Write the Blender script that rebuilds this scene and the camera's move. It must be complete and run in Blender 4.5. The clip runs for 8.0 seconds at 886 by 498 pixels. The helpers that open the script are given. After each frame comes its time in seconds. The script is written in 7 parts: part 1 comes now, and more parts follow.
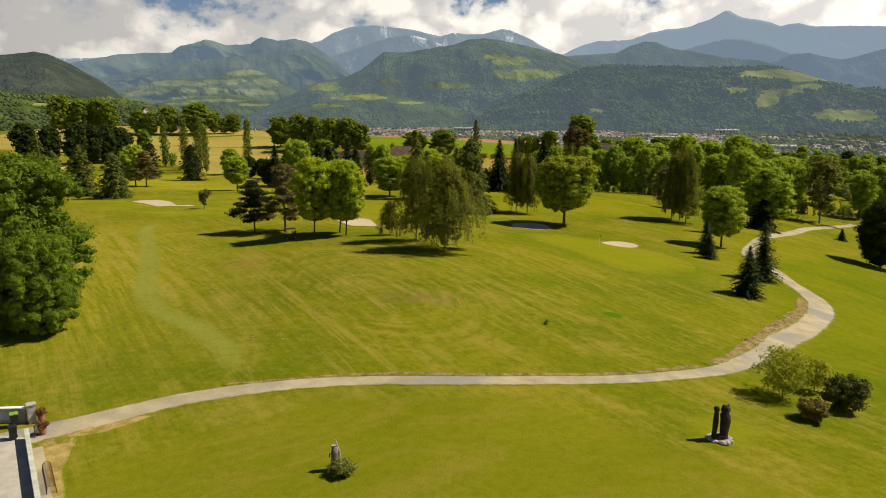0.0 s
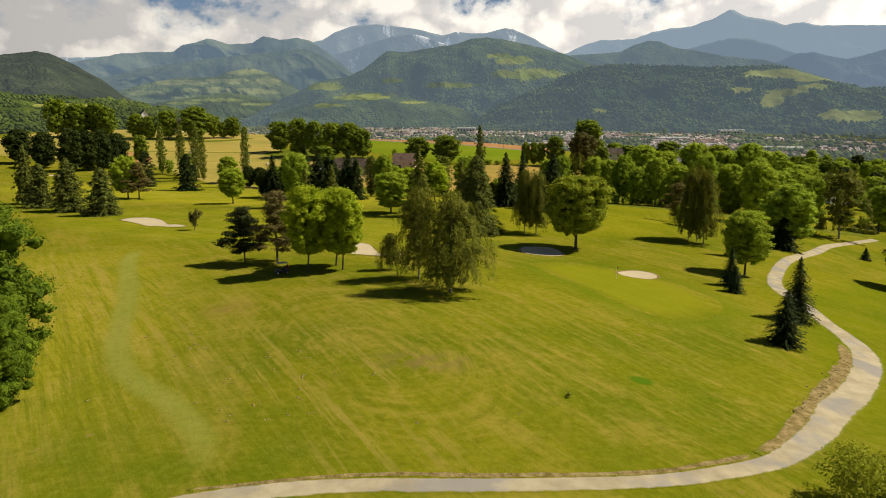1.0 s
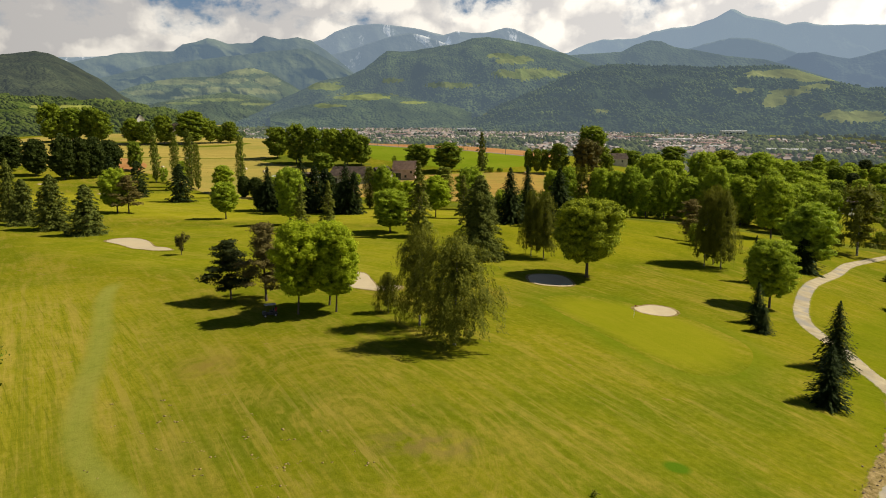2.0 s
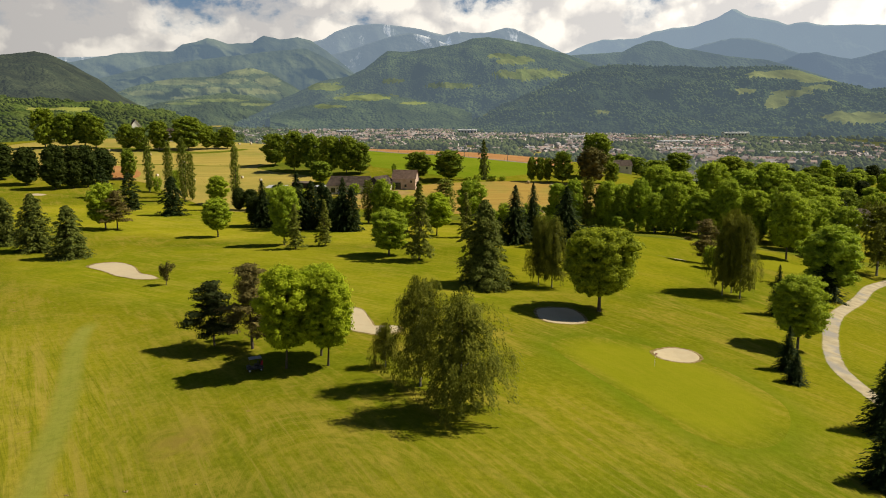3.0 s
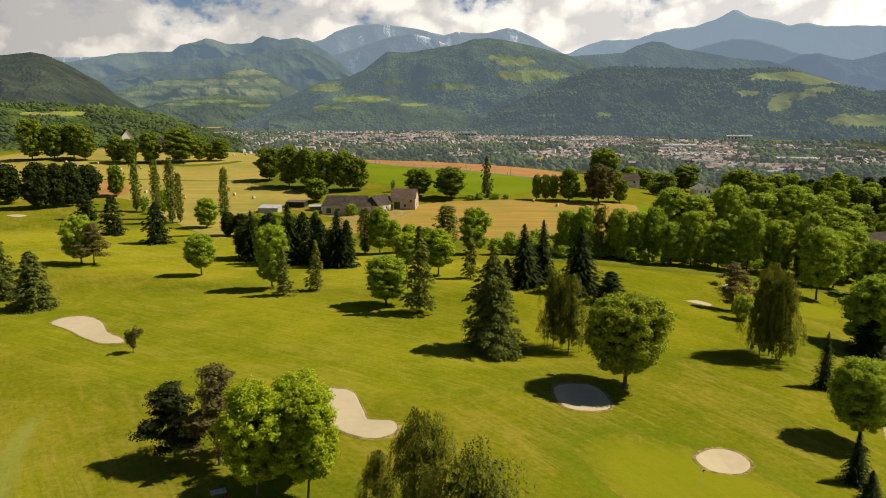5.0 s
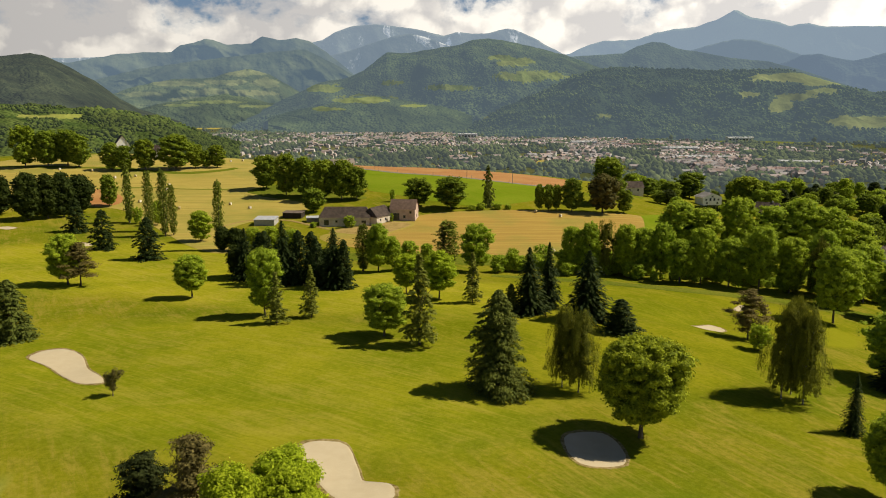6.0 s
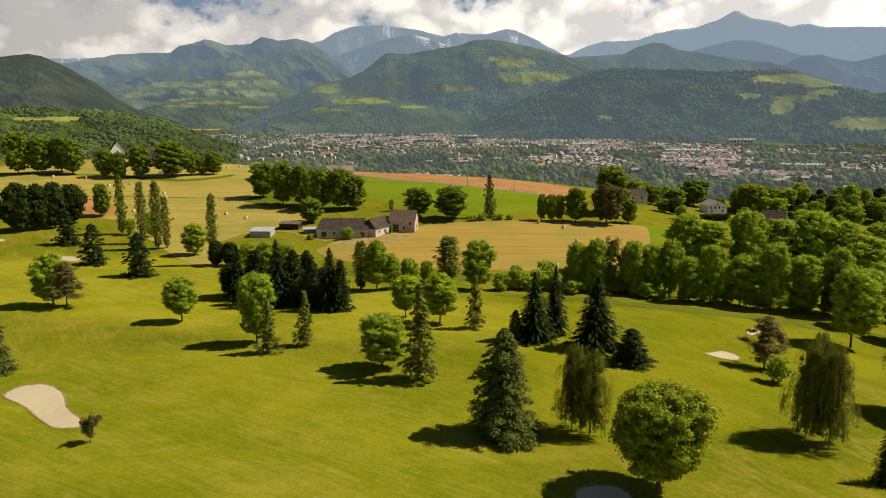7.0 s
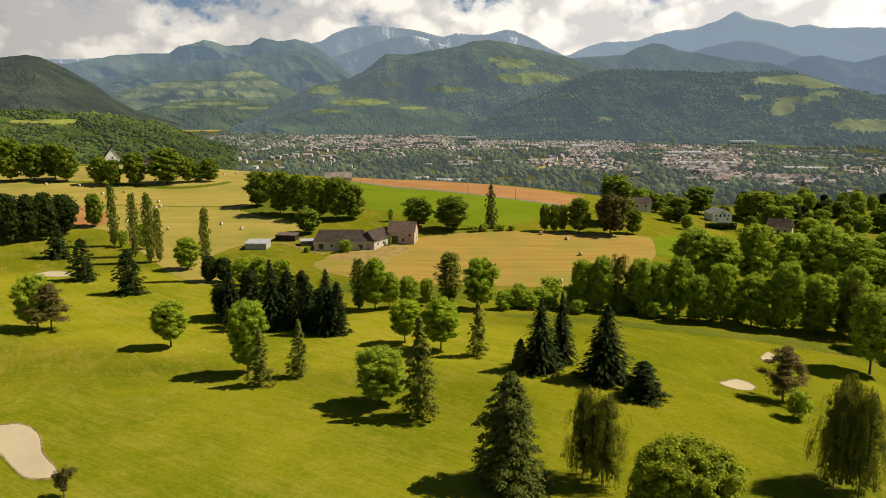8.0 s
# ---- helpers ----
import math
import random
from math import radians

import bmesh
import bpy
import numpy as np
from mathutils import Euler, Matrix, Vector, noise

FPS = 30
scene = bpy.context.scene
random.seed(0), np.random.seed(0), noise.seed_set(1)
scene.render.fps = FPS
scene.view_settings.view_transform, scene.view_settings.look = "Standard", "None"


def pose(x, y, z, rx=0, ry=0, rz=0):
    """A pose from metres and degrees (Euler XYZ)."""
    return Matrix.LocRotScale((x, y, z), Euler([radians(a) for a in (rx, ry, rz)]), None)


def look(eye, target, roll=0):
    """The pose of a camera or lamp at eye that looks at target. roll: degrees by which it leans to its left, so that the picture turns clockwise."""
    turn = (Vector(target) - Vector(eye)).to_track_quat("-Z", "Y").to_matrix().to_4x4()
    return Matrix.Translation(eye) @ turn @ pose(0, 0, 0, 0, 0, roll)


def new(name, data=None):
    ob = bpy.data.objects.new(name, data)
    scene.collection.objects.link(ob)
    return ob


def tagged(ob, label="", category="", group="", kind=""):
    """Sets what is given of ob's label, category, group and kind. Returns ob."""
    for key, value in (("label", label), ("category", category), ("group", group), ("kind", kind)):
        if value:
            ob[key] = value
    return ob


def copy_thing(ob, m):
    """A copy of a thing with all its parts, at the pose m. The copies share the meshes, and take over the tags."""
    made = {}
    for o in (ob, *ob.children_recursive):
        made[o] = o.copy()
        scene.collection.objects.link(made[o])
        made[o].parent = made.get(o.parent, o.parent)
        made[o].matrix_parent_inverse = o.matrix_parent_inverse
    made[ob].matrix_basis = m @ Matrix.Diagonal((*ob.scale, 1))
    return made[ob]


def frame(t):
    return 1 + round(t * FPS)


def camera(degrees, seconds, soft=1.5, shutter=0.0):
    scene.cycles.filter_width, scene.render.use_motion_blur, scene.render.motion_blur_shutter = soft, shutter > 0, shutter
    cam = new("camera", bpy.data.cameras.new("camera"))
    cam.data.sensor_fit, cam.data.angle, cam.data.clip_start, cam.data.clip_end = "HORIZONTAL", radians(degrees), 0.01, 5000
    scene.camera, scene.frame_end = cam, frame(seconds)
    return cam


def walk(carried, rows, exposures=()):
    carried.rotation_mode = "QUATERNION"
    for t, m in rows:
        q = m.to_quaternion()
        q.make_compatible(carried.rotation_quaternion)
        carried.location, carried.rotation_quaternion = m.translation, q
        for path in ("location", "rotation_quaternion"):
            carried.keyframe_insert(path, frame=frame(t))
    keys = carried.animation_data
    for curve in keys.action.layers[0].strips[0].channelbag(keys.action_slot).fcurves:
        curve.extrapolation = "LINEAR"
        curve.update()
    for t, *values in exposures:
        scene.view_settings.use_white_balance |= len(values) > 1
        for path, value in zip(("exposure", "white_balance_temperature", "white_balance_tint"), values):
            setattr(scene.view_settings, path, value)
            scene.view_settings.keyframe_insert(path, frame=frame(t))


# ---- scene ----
cam = camera(62.4, 8.0, 1.0)
METRES, EYE, TILT, LEAN, TURN = 92.0, 22.0, -10.7, 0.0, 0.0
ROWS = [
    (0.0, 0.0, 0.0, 0.0, 0.0, 0.0, -0.0),
    (0.5, -0.0021, 0.0529, 0.0297, 0.12, -0.05, -0.02),
    (1.0, -0.0044, 0.1141, 0.0672, 0.19, -0.1, -0.06),
    (1.5, -0.0067, 0.1694, 0.0999, 0.21, -0.14, -0.07),
    (3.0, -0.014, 0.3424, 0.2062, 0.24, -0.21, -0.09),
    (3.5, -0.0162, 0.3913, 0.2377, 0.24, -0.22, -0.1),
    (4.0, -0.0187, 0.4461, 0.2739, 0.24, -0.24, -0.11),
    (4.5, -0.0208, 0.494, 0.3052, 0.23, -0.25, -0.14),
    (6.0, -0.027, 0.6452, 0.4081, 0.21, -0.27, -0.14),
    (6.5, -0.0291, 0.6911, 0.4386, 0.2, -0.27, -0.15),
    (7.0, -0.0311, 0.7432, 0.4737, 0.19, -0.27, -0.15),
    (7.5, -0.0331, 0.7893, 0.5037, 0.18, -0.26, -0.14),
    (8.0, -0.0354, 0.8414, 0.5386, 0.16, -0.27, -0.15),
]
walk(cam, [(t, pose(0, 0, EYE, TILT, LEAN, TURN) @ pose(METRES * x, METRES * y, METRES * z, 90 + pitch, roll, yaw)) for t, x, y, z, yaw, pitch, roll in ROWS], [(0.0, 0.32), (8.0, 0.32)])

# ---------------------------------------------------------------- light
SUN_DIR = Vector((0.645, 0.12, 0.755)).normalized()      # towards the sun
sun_data = bpy.data.lights.new("sun", "SUN")
sun_data.energy, sun_data.angle, sun_data.color = 5.0, radians(0.55), (1.0, 0.90, 0.70)
sun = new("sun", sun_data)
sun.matrix_world = look((0, 0, 300), Vector((0, 0, 300)) - SUN_DIR)

world = bpy.data.worlds.new("sky")
scene.world = world
world.use_nodes = True


class Nodes:
    """A short way to write node trees."""

    def __init__(self, tree):
        self.tree = tree
        tree.nodes.clear()

    def add(self, kind, **inputs):
        node = self.tree.nodes.new("ShaderNode" + kind)
        for key, value in inputs.items():
            self.put(node, key, value)
        return node

    def put(self, node, key, value):
        socket = node.inputs[int(key[1:])] if key[0] == "i" and key[1:].isdigit() else node.inputs[key.replace("_", " ")]
        if isinstance(value, bpy.types.NodeSocket):
            self.tree.links.new(value, socket)
        else:
            socket.default_value = value

    def math(self, op, a, b=0.0, clamp=False):
        node = self.add("Math", i0=a, i1=b)
        node.operation, node.use_clamp = op, clamp
        return node.outputs[0]

    def noise(self, vec, scale, detail=3.0, rough=0.55, distort=0.0):
        return self.add("TexNoise", Vector=vec, Scale=scale, Detail=detail, Roughness=rough, Distortion=distort).outputs[0]

    def ramp(self, fac, *stops):
        node = self.add("ValToRGB", Fac=fac)
        el = node.color_ramp.elements
        while len(el) < len(stops):
            el.new(0.5)
        for e, (p, c) in zip(el, stops):
            e.position, e.color = p, (c, c, c, 1) if isinstance(c, (int, float)) else (*c, 1)
        return node.outputs[0]

    def mix(self, fac, a, b, blend="MIX"):
        node = self.add("Mix")
        node.data_type, node.blend_type = "RGBA", blend
        for key, value in ((0, fac), (6, a), (7, b)):
            if isinstance(value, bpy.types.NodeSocket):
                self.tree.links.new(value, node.inputs[key])
            else:
                node.inputs[key].default_value = (*value, 1) if isinstance(value, tuple) else value
        return node.outputs[2]

    def scaled(self, vec, sx, sy, sz, turn=0.0):
        node = self.add("Mapping", Vector=vec)
        node.vector_type = "TEXTURE"
        node.inputs["Scale"].default_value = (1 / sx, 1 / sy, 1 / sz)
        node.inputs["Rotation"].default_value = (0, 0, turn)
        return node.outputs[0]


def build_sky():
    n = Nodes(world.node_tree)
    sky = n.add("TexSky")
    sky.sky_type, sky.sun_disc = "NISHITA", False
    sky.sun_elevation, sky.sun_rotation = math.asin(SUN_DIR.z), math.atan2(SUN_DIR.x, SUN_DIR.y)
    sky.altitude, sky.air_density, sky.dust_density = 600, 0.75, 0.3
    way = n.add("TexCoord").outputs["Generated"]
    up = n.add("SeparateXYZ", Vector=way).outputs[2]
    bank = n.scaled(way, 1, 1, 1.7)
    body = n.noise(bank, 7.0, 9, 0.58, 0.2)
    fine = n.noise(n.scaled(way, 1.0, 1.0, 1.4), 40.0, 7, 0.65)
    lump = n.math("ADD", body, n.math("MULTIPLY", fine, 0.16))
    cover = n.ramp(n.math("ADD", lump, n.math("MULTIPLY", n.math("SUBTRACT", 0.145, up), 2.0)), (0.50, 0.0), (0.56, 0.70), (0.63, 1.0))
    bent = n.add("TexNoise", Vector=way, Scale=9.0, Detail=5.0, Roughness=0.6)
    off = n.add("VectorMath", i0=bent.outputs["Color"], i1=(0.5, 0.5, 0.5))
    off.operation = "SUBTRACT"
    moved = n.add("VectorMath", i0=off.outputs[0], i1=(0.12, 0.12, 0.09), i2=n.scaled(way, 1.0, 1.0, 1.5))
    moved.operation = "MULTIPLY_ADD"
    puffs = []
    for scale in (15.0, 38.0):
        cell = n.add("TexVoronoi", Vector=moved.outputs[0], Scale=scale)
        cell.feature = "SMOOTH_F1"
        cell.inputs["Smoothness"].default_value = 0.6
        puffs.append(cell.outputs["Distance"])
    heap = n.math("SUBTRACT", 1.0, n.math("ADD", n.math("MULTIPLY", puffs[0], 0.75), n.math("MULTIPLY", puffs[1], 0.3)))
    shade = n.math("ADD", n.math("MULTIPLY", heap, 0.62), n.math("ADD", n.math("MULTIPLY", n.noise(n.scaled(way, 1.0, 1.0, 1.6), 5.0, 6, 0.55), 0.26), n.math("MULTIPLY", fine, 0.14)))
    cloud = n.ramp(shade, (0.43, (9.6, 9.2, 8.8)), (0.51, (12.4, 11.7, 10.7)), (0.59, (15.6, 14.6, 13.0)))
    side = n.math("ADD", n.math("MULTIPLY", n.add("SeparateXYZ", Vector=way).outputs[0], 0.5), 1.09)
    cloud = n.mix(1.0, cloud, n.add("CombineXYZ", X=side, Y=side, Z=side).outputs[0], "MULTIPLY")
    both = n.mix(cover, sky.outputs[0], cloud)
    back = n.add("Background", Color=both, Strength=0.05)
    out = n.add("OutputWorld")
    n.tree.links.new(back.outputs[0], out.inputs[0])


build_sky()

# ---------------------------------------------------------------- materials


def material(name, build, rough=0.9, spec=0.2):
    """A material whose colour (and, if given, bump height) build() returns."""
    m = bpy.data.materials.new(name)
    m.use_nodes = True
    n = Nodes(m.node_tree)
    got = build(n)
    colour, height, depth = got if isinstance(got, tuple) else (got, None, 0)
    b = n.add("BsdfPrincipled", Roughness=rough)
    b.inputs["Specular IOR Level"].default_value = spec
    n.put(b, "Base Color", colour if isinstance(colour, bpy.types.NodeSocket) else (*colour, 1))
    if height is not None:
        bump = n.add("Bump", Height=height, Distance=depth, Strength=1.0)
        n.put(b, "Normal", bump.outputs[0])
    out = n.add("OutputMaterial")
    n.tree.links.new(b.outputs[0], out.inputs[0])
    return m


def place(n):
    return n.add("NewGeometry").outputs["Position"]


def soft_area(n, p, cx, cy, rx, ry, turn=0.0, edge=0.12):
    """1 inside an oval on the plan, 0 outside, with a soft uneven edge."""
    q = n.add("Mapping", Vector=p)
    q.vector_type = "TEXTURE"
    q.inputs["Location"].default_value = (cx, cy, 0)
    q.inputs["Rotation"].default_value = (0, 0, turn)
    q.inputs["Scale"].default_value = (rx, ry, 1e6)
    r = n.add("VectorMath", i0=q.outputs[0])
    r.operation = "LENGTH"
    d = n.math("ADD", r.outputs["Value"], n.math("MULTIPLY", n.math("SUBTRACT", n.noise(p, 0.12, 3), 0.5), 0.25))
    return n.ramp(d, (1 - edge, 1.0), (1.0, 0.0))


def turf(n, p, lush, mown, dry, dryness, grain, streaks=1.0, turn=0.55):
    big = n.noise(p, 0.024, 6, 0.66)
    mid = n.noise(n.scaled(p, 1.0, 0.6, 1.0, turn), 0.09, 9, 0.72, 1.2)
    rows = n.noise(n.scaled(p, 0.8, 0.045, 1.0, turn), 0.95, 6, 0.70, 0.5)
    lines = n.noise(n.scaled(p, 2.6, 0.09, 1.0, turn + 0.12), 1.0, 5, 0.66, 0.5)
    small = n.noise(p, 1.1, 7, 0.74)
    c = n.mix(n.ramp(big, (0.40, 0.0), (0.58, 1.0)), lush, mown)
    spots = n.math("ADD", n.math("MULTIPLY", mid, 0.6), n.math("MULTIPLY", rows, 0.4))
    c = n.mix(n.math("MULTIPLY", n.ramp(spots, (0.48, 0.0), (0.60, 1.0)), dryness), c, dry)
    c = n.mix(n.math("MULTIPLY", n.ramp(lines, (0.52, 0.0), (0.66, 1.0)), 0.6 * streaks), c, tuple(0.6 * a + 0.4 * b for a, b in zip(dry, mown)))
    c = n.mix(n.math("MULTIPLY", n.ramp(lines, (0.32, 1.0), (0.46, 0.0)), 0.55 * streaks), c, tuple(v * 0.58 for v in lush))
    c = n.mix(n.ramp(small, (0.32, 0.6 * grain), (0.54, 0.0)), c, tuple(v * 0.48 for v in lush))
    c = n.mix(n.ramp(small, (0.52, 0.0), (0.72, 0.5 * grain)), c, dry)
    return c, small


def grass(name, lush, mown, dry, dryness, grain=1.0, turn=0.55, streaks=0.5):
    def build(n):
        p = place(n)
        c, small = turf(n, p, lush, mown, dry, dryness, grain, streaks, turn)
        tuft = n.noise(p, 6.0, 2, 0.6)
        return c, n.math("ADD", n.math("MULTIPLY", small, 0.5), n.math("MULTIPLY", tuft, 0.25)), 0.12 * grain
    return material(name, build, 0.95, 0.0)


LUSH, MOWN, DRY = (0.106, 0.130, 0.006), (0.168, 0.166, 0.008), (0.275, 0.215, 0.035)


def course(n):
    """Rough grass with dry streaks, mown fairways, turning tracks on the mound, and the wooded valley floor."""
    p = place(n)
    rough_c, small = turf(n, p, LUSH, MOWN, DRY, 0.6, 0.6, 0.35, 0.52)
    left_c, _ = turf(n, p, (0.148, 0.164, 0.008), (0.22, 0.207, 0.013), (0.33, 0.255, 0.048), 0.7, 0.6, 1.0, 0.50)
    fair_c, _ = turf(n, p, (0.122, 0.142, 0.005), (0.190, 0.190, 0.008), (0.26, 0.218, 0.024), 0.5, 0.6, 0.55, 0.70)
    lawn_c, _ = turf(n, p, (0.130, 0.142, 0.006), (0.165, 0.165, 0.008), (0.22, 0.175, 0.025), 0.5, 0.4, 0.1, -1.0)
    c = n.mix(soft_area(n, p, -58, 112, 30, 62, 0.5, 0.5), rough_c, left_c)
    for area, turn, gain in (((-54, 106, 24, 62, 0.5), 0.52, 0.75), ((-18, 92, 17, 42, 0.5), 0.49, 0.62), ((22, 92, 32, 30, -0.3), 0.62, 0.35)):
        pass_lines = n.noise(n.scaled(p, 1.0, 0.022, 1.0, turn), 0.75, 5, 0.74, 0.3)
        worn = n.noise(n.scaled(p, 1.0, 0.35, 1.0, turn), 0.14, 5, 0.65)
        here = n.math("MULTIPLY", soft_area(n, p, *area, 0.55), gain)
        c = n.mix(n.math("MULTIPLY", n.math("MULTIPLY", n.ramp(pass_lines, (0.52, 0.0), (0.60, 0.85)), n.ramp(worn, (0.40, 0.25), (0.58, 1.0))), here), c, (0.30, 0.228, 0.05))
        c = n.mix(n.math("MULTIPLY", n.ramp(pass_lines, (0.40, 0.55), (0.47, 0.0)), here), c, (0.088, 0.112, 0.006))
    for (cx, cy), stretch, (rx, ry) in (((-9, 91), 1.9, (24, 42)), ((-31, 108), 1.3, (13, 18))):
        oval = n.add("Mapping", Vector=p)
        oval.vector_type = "TEXTURE"
        oval.inputs["Location"].default_value = (cx, cy, 0)
        oval.inputs["Rotation"].default_value = (0, 0, 0.52)
        oval.inputs["Scale"].default_value = (1, stretch, 1e6)
        off = n.add("VectorMath", i0=oval.outputs[0])
        off.operation = "LENGTH"
        turns = n.add("CombineXYZ", X=off.outputs["Value"], Y=n.math("MULTIPLY", n.noise(p, 0.05, 4), 6.5), Z=0.0).outputs[0]
        trace = n.noise(turns, 1.15, 6, 0.70)
        where = n.math("MULTIPLY", soft_area(n, p, cx, cy, rx, ry, 0.52, 0.5), n.ramp(n.noise(p, 0.09, 5, 0.65), (0.42, 0.0), (0.58, 1.0)))
        c = n.mix(n.math("MULTIPLY", n.ramp(trace, (0.50, 0.0), (0.62, 0.55)), where), c, (0.26, 0.21, 0.03))
        c = n.mix(n.math("MULTIPLY", n.ramp(trace, (0.36, 0.5), (0.46, 0.0)), where), c, (0.10, 0.12, 0.006))
    crown_spots = n.math("MULTIPLY", soft_area(n, p, -30, 108, 5, 7, 0.4, 0.8), n.ramp(n.noise(p, 0.35, 5), (0.42, 0.0), (0.6, 0.8)))
    c = n.mix(crown_spots, c, (0.20, 0.15, 0.03))
    specks = n.math("MULTIPLY", n.ramp(n.noise(p, 0.55, 4, 0.6), (0.66, 0.0), (0.71, 0.7)), n.ramp(n.noise(p, 0.05, 2), (0.5, 0.0), (0.6, 1.0)))
    c = n.mix(specks, c, (0.21, 0.15, 0.045))
    bare = n.math("MULTIPLY", soft_area(n, p, -2.5, 86, 8, 3.6, -0.1, 0.8), n.ramp(n.noise(p, 0.5, 5), (0.42, 0.0), (0.6, 0.8)))
    c = n.mix(bare, c, (0.17, 0.13, 0.035))
    west_c, _ = turf(n, p, (0.162, 0.180, 0.007), (0.252, 0.240, 0.012), (0.34, 0.275, 0.04), 0.6, 0.5, 0.9, 0.85)
    near_c, _ = turf(n, p, (0.134, 0.156, 0.006), (0.208, 0.206, 0.010), (0.30, 0.25, 0.035), 0.5, 0.5, 0.6, 0.95)
    for spots, turf_c in ((((20, 222, 70, 34, 0.1), (60, 275, 70, 34, -0.1)), fair_c), (((-45, 205, 75, 42, -0.35),), near_c), (((-60, 300, 110, 44, -0.45), (-120, 330, 90, 60, -0.2)), west_c)):
        fair = None
        for spot in spots:
            one = soft_area(n, p, *spot, 0.25)
            fair = one if fair is None else n.math("MAXIMUM", fair, one)
        c = n.mix(fair, c, turf_c)
    c = n.mix(soft_area(n, p, -1, 22, 31, 39, 0, 0.06), c, n.mix(n.math("MULTIPLY", specks, 0.6), lawn_c, (0.20, 0.15, 0.04)))
    side_c, _ = turf(n, p, (0.098, 0.128, 0.005), (0.142, 0.158, 0.006), (0.21, 0.18, 0.02), 0.4, 0.5, 0.4, 0.9)
    c = n.mix(soft_area(n, p, 98, 112, 46, 96, -0.5, 0.1), c, side_c)
    c = n.mix(soft_area(n, p, 20.5, 85.5, 1.6, 1.4, 0, 0.4), c, (0.07, 0.13, 0.006))
    far = n.ramp(n.math("MULTIPLY", n.add("SeparateXYZ", Vector=p).outputs[1], 0.001), (0.70, 0.0), (0.85, 1.0))
    valley = n.mix(n.ramp(n.noise(p, 0.006, 6, 0.6), (0.42, 0.0), (0.6, 1.0)), (0.06, 0.07, 0.03), (0.115, 0.115, 0.05))
    c = n.mix(far, c, valley)
    tuft = n.noise(p, 6.0, 2, 0.6)
    return c, n.math("ADD", n.math("MULTIPLY", small, 0.5), n.math("MULTIPLY", tuft, 0.25)), 0.14


def feathered(name, lush, mown, dry, dryness, grain, turn, streaks):
    """Turf that fades into the course at its edge."""
    def build(n):
        c, height, depth = course(n)
        own, _ = turf(n, place(n), lush, mown, dry, dryness, grain, streaks, turn)
        fade = n.add("Attribute")
        fade.attribute_name = "feather"
        return n.mix(fade.outputs["Fac"], c, own), height, depth
    return material(name, build, 0.95, 0.0)


def worn_edge(name, build, under=course):
    """A loose surface whose rim frays out into what lies round it."""
    def whole(n):
        c, _, _ = under(n)
        own, own_height, own_depth = build(n)
        fade = n.add("Attribute")
        fade.attribute_name = "feather"
        p = place(n)
        fray = n.math("ADD", fade.outputs["Fac"], n.math("MULTIPLY", n.math("SUBTRACT", n.noise(p, 0.9, 7, 0.7), 0.5), 0.9))
        return n.mix(n.ramp(fray, (0.16, 0.0), (0.34, 1.0)), c, own), own_height, own_depth
    return material(name, whole, 0.95, 0.05)


GRASS = material("golf_course_grass", course, 0.95, 0.0)
GREEN = feathered("green_turf", (0.168, 0.178, 0.008), (0.192, 0.194, 0.010), (0.225, 0.205, 0.016), 0.3, 0.2, 0.3, 0.2)
APRON = feathered("apron_turf", (0.105, 0.138, 0.006), (0.135, 0.158, 0.007), (0.19, 0.18, 0.02), 0.3, 0.4, 0.3, 0.2)
STRIP = feathered("mown_strip", (0.18, 0.198, 0.026), (0.215, 0.222, 0.036), (0.25, 0.225, 0.045), 0.4, 0.5, 0.3, 0.3)
MEADOW = grass("meadow", (0.125, 0.18, 0.008), (0.155, 0.205, 0.012), (0.21, 0.20, 0.02), 0.25, 0.4)
LONG = grass("long_grass", (0.09, 0.12, 0.010), (0.13, 0.15, 0.014), (0.19, 0.16, 0.03), 0.5, 1.0)


def hay(n, straw=(0.275, 0.21, 0.038), pale=(0.36, 0.28, 0.058)):
    p = place(n)
    swath = n.noise(n.scaled(p, 0.02, 0.55, 1, 0.06), 1.0, 3, 0.6, 0.1)
    blot = n.noise(p, 0.03, 5, 0.6)
    c = n.mix(n.ramp(swath, (0.38, 0.0), (0.62, 1.0)), straw, pale)
    c = n.mix(n.ramp(blot, (0.46, 0.0), (0.66, 0.7)), c, (0.20, 0.195, 0.028))
    return c, n.noise(p, 1.2, 3), 0.15


HAY = material("hay_stubble", hay)
YARD = worn_edge("trodden_earth", lambda n: (n.mix(n.ramp(n.noise(place(n), 0.3, 6, 0.65), (0.38, 0), (0.62, 1)), (0.23, 0.165, 0.05), (0.33, 0.23, 0.085)), n.noise(place(n), 3, 4), 0.1), hay)
STUBBLE = material("ochre_stubble", lambda n: hay(n, (0.275, 0.172, 0.030), (0.345, 0.232, 0.044)))


def ploughed(n):
    p = place(n)
    c = n.mix(n.ramp(n.noise(p, 0.05, 5), (0.35, 0.0), (0.65, 1.0)), (0.30, 0.135, 0.04), (0.36, 0.19, 0.06))
    return c, n.noise(n.scaled(p, 0.1, 1.0, 1, -0.35), 0.8, 3), 0.2


PLOUGHED = material("ripe_crop", ploughed)


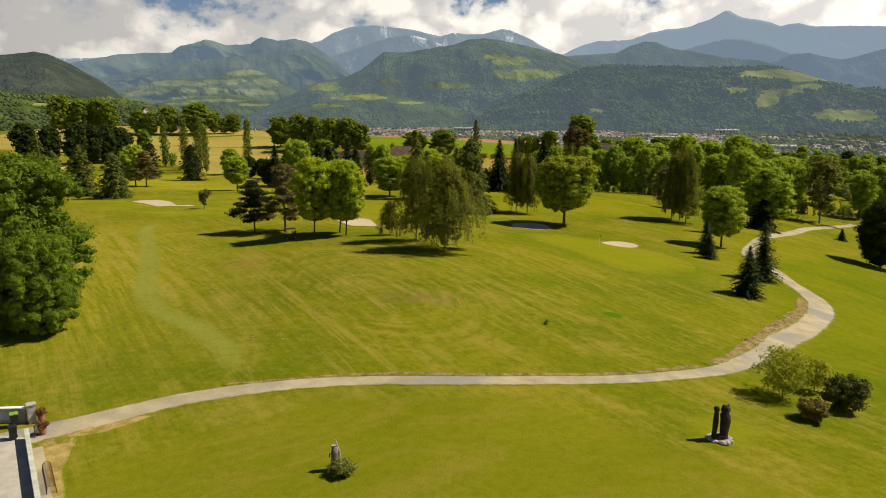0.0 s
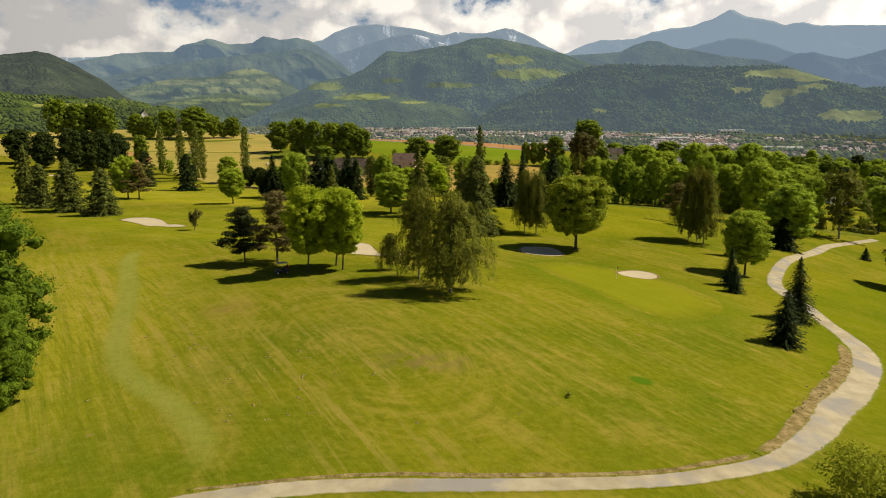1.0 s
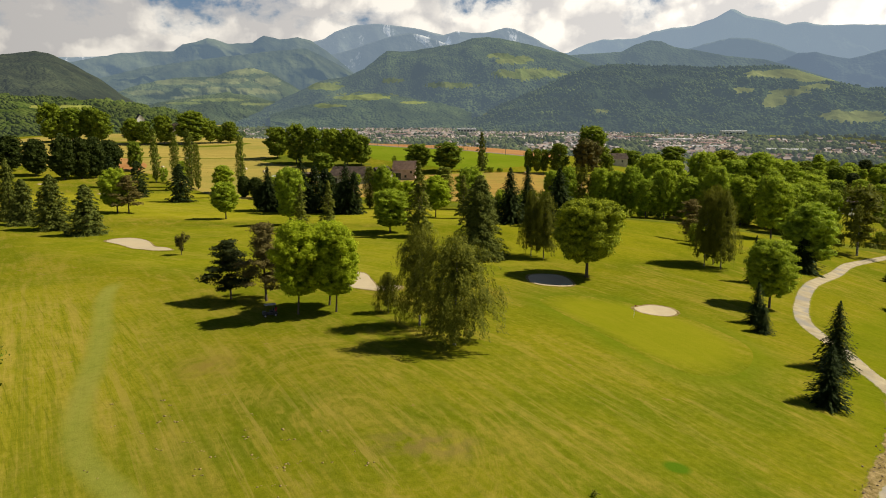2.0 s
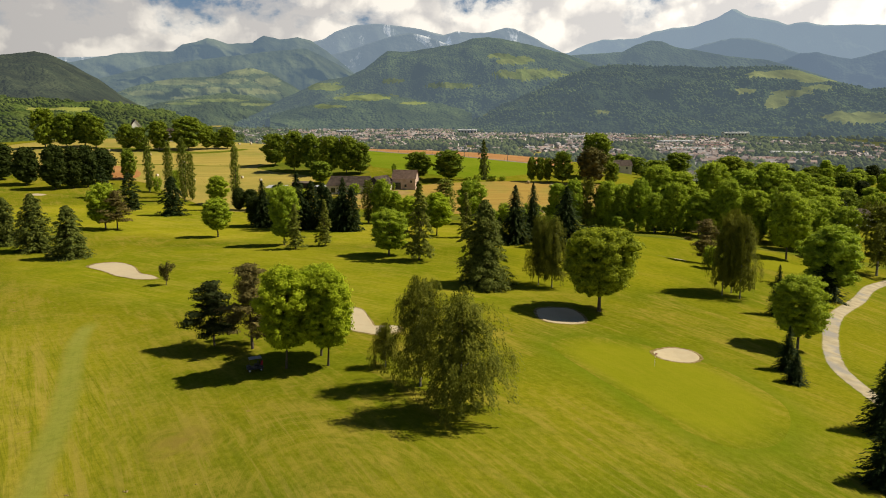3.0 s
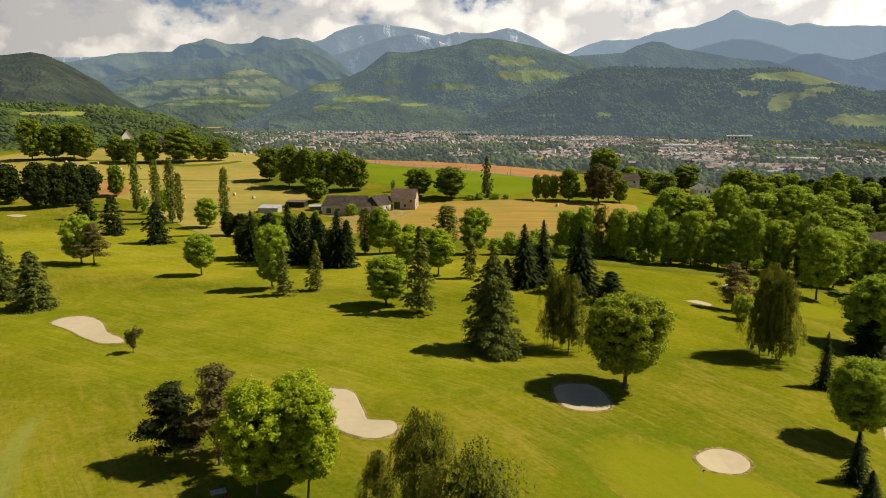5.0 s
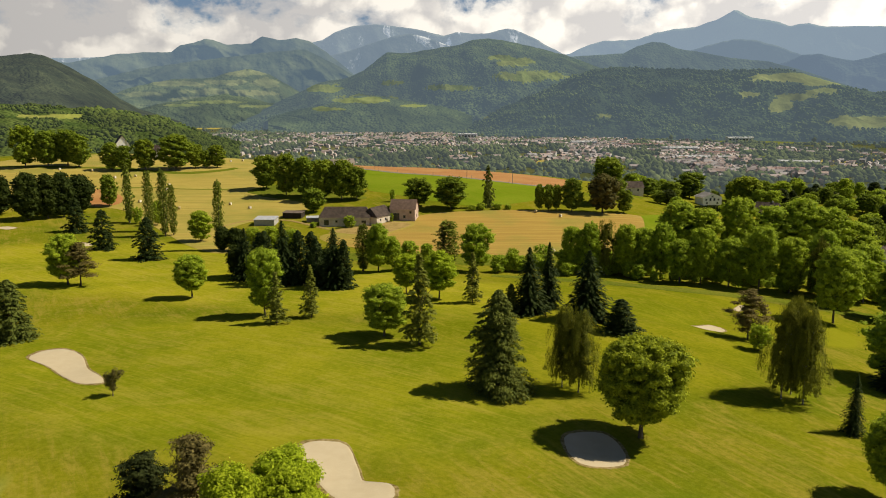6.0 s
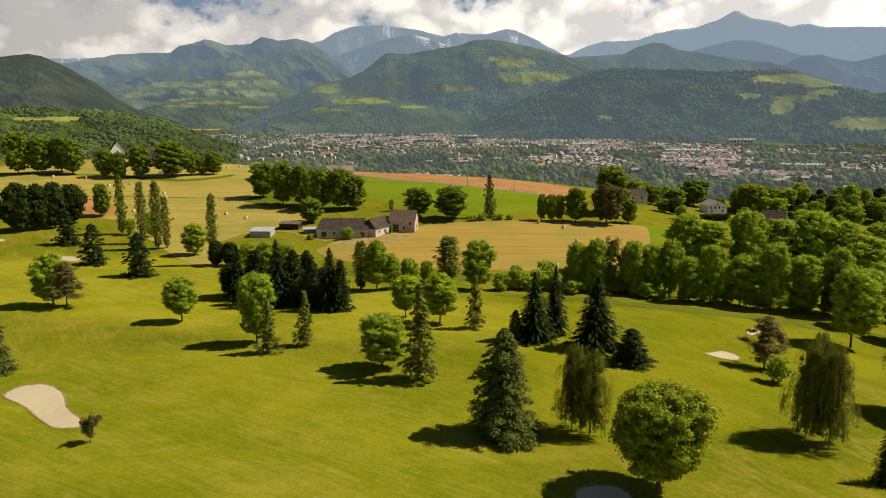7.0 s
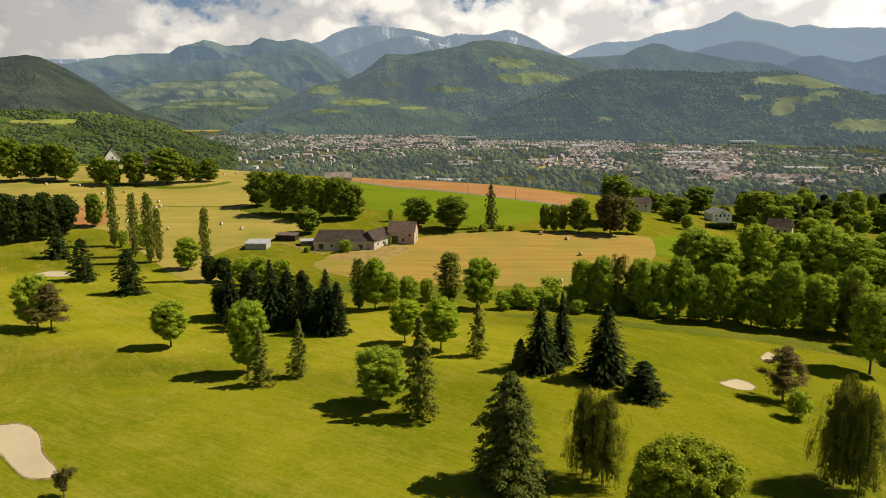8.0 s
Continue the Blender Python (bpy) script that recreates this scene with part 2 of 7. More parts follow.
def gravel(n):
    p = place(n)
    c = n.mix(n.ramp(n.noise(p, 0.35, 5, 0.6), (0.34, 0.0), (0.62, 1.0)), (0.29, 0.245, 0.16), (0.41, 0.35, 0.235))
    c = n.mix(n.ramp(n.noise(p, 0.12, 4, 0.55), (0.50, 0.0), (0.60, 0.85)), c, (0.25, 0.235, 0.215))
    return c, n.noise(p, 14, 3), 0.04


GRAVEL = worn_edge("pale_gravel", gravel)
SAND = material("bunker_sand", lambda n: (n.mix(n.noise(place(n), 0.5, 5), (0.39, 0.32, 0.20), (0.47, 0.395, 0.265)), n.noise(n.scaled(place(n), 1, 4, 1), 3, 3), 0.03))
EARTH = worn_edge("bare_earth", lambda n: (n.mix(n.ramp(n.noise(place(n), 1.1, 7, 0.7), (0.40, 0), (0.60, 1)), (0.14, 0.105, 0.030), (0.30, 0.225, 0.10)), n.noise(place(n), 3, 5), 0.2))
VERGE = worn_edge("dry_verge", lambda n: (n.mix(n.ramp(n.noise(place(n), 0.8, 7), (0.35, 0), (0.62, 1)), (0.21, 0.165, 0.035), (0.38, 0.275, 0.10)), n.noise(place(n), 5, 3), 0.08))
CLOD = material("clods", lambda n: (n.mix(n.ramp(n.noise(place(n), 2.0, 5), (0.35, 0), (0.65, 1)), (0.07, 0.05, 0.03), (0.24, 0.18, 0.11)), n.noise(place(n), 6, 3), 0.1))


def leaf(name, dark, light, through_light=0.35):
    m = bpy.data.materials.new(name)
    m.use_nodes = True
    n = Nodes(m.node_tree)
    island = n.add("NewGeometry").outputs["Random Per Island"]
    tone = n.noise(place(n), 0.8, 4, 0.65)
    tone = n.ramp(tone, (0.36, 0.0), (0.64, 1.0))
    c = n.mix(n.math("ADD", n.math("MULTIPLY", island, 0.55), n.math("MULTIPLY", tone, 0.4)), dark, light)
    who = n.add("ObjectInfo").outputs["Random"]
    c = n.mix(n.math("MULTIPLY", who, 0.18), c, tuple(0.62 * v for v in dark))
    other = n.math("FRACT", n.math("MULTIPLY", who, 7.31))
    c = n.mix(n.math("MULTIPLY", other, 0.6), c, n.mix(1.0, c, (1.2, 1.08, 0.85), "MULTIPLY"))
    d = n.add("BsdfPrincipled", Roughness=0.7)
    d.inputs["Specular IOR Level"].default_value = 0.07
    n.put(d, "Base Color", c)
    t = n.add("BsdfTranslucent")
    n.put(t, "Color", n.mix(0.5, c, light))
    both = n.add("MixShader", i0=through_light, i1=d.outputs[0], i2=t.outputs[0])
    out = n.add("OutputMaterial")
    n.tree.links.new(both.outputs[0], out.inputs[0])
    return m


LEAF_LIME = leaf("lime_leaves", (0.15, 0.22, 0.009), (0.52, 0.62, 0.036), 0.42)
LEAF_ROUND = leaf("maple_leaves", (0.045, 0.075, 0.006), (0.44, 0.5, 0.03), 0.28)
LEAF_GREEN = leaf("broad_leaves", (0.115, 0.175, 0.016), (0.49, 0.6, 0.046), 0.44)
LEAF_DEEP = leaf("deep_green_leaves", (0.048, 0.082, 0.009), (0.29, 0.37, 0.028), 0.34)
LEAF_POPLAR = leaf("poplar_leaves", (0.075, 0.105, 0.014), (0.23, 0.27, 0.034), 0.24)
LEAF_BIRCH = leaf("birch_leaves", (0.05, 0.064, 0.007), (0.235, 0.245, 0.026), 0.3)
LEAF_FIR = leaf("fir_needles", (0.016, 0.030, 0.008), (0.050, 0.072, 0.016), 0.18)
LEAF_CEDAR = leaf("cedar_needles", (0.055, 0.078, 0.014), (0.17, 0.195, 0.036), 0.22)
LEAF_SPARSE = leaf("larch_needles", (0.10, 0.125, 0.016), (0.25, 0.265, 0.04), 0.3)
LEAF_PINE = leaf("pine_needles", (0.020, 0.030, 0.008), (0.06, 0.074, 0.02), 0.18)
LEAF_BROWN = leaf("browning_needles", (0.085, 0.078, 0.022), (0.23, 0.185, 0.06), 0.3)
LEAF_COPPER = leaf("copper_leaves", (0.05, 0.052, 0.014), (0.14, 0.125, 0.036), 0.25)
LEAF_DARK = leaf("dark_leaves", (0.020, 0.034, 0.006), (0.055, 0.075, 0.012), 0.2)
LEAF_OAK = leaf("dense_leaves", (0.032, 0.068, 0.006), (0.2, 0.29, 0.02), 0.32)
BARK = material("bark", lambda n: (n.mix(n.noise(n.scaled(place(n), 1, 1, 0.2), 6, 4), (0.05, 0.04, 0.03), (0.14, 0.11, 0.085)), n.noise(n.scaled(place(n), 1, 1, 0.15), 9, 4), 0.05))
BIRCH_BARK = material("pale_bark", lambda n: (n.mix(n.ramp(n.noise(n.scaled(place(n), 0.6, 0.6, 1.6), 4, 4), (0.45, 0), (0.55, 1)), (0.40, 0.37, 0.32), (0.10, 0.09, 0.08)), n.noise(place(n), 9, 4), 0.03))


def hazy_backdrop(name, a, b, haze, glow, scale=1.0, rock=None, crowns=0.7):
    """Far hills and woods, with aerial haze painted in as a bluish emission."""
    m = bpy.data.materials.new(name)
    m.use_nodes = True
    n = Nodes(m.node_tree)
    p = place(n)
    c = n.mix(n.ramp(n.noise(p, 0.016 * scale, 6, 0.65), (0.36, 0), (0.64, 1)), a, b)
    if rock:
        c = n.mix(n.ramp(n.noise(n.scaled(p, 1, 1, 0.5), 0.007, 7, 0.7, 0.6), (0.57, 0.0), (0.62, 1.0)), c, rock)
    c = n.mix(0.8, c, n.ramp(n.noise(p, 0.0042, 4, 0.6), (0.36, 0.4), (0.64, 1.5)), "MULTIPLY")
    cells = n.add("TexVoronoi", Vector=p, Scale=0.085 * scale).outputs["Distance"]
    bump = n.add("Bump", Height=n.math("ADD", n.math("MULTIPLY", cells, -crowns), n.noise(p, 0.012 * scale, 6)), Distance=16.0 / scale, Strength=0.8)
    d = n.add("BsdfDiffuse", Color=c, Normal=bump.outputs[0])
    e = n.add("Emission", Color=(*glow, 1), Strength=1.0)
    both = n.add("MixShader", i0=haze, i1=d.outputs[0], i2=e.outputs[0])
    out = n.add("OutputMaterial")
    n.tree.links.new(both.outputs[0], out.inputs[0])
    return m


def plain(name, a, b, scale=1.0, rough=0.85, depth=0.02, spec=0.3):
    return material(name, lambda n: (n.mix(n.ramp(n.noise(place(n), scale, 5, 0.6), (0.35, 0), (0.65, 1)), a, b), n.noise(place(n), scale * 6, 3), depth), rough, spec)


PLASTER = plain("old_plaster", (0.46, 0.40, 0.32), (0.60, 0.54, 0.45), 0.5)
WHITE = plain("white_render", (0.74, 0.73, 0.70), (0.82, 0.81, 0.78), 0.3)
SLATE = plain("brown_slate", (0.085, 0.064, 0.05), (0.155, 0.115, 0.092), 0.6)
TIN = plain("sheet_metal_roof", (0.30, 0.31, 0.33), (0.45, 0.45, 0.46), 0.7, 0.5)
TILE = plain("clay_tile", (0.20, 0.135, 0.10), (0.29, 0.195, 0.145), 0.7)
STONE = plain("pale_stone", (0.30, 0.28, 0.25), (0.46, 0.44, 0.40), 2.0)
CONCRETE = plain("terrace_concrete", (0.33, 0.30, 0.26), (0.44, 0.40, 0.35), 0.8)
WOODDARK = plain("dark_weathered_wood", (0.018, 0.013, 0.010), (0.05, 0.035, 0.025), 4.0, 0.8, 0.05)
WOODGREY = plain("grey_weathered_wood", (0.13, 0.12, 0.10), (0.24, 0.22, 0.19), 5.0)
BLACK = plain("black_plastic", (0.012, 0.012, 0.012), (0.03, 0.03, 0.03), 5.0, 0.5)
GLASS = plain("window_glass", (0.02, 0.025, 0.03), (0.04, 0.045, 0.05), 1.0, 0.12, 0.0, 0.6)
ASPHALT = plain("worn_asphalt", (0.16, 0.15, 0.135), (0.24, 0.225, 0.20), 0.4)
STRAW = plain("straw_bale", (0.36, 0.27, 0.12), (0.50, 0.40, 0.22), 3.0)
STRAW_END = plain("straw_bale_end", (0.58, 0.54, 0.44), (0.70, 0.66, 0.56), 3.0)
TERRACOTTA = plain("terracotta", (0.20, 0.085, 0.045), (0.30, 0.13, 0.07), 4.0)
IRON = plain("rusty_iron", (0.045, 0.025, 0.016), (0.12, 0.06, 0.035), 6.0, 0.7)
RED = plain("red_cloth", (0.35, 0.015, 0.03), (0.5, 0.03, 0.05), 4.0)

# ---------------------------------------------------------------- mesh helpers


def mesh_of(name, verts, faces, mats, smooth=False, slots=None):
    me = bpy.data.meshes.new(name)
    if isinstance(faces, np.ndarray):
        count, corners = faces.shape
        me.vertices.add(len(verts))
        me.vertices.foreach_set("co", np.ascontiguousarray(verts, dtype=np.float32).ravel())
        me.loops.add(count * corners)
        me.loops.foreach_set("vertex_index", np.ascontiguousarray(faces, dtype=np.int32).ravel())
        me.polygons.add(count)
        me.polygons.foreach_set("loop_start", np.arange(count, dtype=np.int32) * corners)
        me.update(calc_edges=True)
    else:
        me.from_pydata(verts if isinstance(verts, list) else verts.tolist(), [], faces)
    for m in mats if isinstance(mats, (list, tuple)) else [mats]:
        me.materials.append(m)
    if smooth:
        me.polygons.foreach_set("use_smooth", [True] * len(me.polygons))
    if slots is not None:
        me.polygons.foreach_set("material_index", slots)
    me.update()
    return me


def part(name, data, parent=None, label=""):
    ob = new(name, data)
    if parent is not None:
        ob.parent = parent
    return tagged(ob, label)


def from_bm(name, bm, mat, smooth=False):
    bmesh.ops.recalc_face_normals(bm, faces=bm.faces)
    me = bpy.data.meshes.new(name)
    bm.to_mesh(me)
    bm.free()
    me.materials.append(mat)
    if smooth:
        me.polygons.foreach_set("use_smooth", [True] * len(me.polygons))
    return me


def box_bm(sx, sy, sz, at=(0, 0, 0), bevel=0.0, bm=None):
    """A box whose base centre stands at the given place."""
    bm = bm or bmesh.new()
    got = bmesh.ops.create_cube(bm, size=1, matrix=Matrix.Translation((at[0], at[1], at[2] + sz / 2)) @ Matrix.Diagonal((sx, sy, sz, 1)))
    if bevel:
        es = list({e for v in got["verts"] for e in v.link_edges})
        bmesh.ops.bevel(bm, geom=es, offset=bevel, segments=2, affect="EDGES")
    return bm


def tube_arrays(points, radii, sides=7):
    verts, faces = [], []
    for i, (p, r) in enumerate(zip(points, radii)):
        p = Vector(p)
        d = (Vector(points[min(i + 1, len(points) - 1)]) - Vector(points[max(i - 1, 0)])).normalized()
        a = d.cross(Vector((0.31, 0.9, 0.2))).normalized()
        b = d.cross(a)
        for k in range(sides):
            w = 2 * math.pi * k / sides
            verts.append(tuple(p + r * (math.cos(w) * a + math.sin(w) * b)))
    for i in range(len(points) - 1):
        for k in range(sides):
            j = (k + 1) % sides
            faces.append((i * sides + k, i * sides + j, (i + 1) * sides + j, (i + 1) * sides + k))
    return verts, faces


def joined(pieces):
    verts, faces = [], []
    for v, f in pieces:
        o = len(verts)
        verts += v
        faces += [tuple(i + o for i in q) for q in f]
    return verts, faces


# ---------------------------------------------------------------- ground
# rows of soft mounds: y, first x, spacing, spread, heights
MOUNDS = [
    (0, -100, 70, 60, [3.2, 1.9, 5.5, -6.0]),
    (55, -60, 40, 36, [3.4, -2.9, 0.4, 2.7, -6.0]),
    (90, -75, 36, 32, [2.5, -3.9, 7.8, -5.0, 4.3, -9.2]),
    (130, -80, 40, 36, [2.4, -0.5, 6.5, -2.6, 5.9, -10.2]),
    (185, -100, 50, 46, [2.1, 2.3, -2.4, -0.9, -0.3, -6.8]),
    (250, -160, 70, 64, [4.9, -4.1, 4.8, 5.9, 0.5, -11.9]),
    (340, -200, 90, 84, [1.4, -0.3, 1.8, -12.8, 8.0, -10.9]),
    (450, -260, 110, 100, [-0.0, -7.5, -1.1, -2.1, 7.4, -17.9]),
    (570, -320, 130, 120, [-1.9, 5.5, 0.4, 15.5, -20.2]),
    (690, -330, 150, 130, [13.6, 2.5, -1.8, -0.3]),
]
# bunker hollows: x, y, radius, depth
HOLLOWS = [(-78, 206, 10, 0.9), (-16, 160, 9, 1.0), (21, 173, 7, 1.0), (37, 150, 6, 0.7), (69, 257, 7, 0.5), (88, 282, 4, 0.4), (74, 264, 24, 3.4)]


def step(a):
    a = np.clip(a, 0, 1)
    return a * a * (3 - 2 * a)


def land(x, y):
    """Height of the ground: the golf course and the fields on their shelf, and the valley floor beyond."""
    x, y = np.asarray(x, float), np.asarray(y, float)
    z = np.full(np.broadcast(x, y).shape, -8.0)
    for cy, x0, dx, s, hs in MOUNDS:
        for i, h in enumerate(hs):
            z += h * np.exp(-((x - x0 - dx * i) ** 2 + (y - cy) ** 2) / (2 * s * s))
    for cx, cy, r, d in HOLLOWS:
        z -= d * np.exp(-((x - cx) ** 2 + (y - cy) ** 2) / (0.5 * r * r))
    edge = 655 - 0.22 * np.clip(x, -400, 400)
    s = np.maximum(step((y - edge) / 230), step((x - 230) / 260))
    z = z * (1 - s) - 42.0 * s
    return z + 0.12 * np.sin(x * 0.11 + 0.7 * np.sin(y * 0.07)) * np.sin(y * 0.09 + 1.0)


def spread(lo, hi, fine_lo, fine_hi, fine, grow):
    v = list(np.arange(fine_lo, fine_hi + 0.01, fine))
    d = fine
    while v[-1] < hi:
        d = min(d * grow, 160)
        v.append(v[-1] + d)
    d = fine
    while v[0] > lo:
        d = min(d * grow, 160)
        v.insert(0, v[0] - d)
    return np.array(v)


GX, GY = spread(-3800, 3800, -130, 140, 2.2, 1.06), spread(-900, 4700, 20, 300, 2.2, 1.05)


def on_ground(x, y):
    """Height of the ground sheet itself, between its corners."""
    x, y = np.atleast_1d(np.asarray(x, float)), np.atleast_1d(np.asarray(y, float))
    i, j = np.clip(np.searchsorted(GX, x) - 1, 0, len(GX) - 2), np.clip(np.searchsorted(GY, y) - 1, 0, len(GY) - 2)
    u, v = (x - GX[i]) / (GX[i + 1] - GX[i]), (y - GY[j]) / (GY[j + 1] - GY[j])
    a, b, c, d = GROUND_Z[j, i], GROUND_Z[j, i + 1], GROUND_Z[j + 1, i], GROUND_Z[j + 1, i + 1]
    return a * (1 - u) * (1 - v) + b * u * (1 - v) + c * (1 - u) * v + d * u * v


def zat(x, y):
    return float(on_ground(x, y)[0])


MX, MY = np.meshgrid(GX, GY)
GROUND_Z = land(MX, MY)


def grid_faces(ny, nx):
    k = np.arange(ny * nx).reshape(ny, nx)
    return np.stack([k[:-1, :-1], k[:-1, 1:], k[1:, 1:], k[1:, :-1]], -1).reshape(-1, 4)


ground = part("ground", mesh_of("ground", np.stack([MX, MY, GROUND_Z], -1).reshape(-1, 3), grid_faces(len(GY), len(GX)), GRASS, True))
tagged(ground, "rolling golf course grass with dry yellowish mown streaks", "ground", kind="structure")


def smooth_loop(points, n):
    """A closed rounded line through the given corners."""
    p = np.array(points, float)
    m = len(p)
    out = []
    for k in range(n):
        t = k * m / n
        i, f = int(t), t - int(t)
        a, b, c, d = p[(i - 1) % m], p[i % m], p[(i + 1) % m], p[(i + 2) % m]
        out.append(0.5 * (2 * b + (c - a) * f + (2 * a - 5 * b + 4 * c - d) * f * f + (3 * b - a - 3 * c + d) * f ** 3))
    return np.array(out)


def patch(name, points, mat, label, category, lift=0.05, rings=14, n=72, ragged=0.0, sharp=False, centre=None, feather=0.25):
    """A sheet that lies on the ground inside a rounded outline."""
    loop = smooth_loop(points, n)
    if sharp:
        q = np.array(points, float)
        m = len(q)
        loop = np.array([q[int(k * m / n) % m] * (1 - (k * m / n) % 1) + q[(int(k * m / n) + 1) % m] * ((k * m / n) % 1) for k in range(n)])
    c = loop.mean(0) if centre is None else np.array(centre)
    if ragged:
        rr = np.random.RandomState(len(name) + n)
        loop = c + (loop - c) * (1 + ragged * rr.uniform(-1, 1, (n, 1)))
    verts = [c]
    for r in range(1, rings + 1):
        verts += list(c + (loop - c) * (r / rings))
    verts = np.array(verts)
    z = on_ground(verts[:, 0], verts[:, 1]) + lift
    z[-n:] -= lift * 0.7
    faces = [(0, 1 + k, 1 + (k + 1) % n) for k in range(n)]
    for r in range(rings - 1):
        o = 1 + r * n
        faces += [(o + k, o + n + k, o + n + (k + 1) % n, o + (k + 1) % n) for k in range(n)]
    me = mesh_of(name, np.column_stack([verts, z]), faces, mat, True)
    fade = np.concatenate([[1.0], np.repeat(np.clip((1 - np.arange(1, rings + 1) / rings) / feather, 0, 1), n)])
    me.attributes.new("feather", "FLOAT", "POINT").data.foreach_set("value", fade.astype(np.float32))
    ob = part(name, me)
    return tagged(ob, label, category, kind="structure")


def smooth_line(points, step_m):
    p = np.array(points, float)
    p = np.vstack([2 * p[0] - p[1], p, 2 * p[-1] - p[-2]])
    out = []
    for i in range(1, len(p) - 2):
        a, b, c, d = p[i - 1], p[i], p[i + 1], p[i + 2]
        m = max(2, int(np.linalg.norm((c - b)[:2]) / step_m))
        for k in range(m):
            f = k / m
            out.append(0.5 * (2 * b + (c - a) * f + (2 * a - 5 * b + 4 * c - d) * f * f + (3 * b - a - 3 * c + d) * f ** 3))
    out.append(p[-2])
    return np.array(out)


def ribbon(name, points, mat, label, category, lift=0.06, across=6, step_m=1.5, ragged=0.0, seed=3):
    """A way that lies on the ground along a line of (x, y, width)."""
    q = smooth_line(points, step_m)
    d = np.gradient(q[:, :2], axis=0)
    d /= np.linalg.norm(d, axis=1)[:, None]
    side = np.column_stack([d[:, 1], -d[:, 0]])
    rr = np.random.RandomState(seed)
    edge_l, edge_r = (1 + ragged * np.convolve(rr.uniform(-1, 1, len(q) + 2), [0.3, 0.4, 0.3], "valid") for _ in range(2))
    rows = []
    for k in range(across + 1):
        f = k / across - 0.5
        rows.append(q[:, :2] + side * (f * q[:, 2] * (edge_l if f < 0 else edge_r))[:, None])
    v = np.stack(rows, 1)
    z = on_ground(v[..., 0].ravel(), v[..., 1].ravel()).reshape(v.shape[:2]) + lift
    z[:, 0] -= lift * 0.8
    z[:, -1] -= lift * 0.8
    verts = np.concatenate([v, z[..., None]], -1).reshape(-1, 3)
    me = mesh_of(name, verts, grid_faces(len(q), across + 1), mat, True)
    f = 1 - np.abs(np.linspace(-1, 1, across + 1))
    along = np.clip(np.minimum(np.arange(len(q)), np.arange(len(q))[::-1]) / 6.0, 0, 1)
    me.attributes.new("feather", "FLOAT", "POINT").data.foreach_set("value", (np.clip(f * 1.6, 0, 1)[None] * (along[:, None] if mat != GRAVEL else np.ones((len(q), 1)))).ravel().astype(np.float32))
    ob = part(name, me)
    return tagged(ob, label, category, kind="structure")


patch("green_apron", [(11, 146), (17, 161), (28, 162), (42, 158), (50, 142), (52, 126), (43, 110), (31, 105), (22, 112), (18, 124), (14, 134)], APRON, "darker mown apron round the putting green", "apron", 0.02, 24, feather=0.3)
patch("putting_green", [(15.5, 147), (20, 155), (26.5, 157), (38.5, 151.3), (44, 139), (45.3, 128.3), (39.2, 116.5), (31.8, 112.3), (27, 116), (23.5, 124), (19, 134)], GREEN, "smooth pale putting green", "putting green", 0.045, 24, feather=0.3)
patch("putting_green", [(84, 268), (100, 276), (112, 264), (104, 246), (90, 248)], GREEN, "smooth pale putting green beside bunkers", "putting green", 0.04, 20, feather=0.15)
patch("sculpture_lawn", [(20, 57.2), (23.8, 59), (26.4, 56), (25, 52.2), (21, 51.6), (19, 54)], GREEN, "round trimmed lawn round the wooden sculpture", "lawn", 0.02, 12, 48, feather=0.8)
ribbon("mown_strip", [(-64, 160, 3.5), (-60.5, 147, 4), (-49, 120, 4.2), (-40.5, 97, 4), (-34.5, 86, 3.8), (-27, 78, 3.6), (-22, 71.2, 3.4), (-19.4, 64.2, 3)], STRIP, "pale strip of mown grass crossing the rough", "mown strip", 0.02, 8, 1.2, 0.12)

ribbon("path_verge", [(26.8, 70.9, 1.0), (31.4, 75.4, 1.8), (36.0, 81.7, 2.2), (42.4, 89.9, 2.4), (49.8, 99.6, 2.4), (54.4, 107.0, 2.0), (57.4, 114.2, 1.4)], EARTH, "crumbling earth bank along the gravel path", "verge", 0.04, 8, 0.6, 0.35, 5)
ribbon("path_verge", [(-20, 62.4, 0.5), (-7.4, 64.2, 0.6), (3.4, 64.3, 0.7), (14.5, 65.5, 0.7), (21.4, 68.0, 0.8), (26.6, 70.7, 0.9)], EARTH, "thin worn earth edge along the gravel path", "verge", 0.05, 6, 0.6, 0.4, 8)
ribbon("gravel_path", [(-34, 51.2, 4.0), (-31, 53.4, 3.8), (-27.2, 56.2, 3.4), (-22.2, 59.5, 3.0), (-15.4, 61.7, 2.6), (-7.4, 62.7, 2.2), (3.4, 62.9, 2.1), (14.5, 64.2, 2.0), (22.0, 66.6, 2.2), (27.9, 69.8, 2.5), (32.6, 74.2, 3.0), (37.0, 79.3, 3.4), (41.0, 84.8, 3.9), (46.4, 91.0, 4.0), (52.2, 98.8, 4.0), (56.8, 106.2, 4.2), (59.6, 112.7, 4.3), (60.8, 119.4, 4.0), (61.2, 126, 3.6), (62.6, 134, 3.4), (65, 152, 3.4), (74.5, 173, 3.4), (88.5, 197, 3.4), (107, 221, 3.6), (128.4, 250, 3.6), (160, 281, 3.6)], GRAVEL, "pale gravel golf path with worn edges", "path", 0.06, 10, 0.8, 0.05)

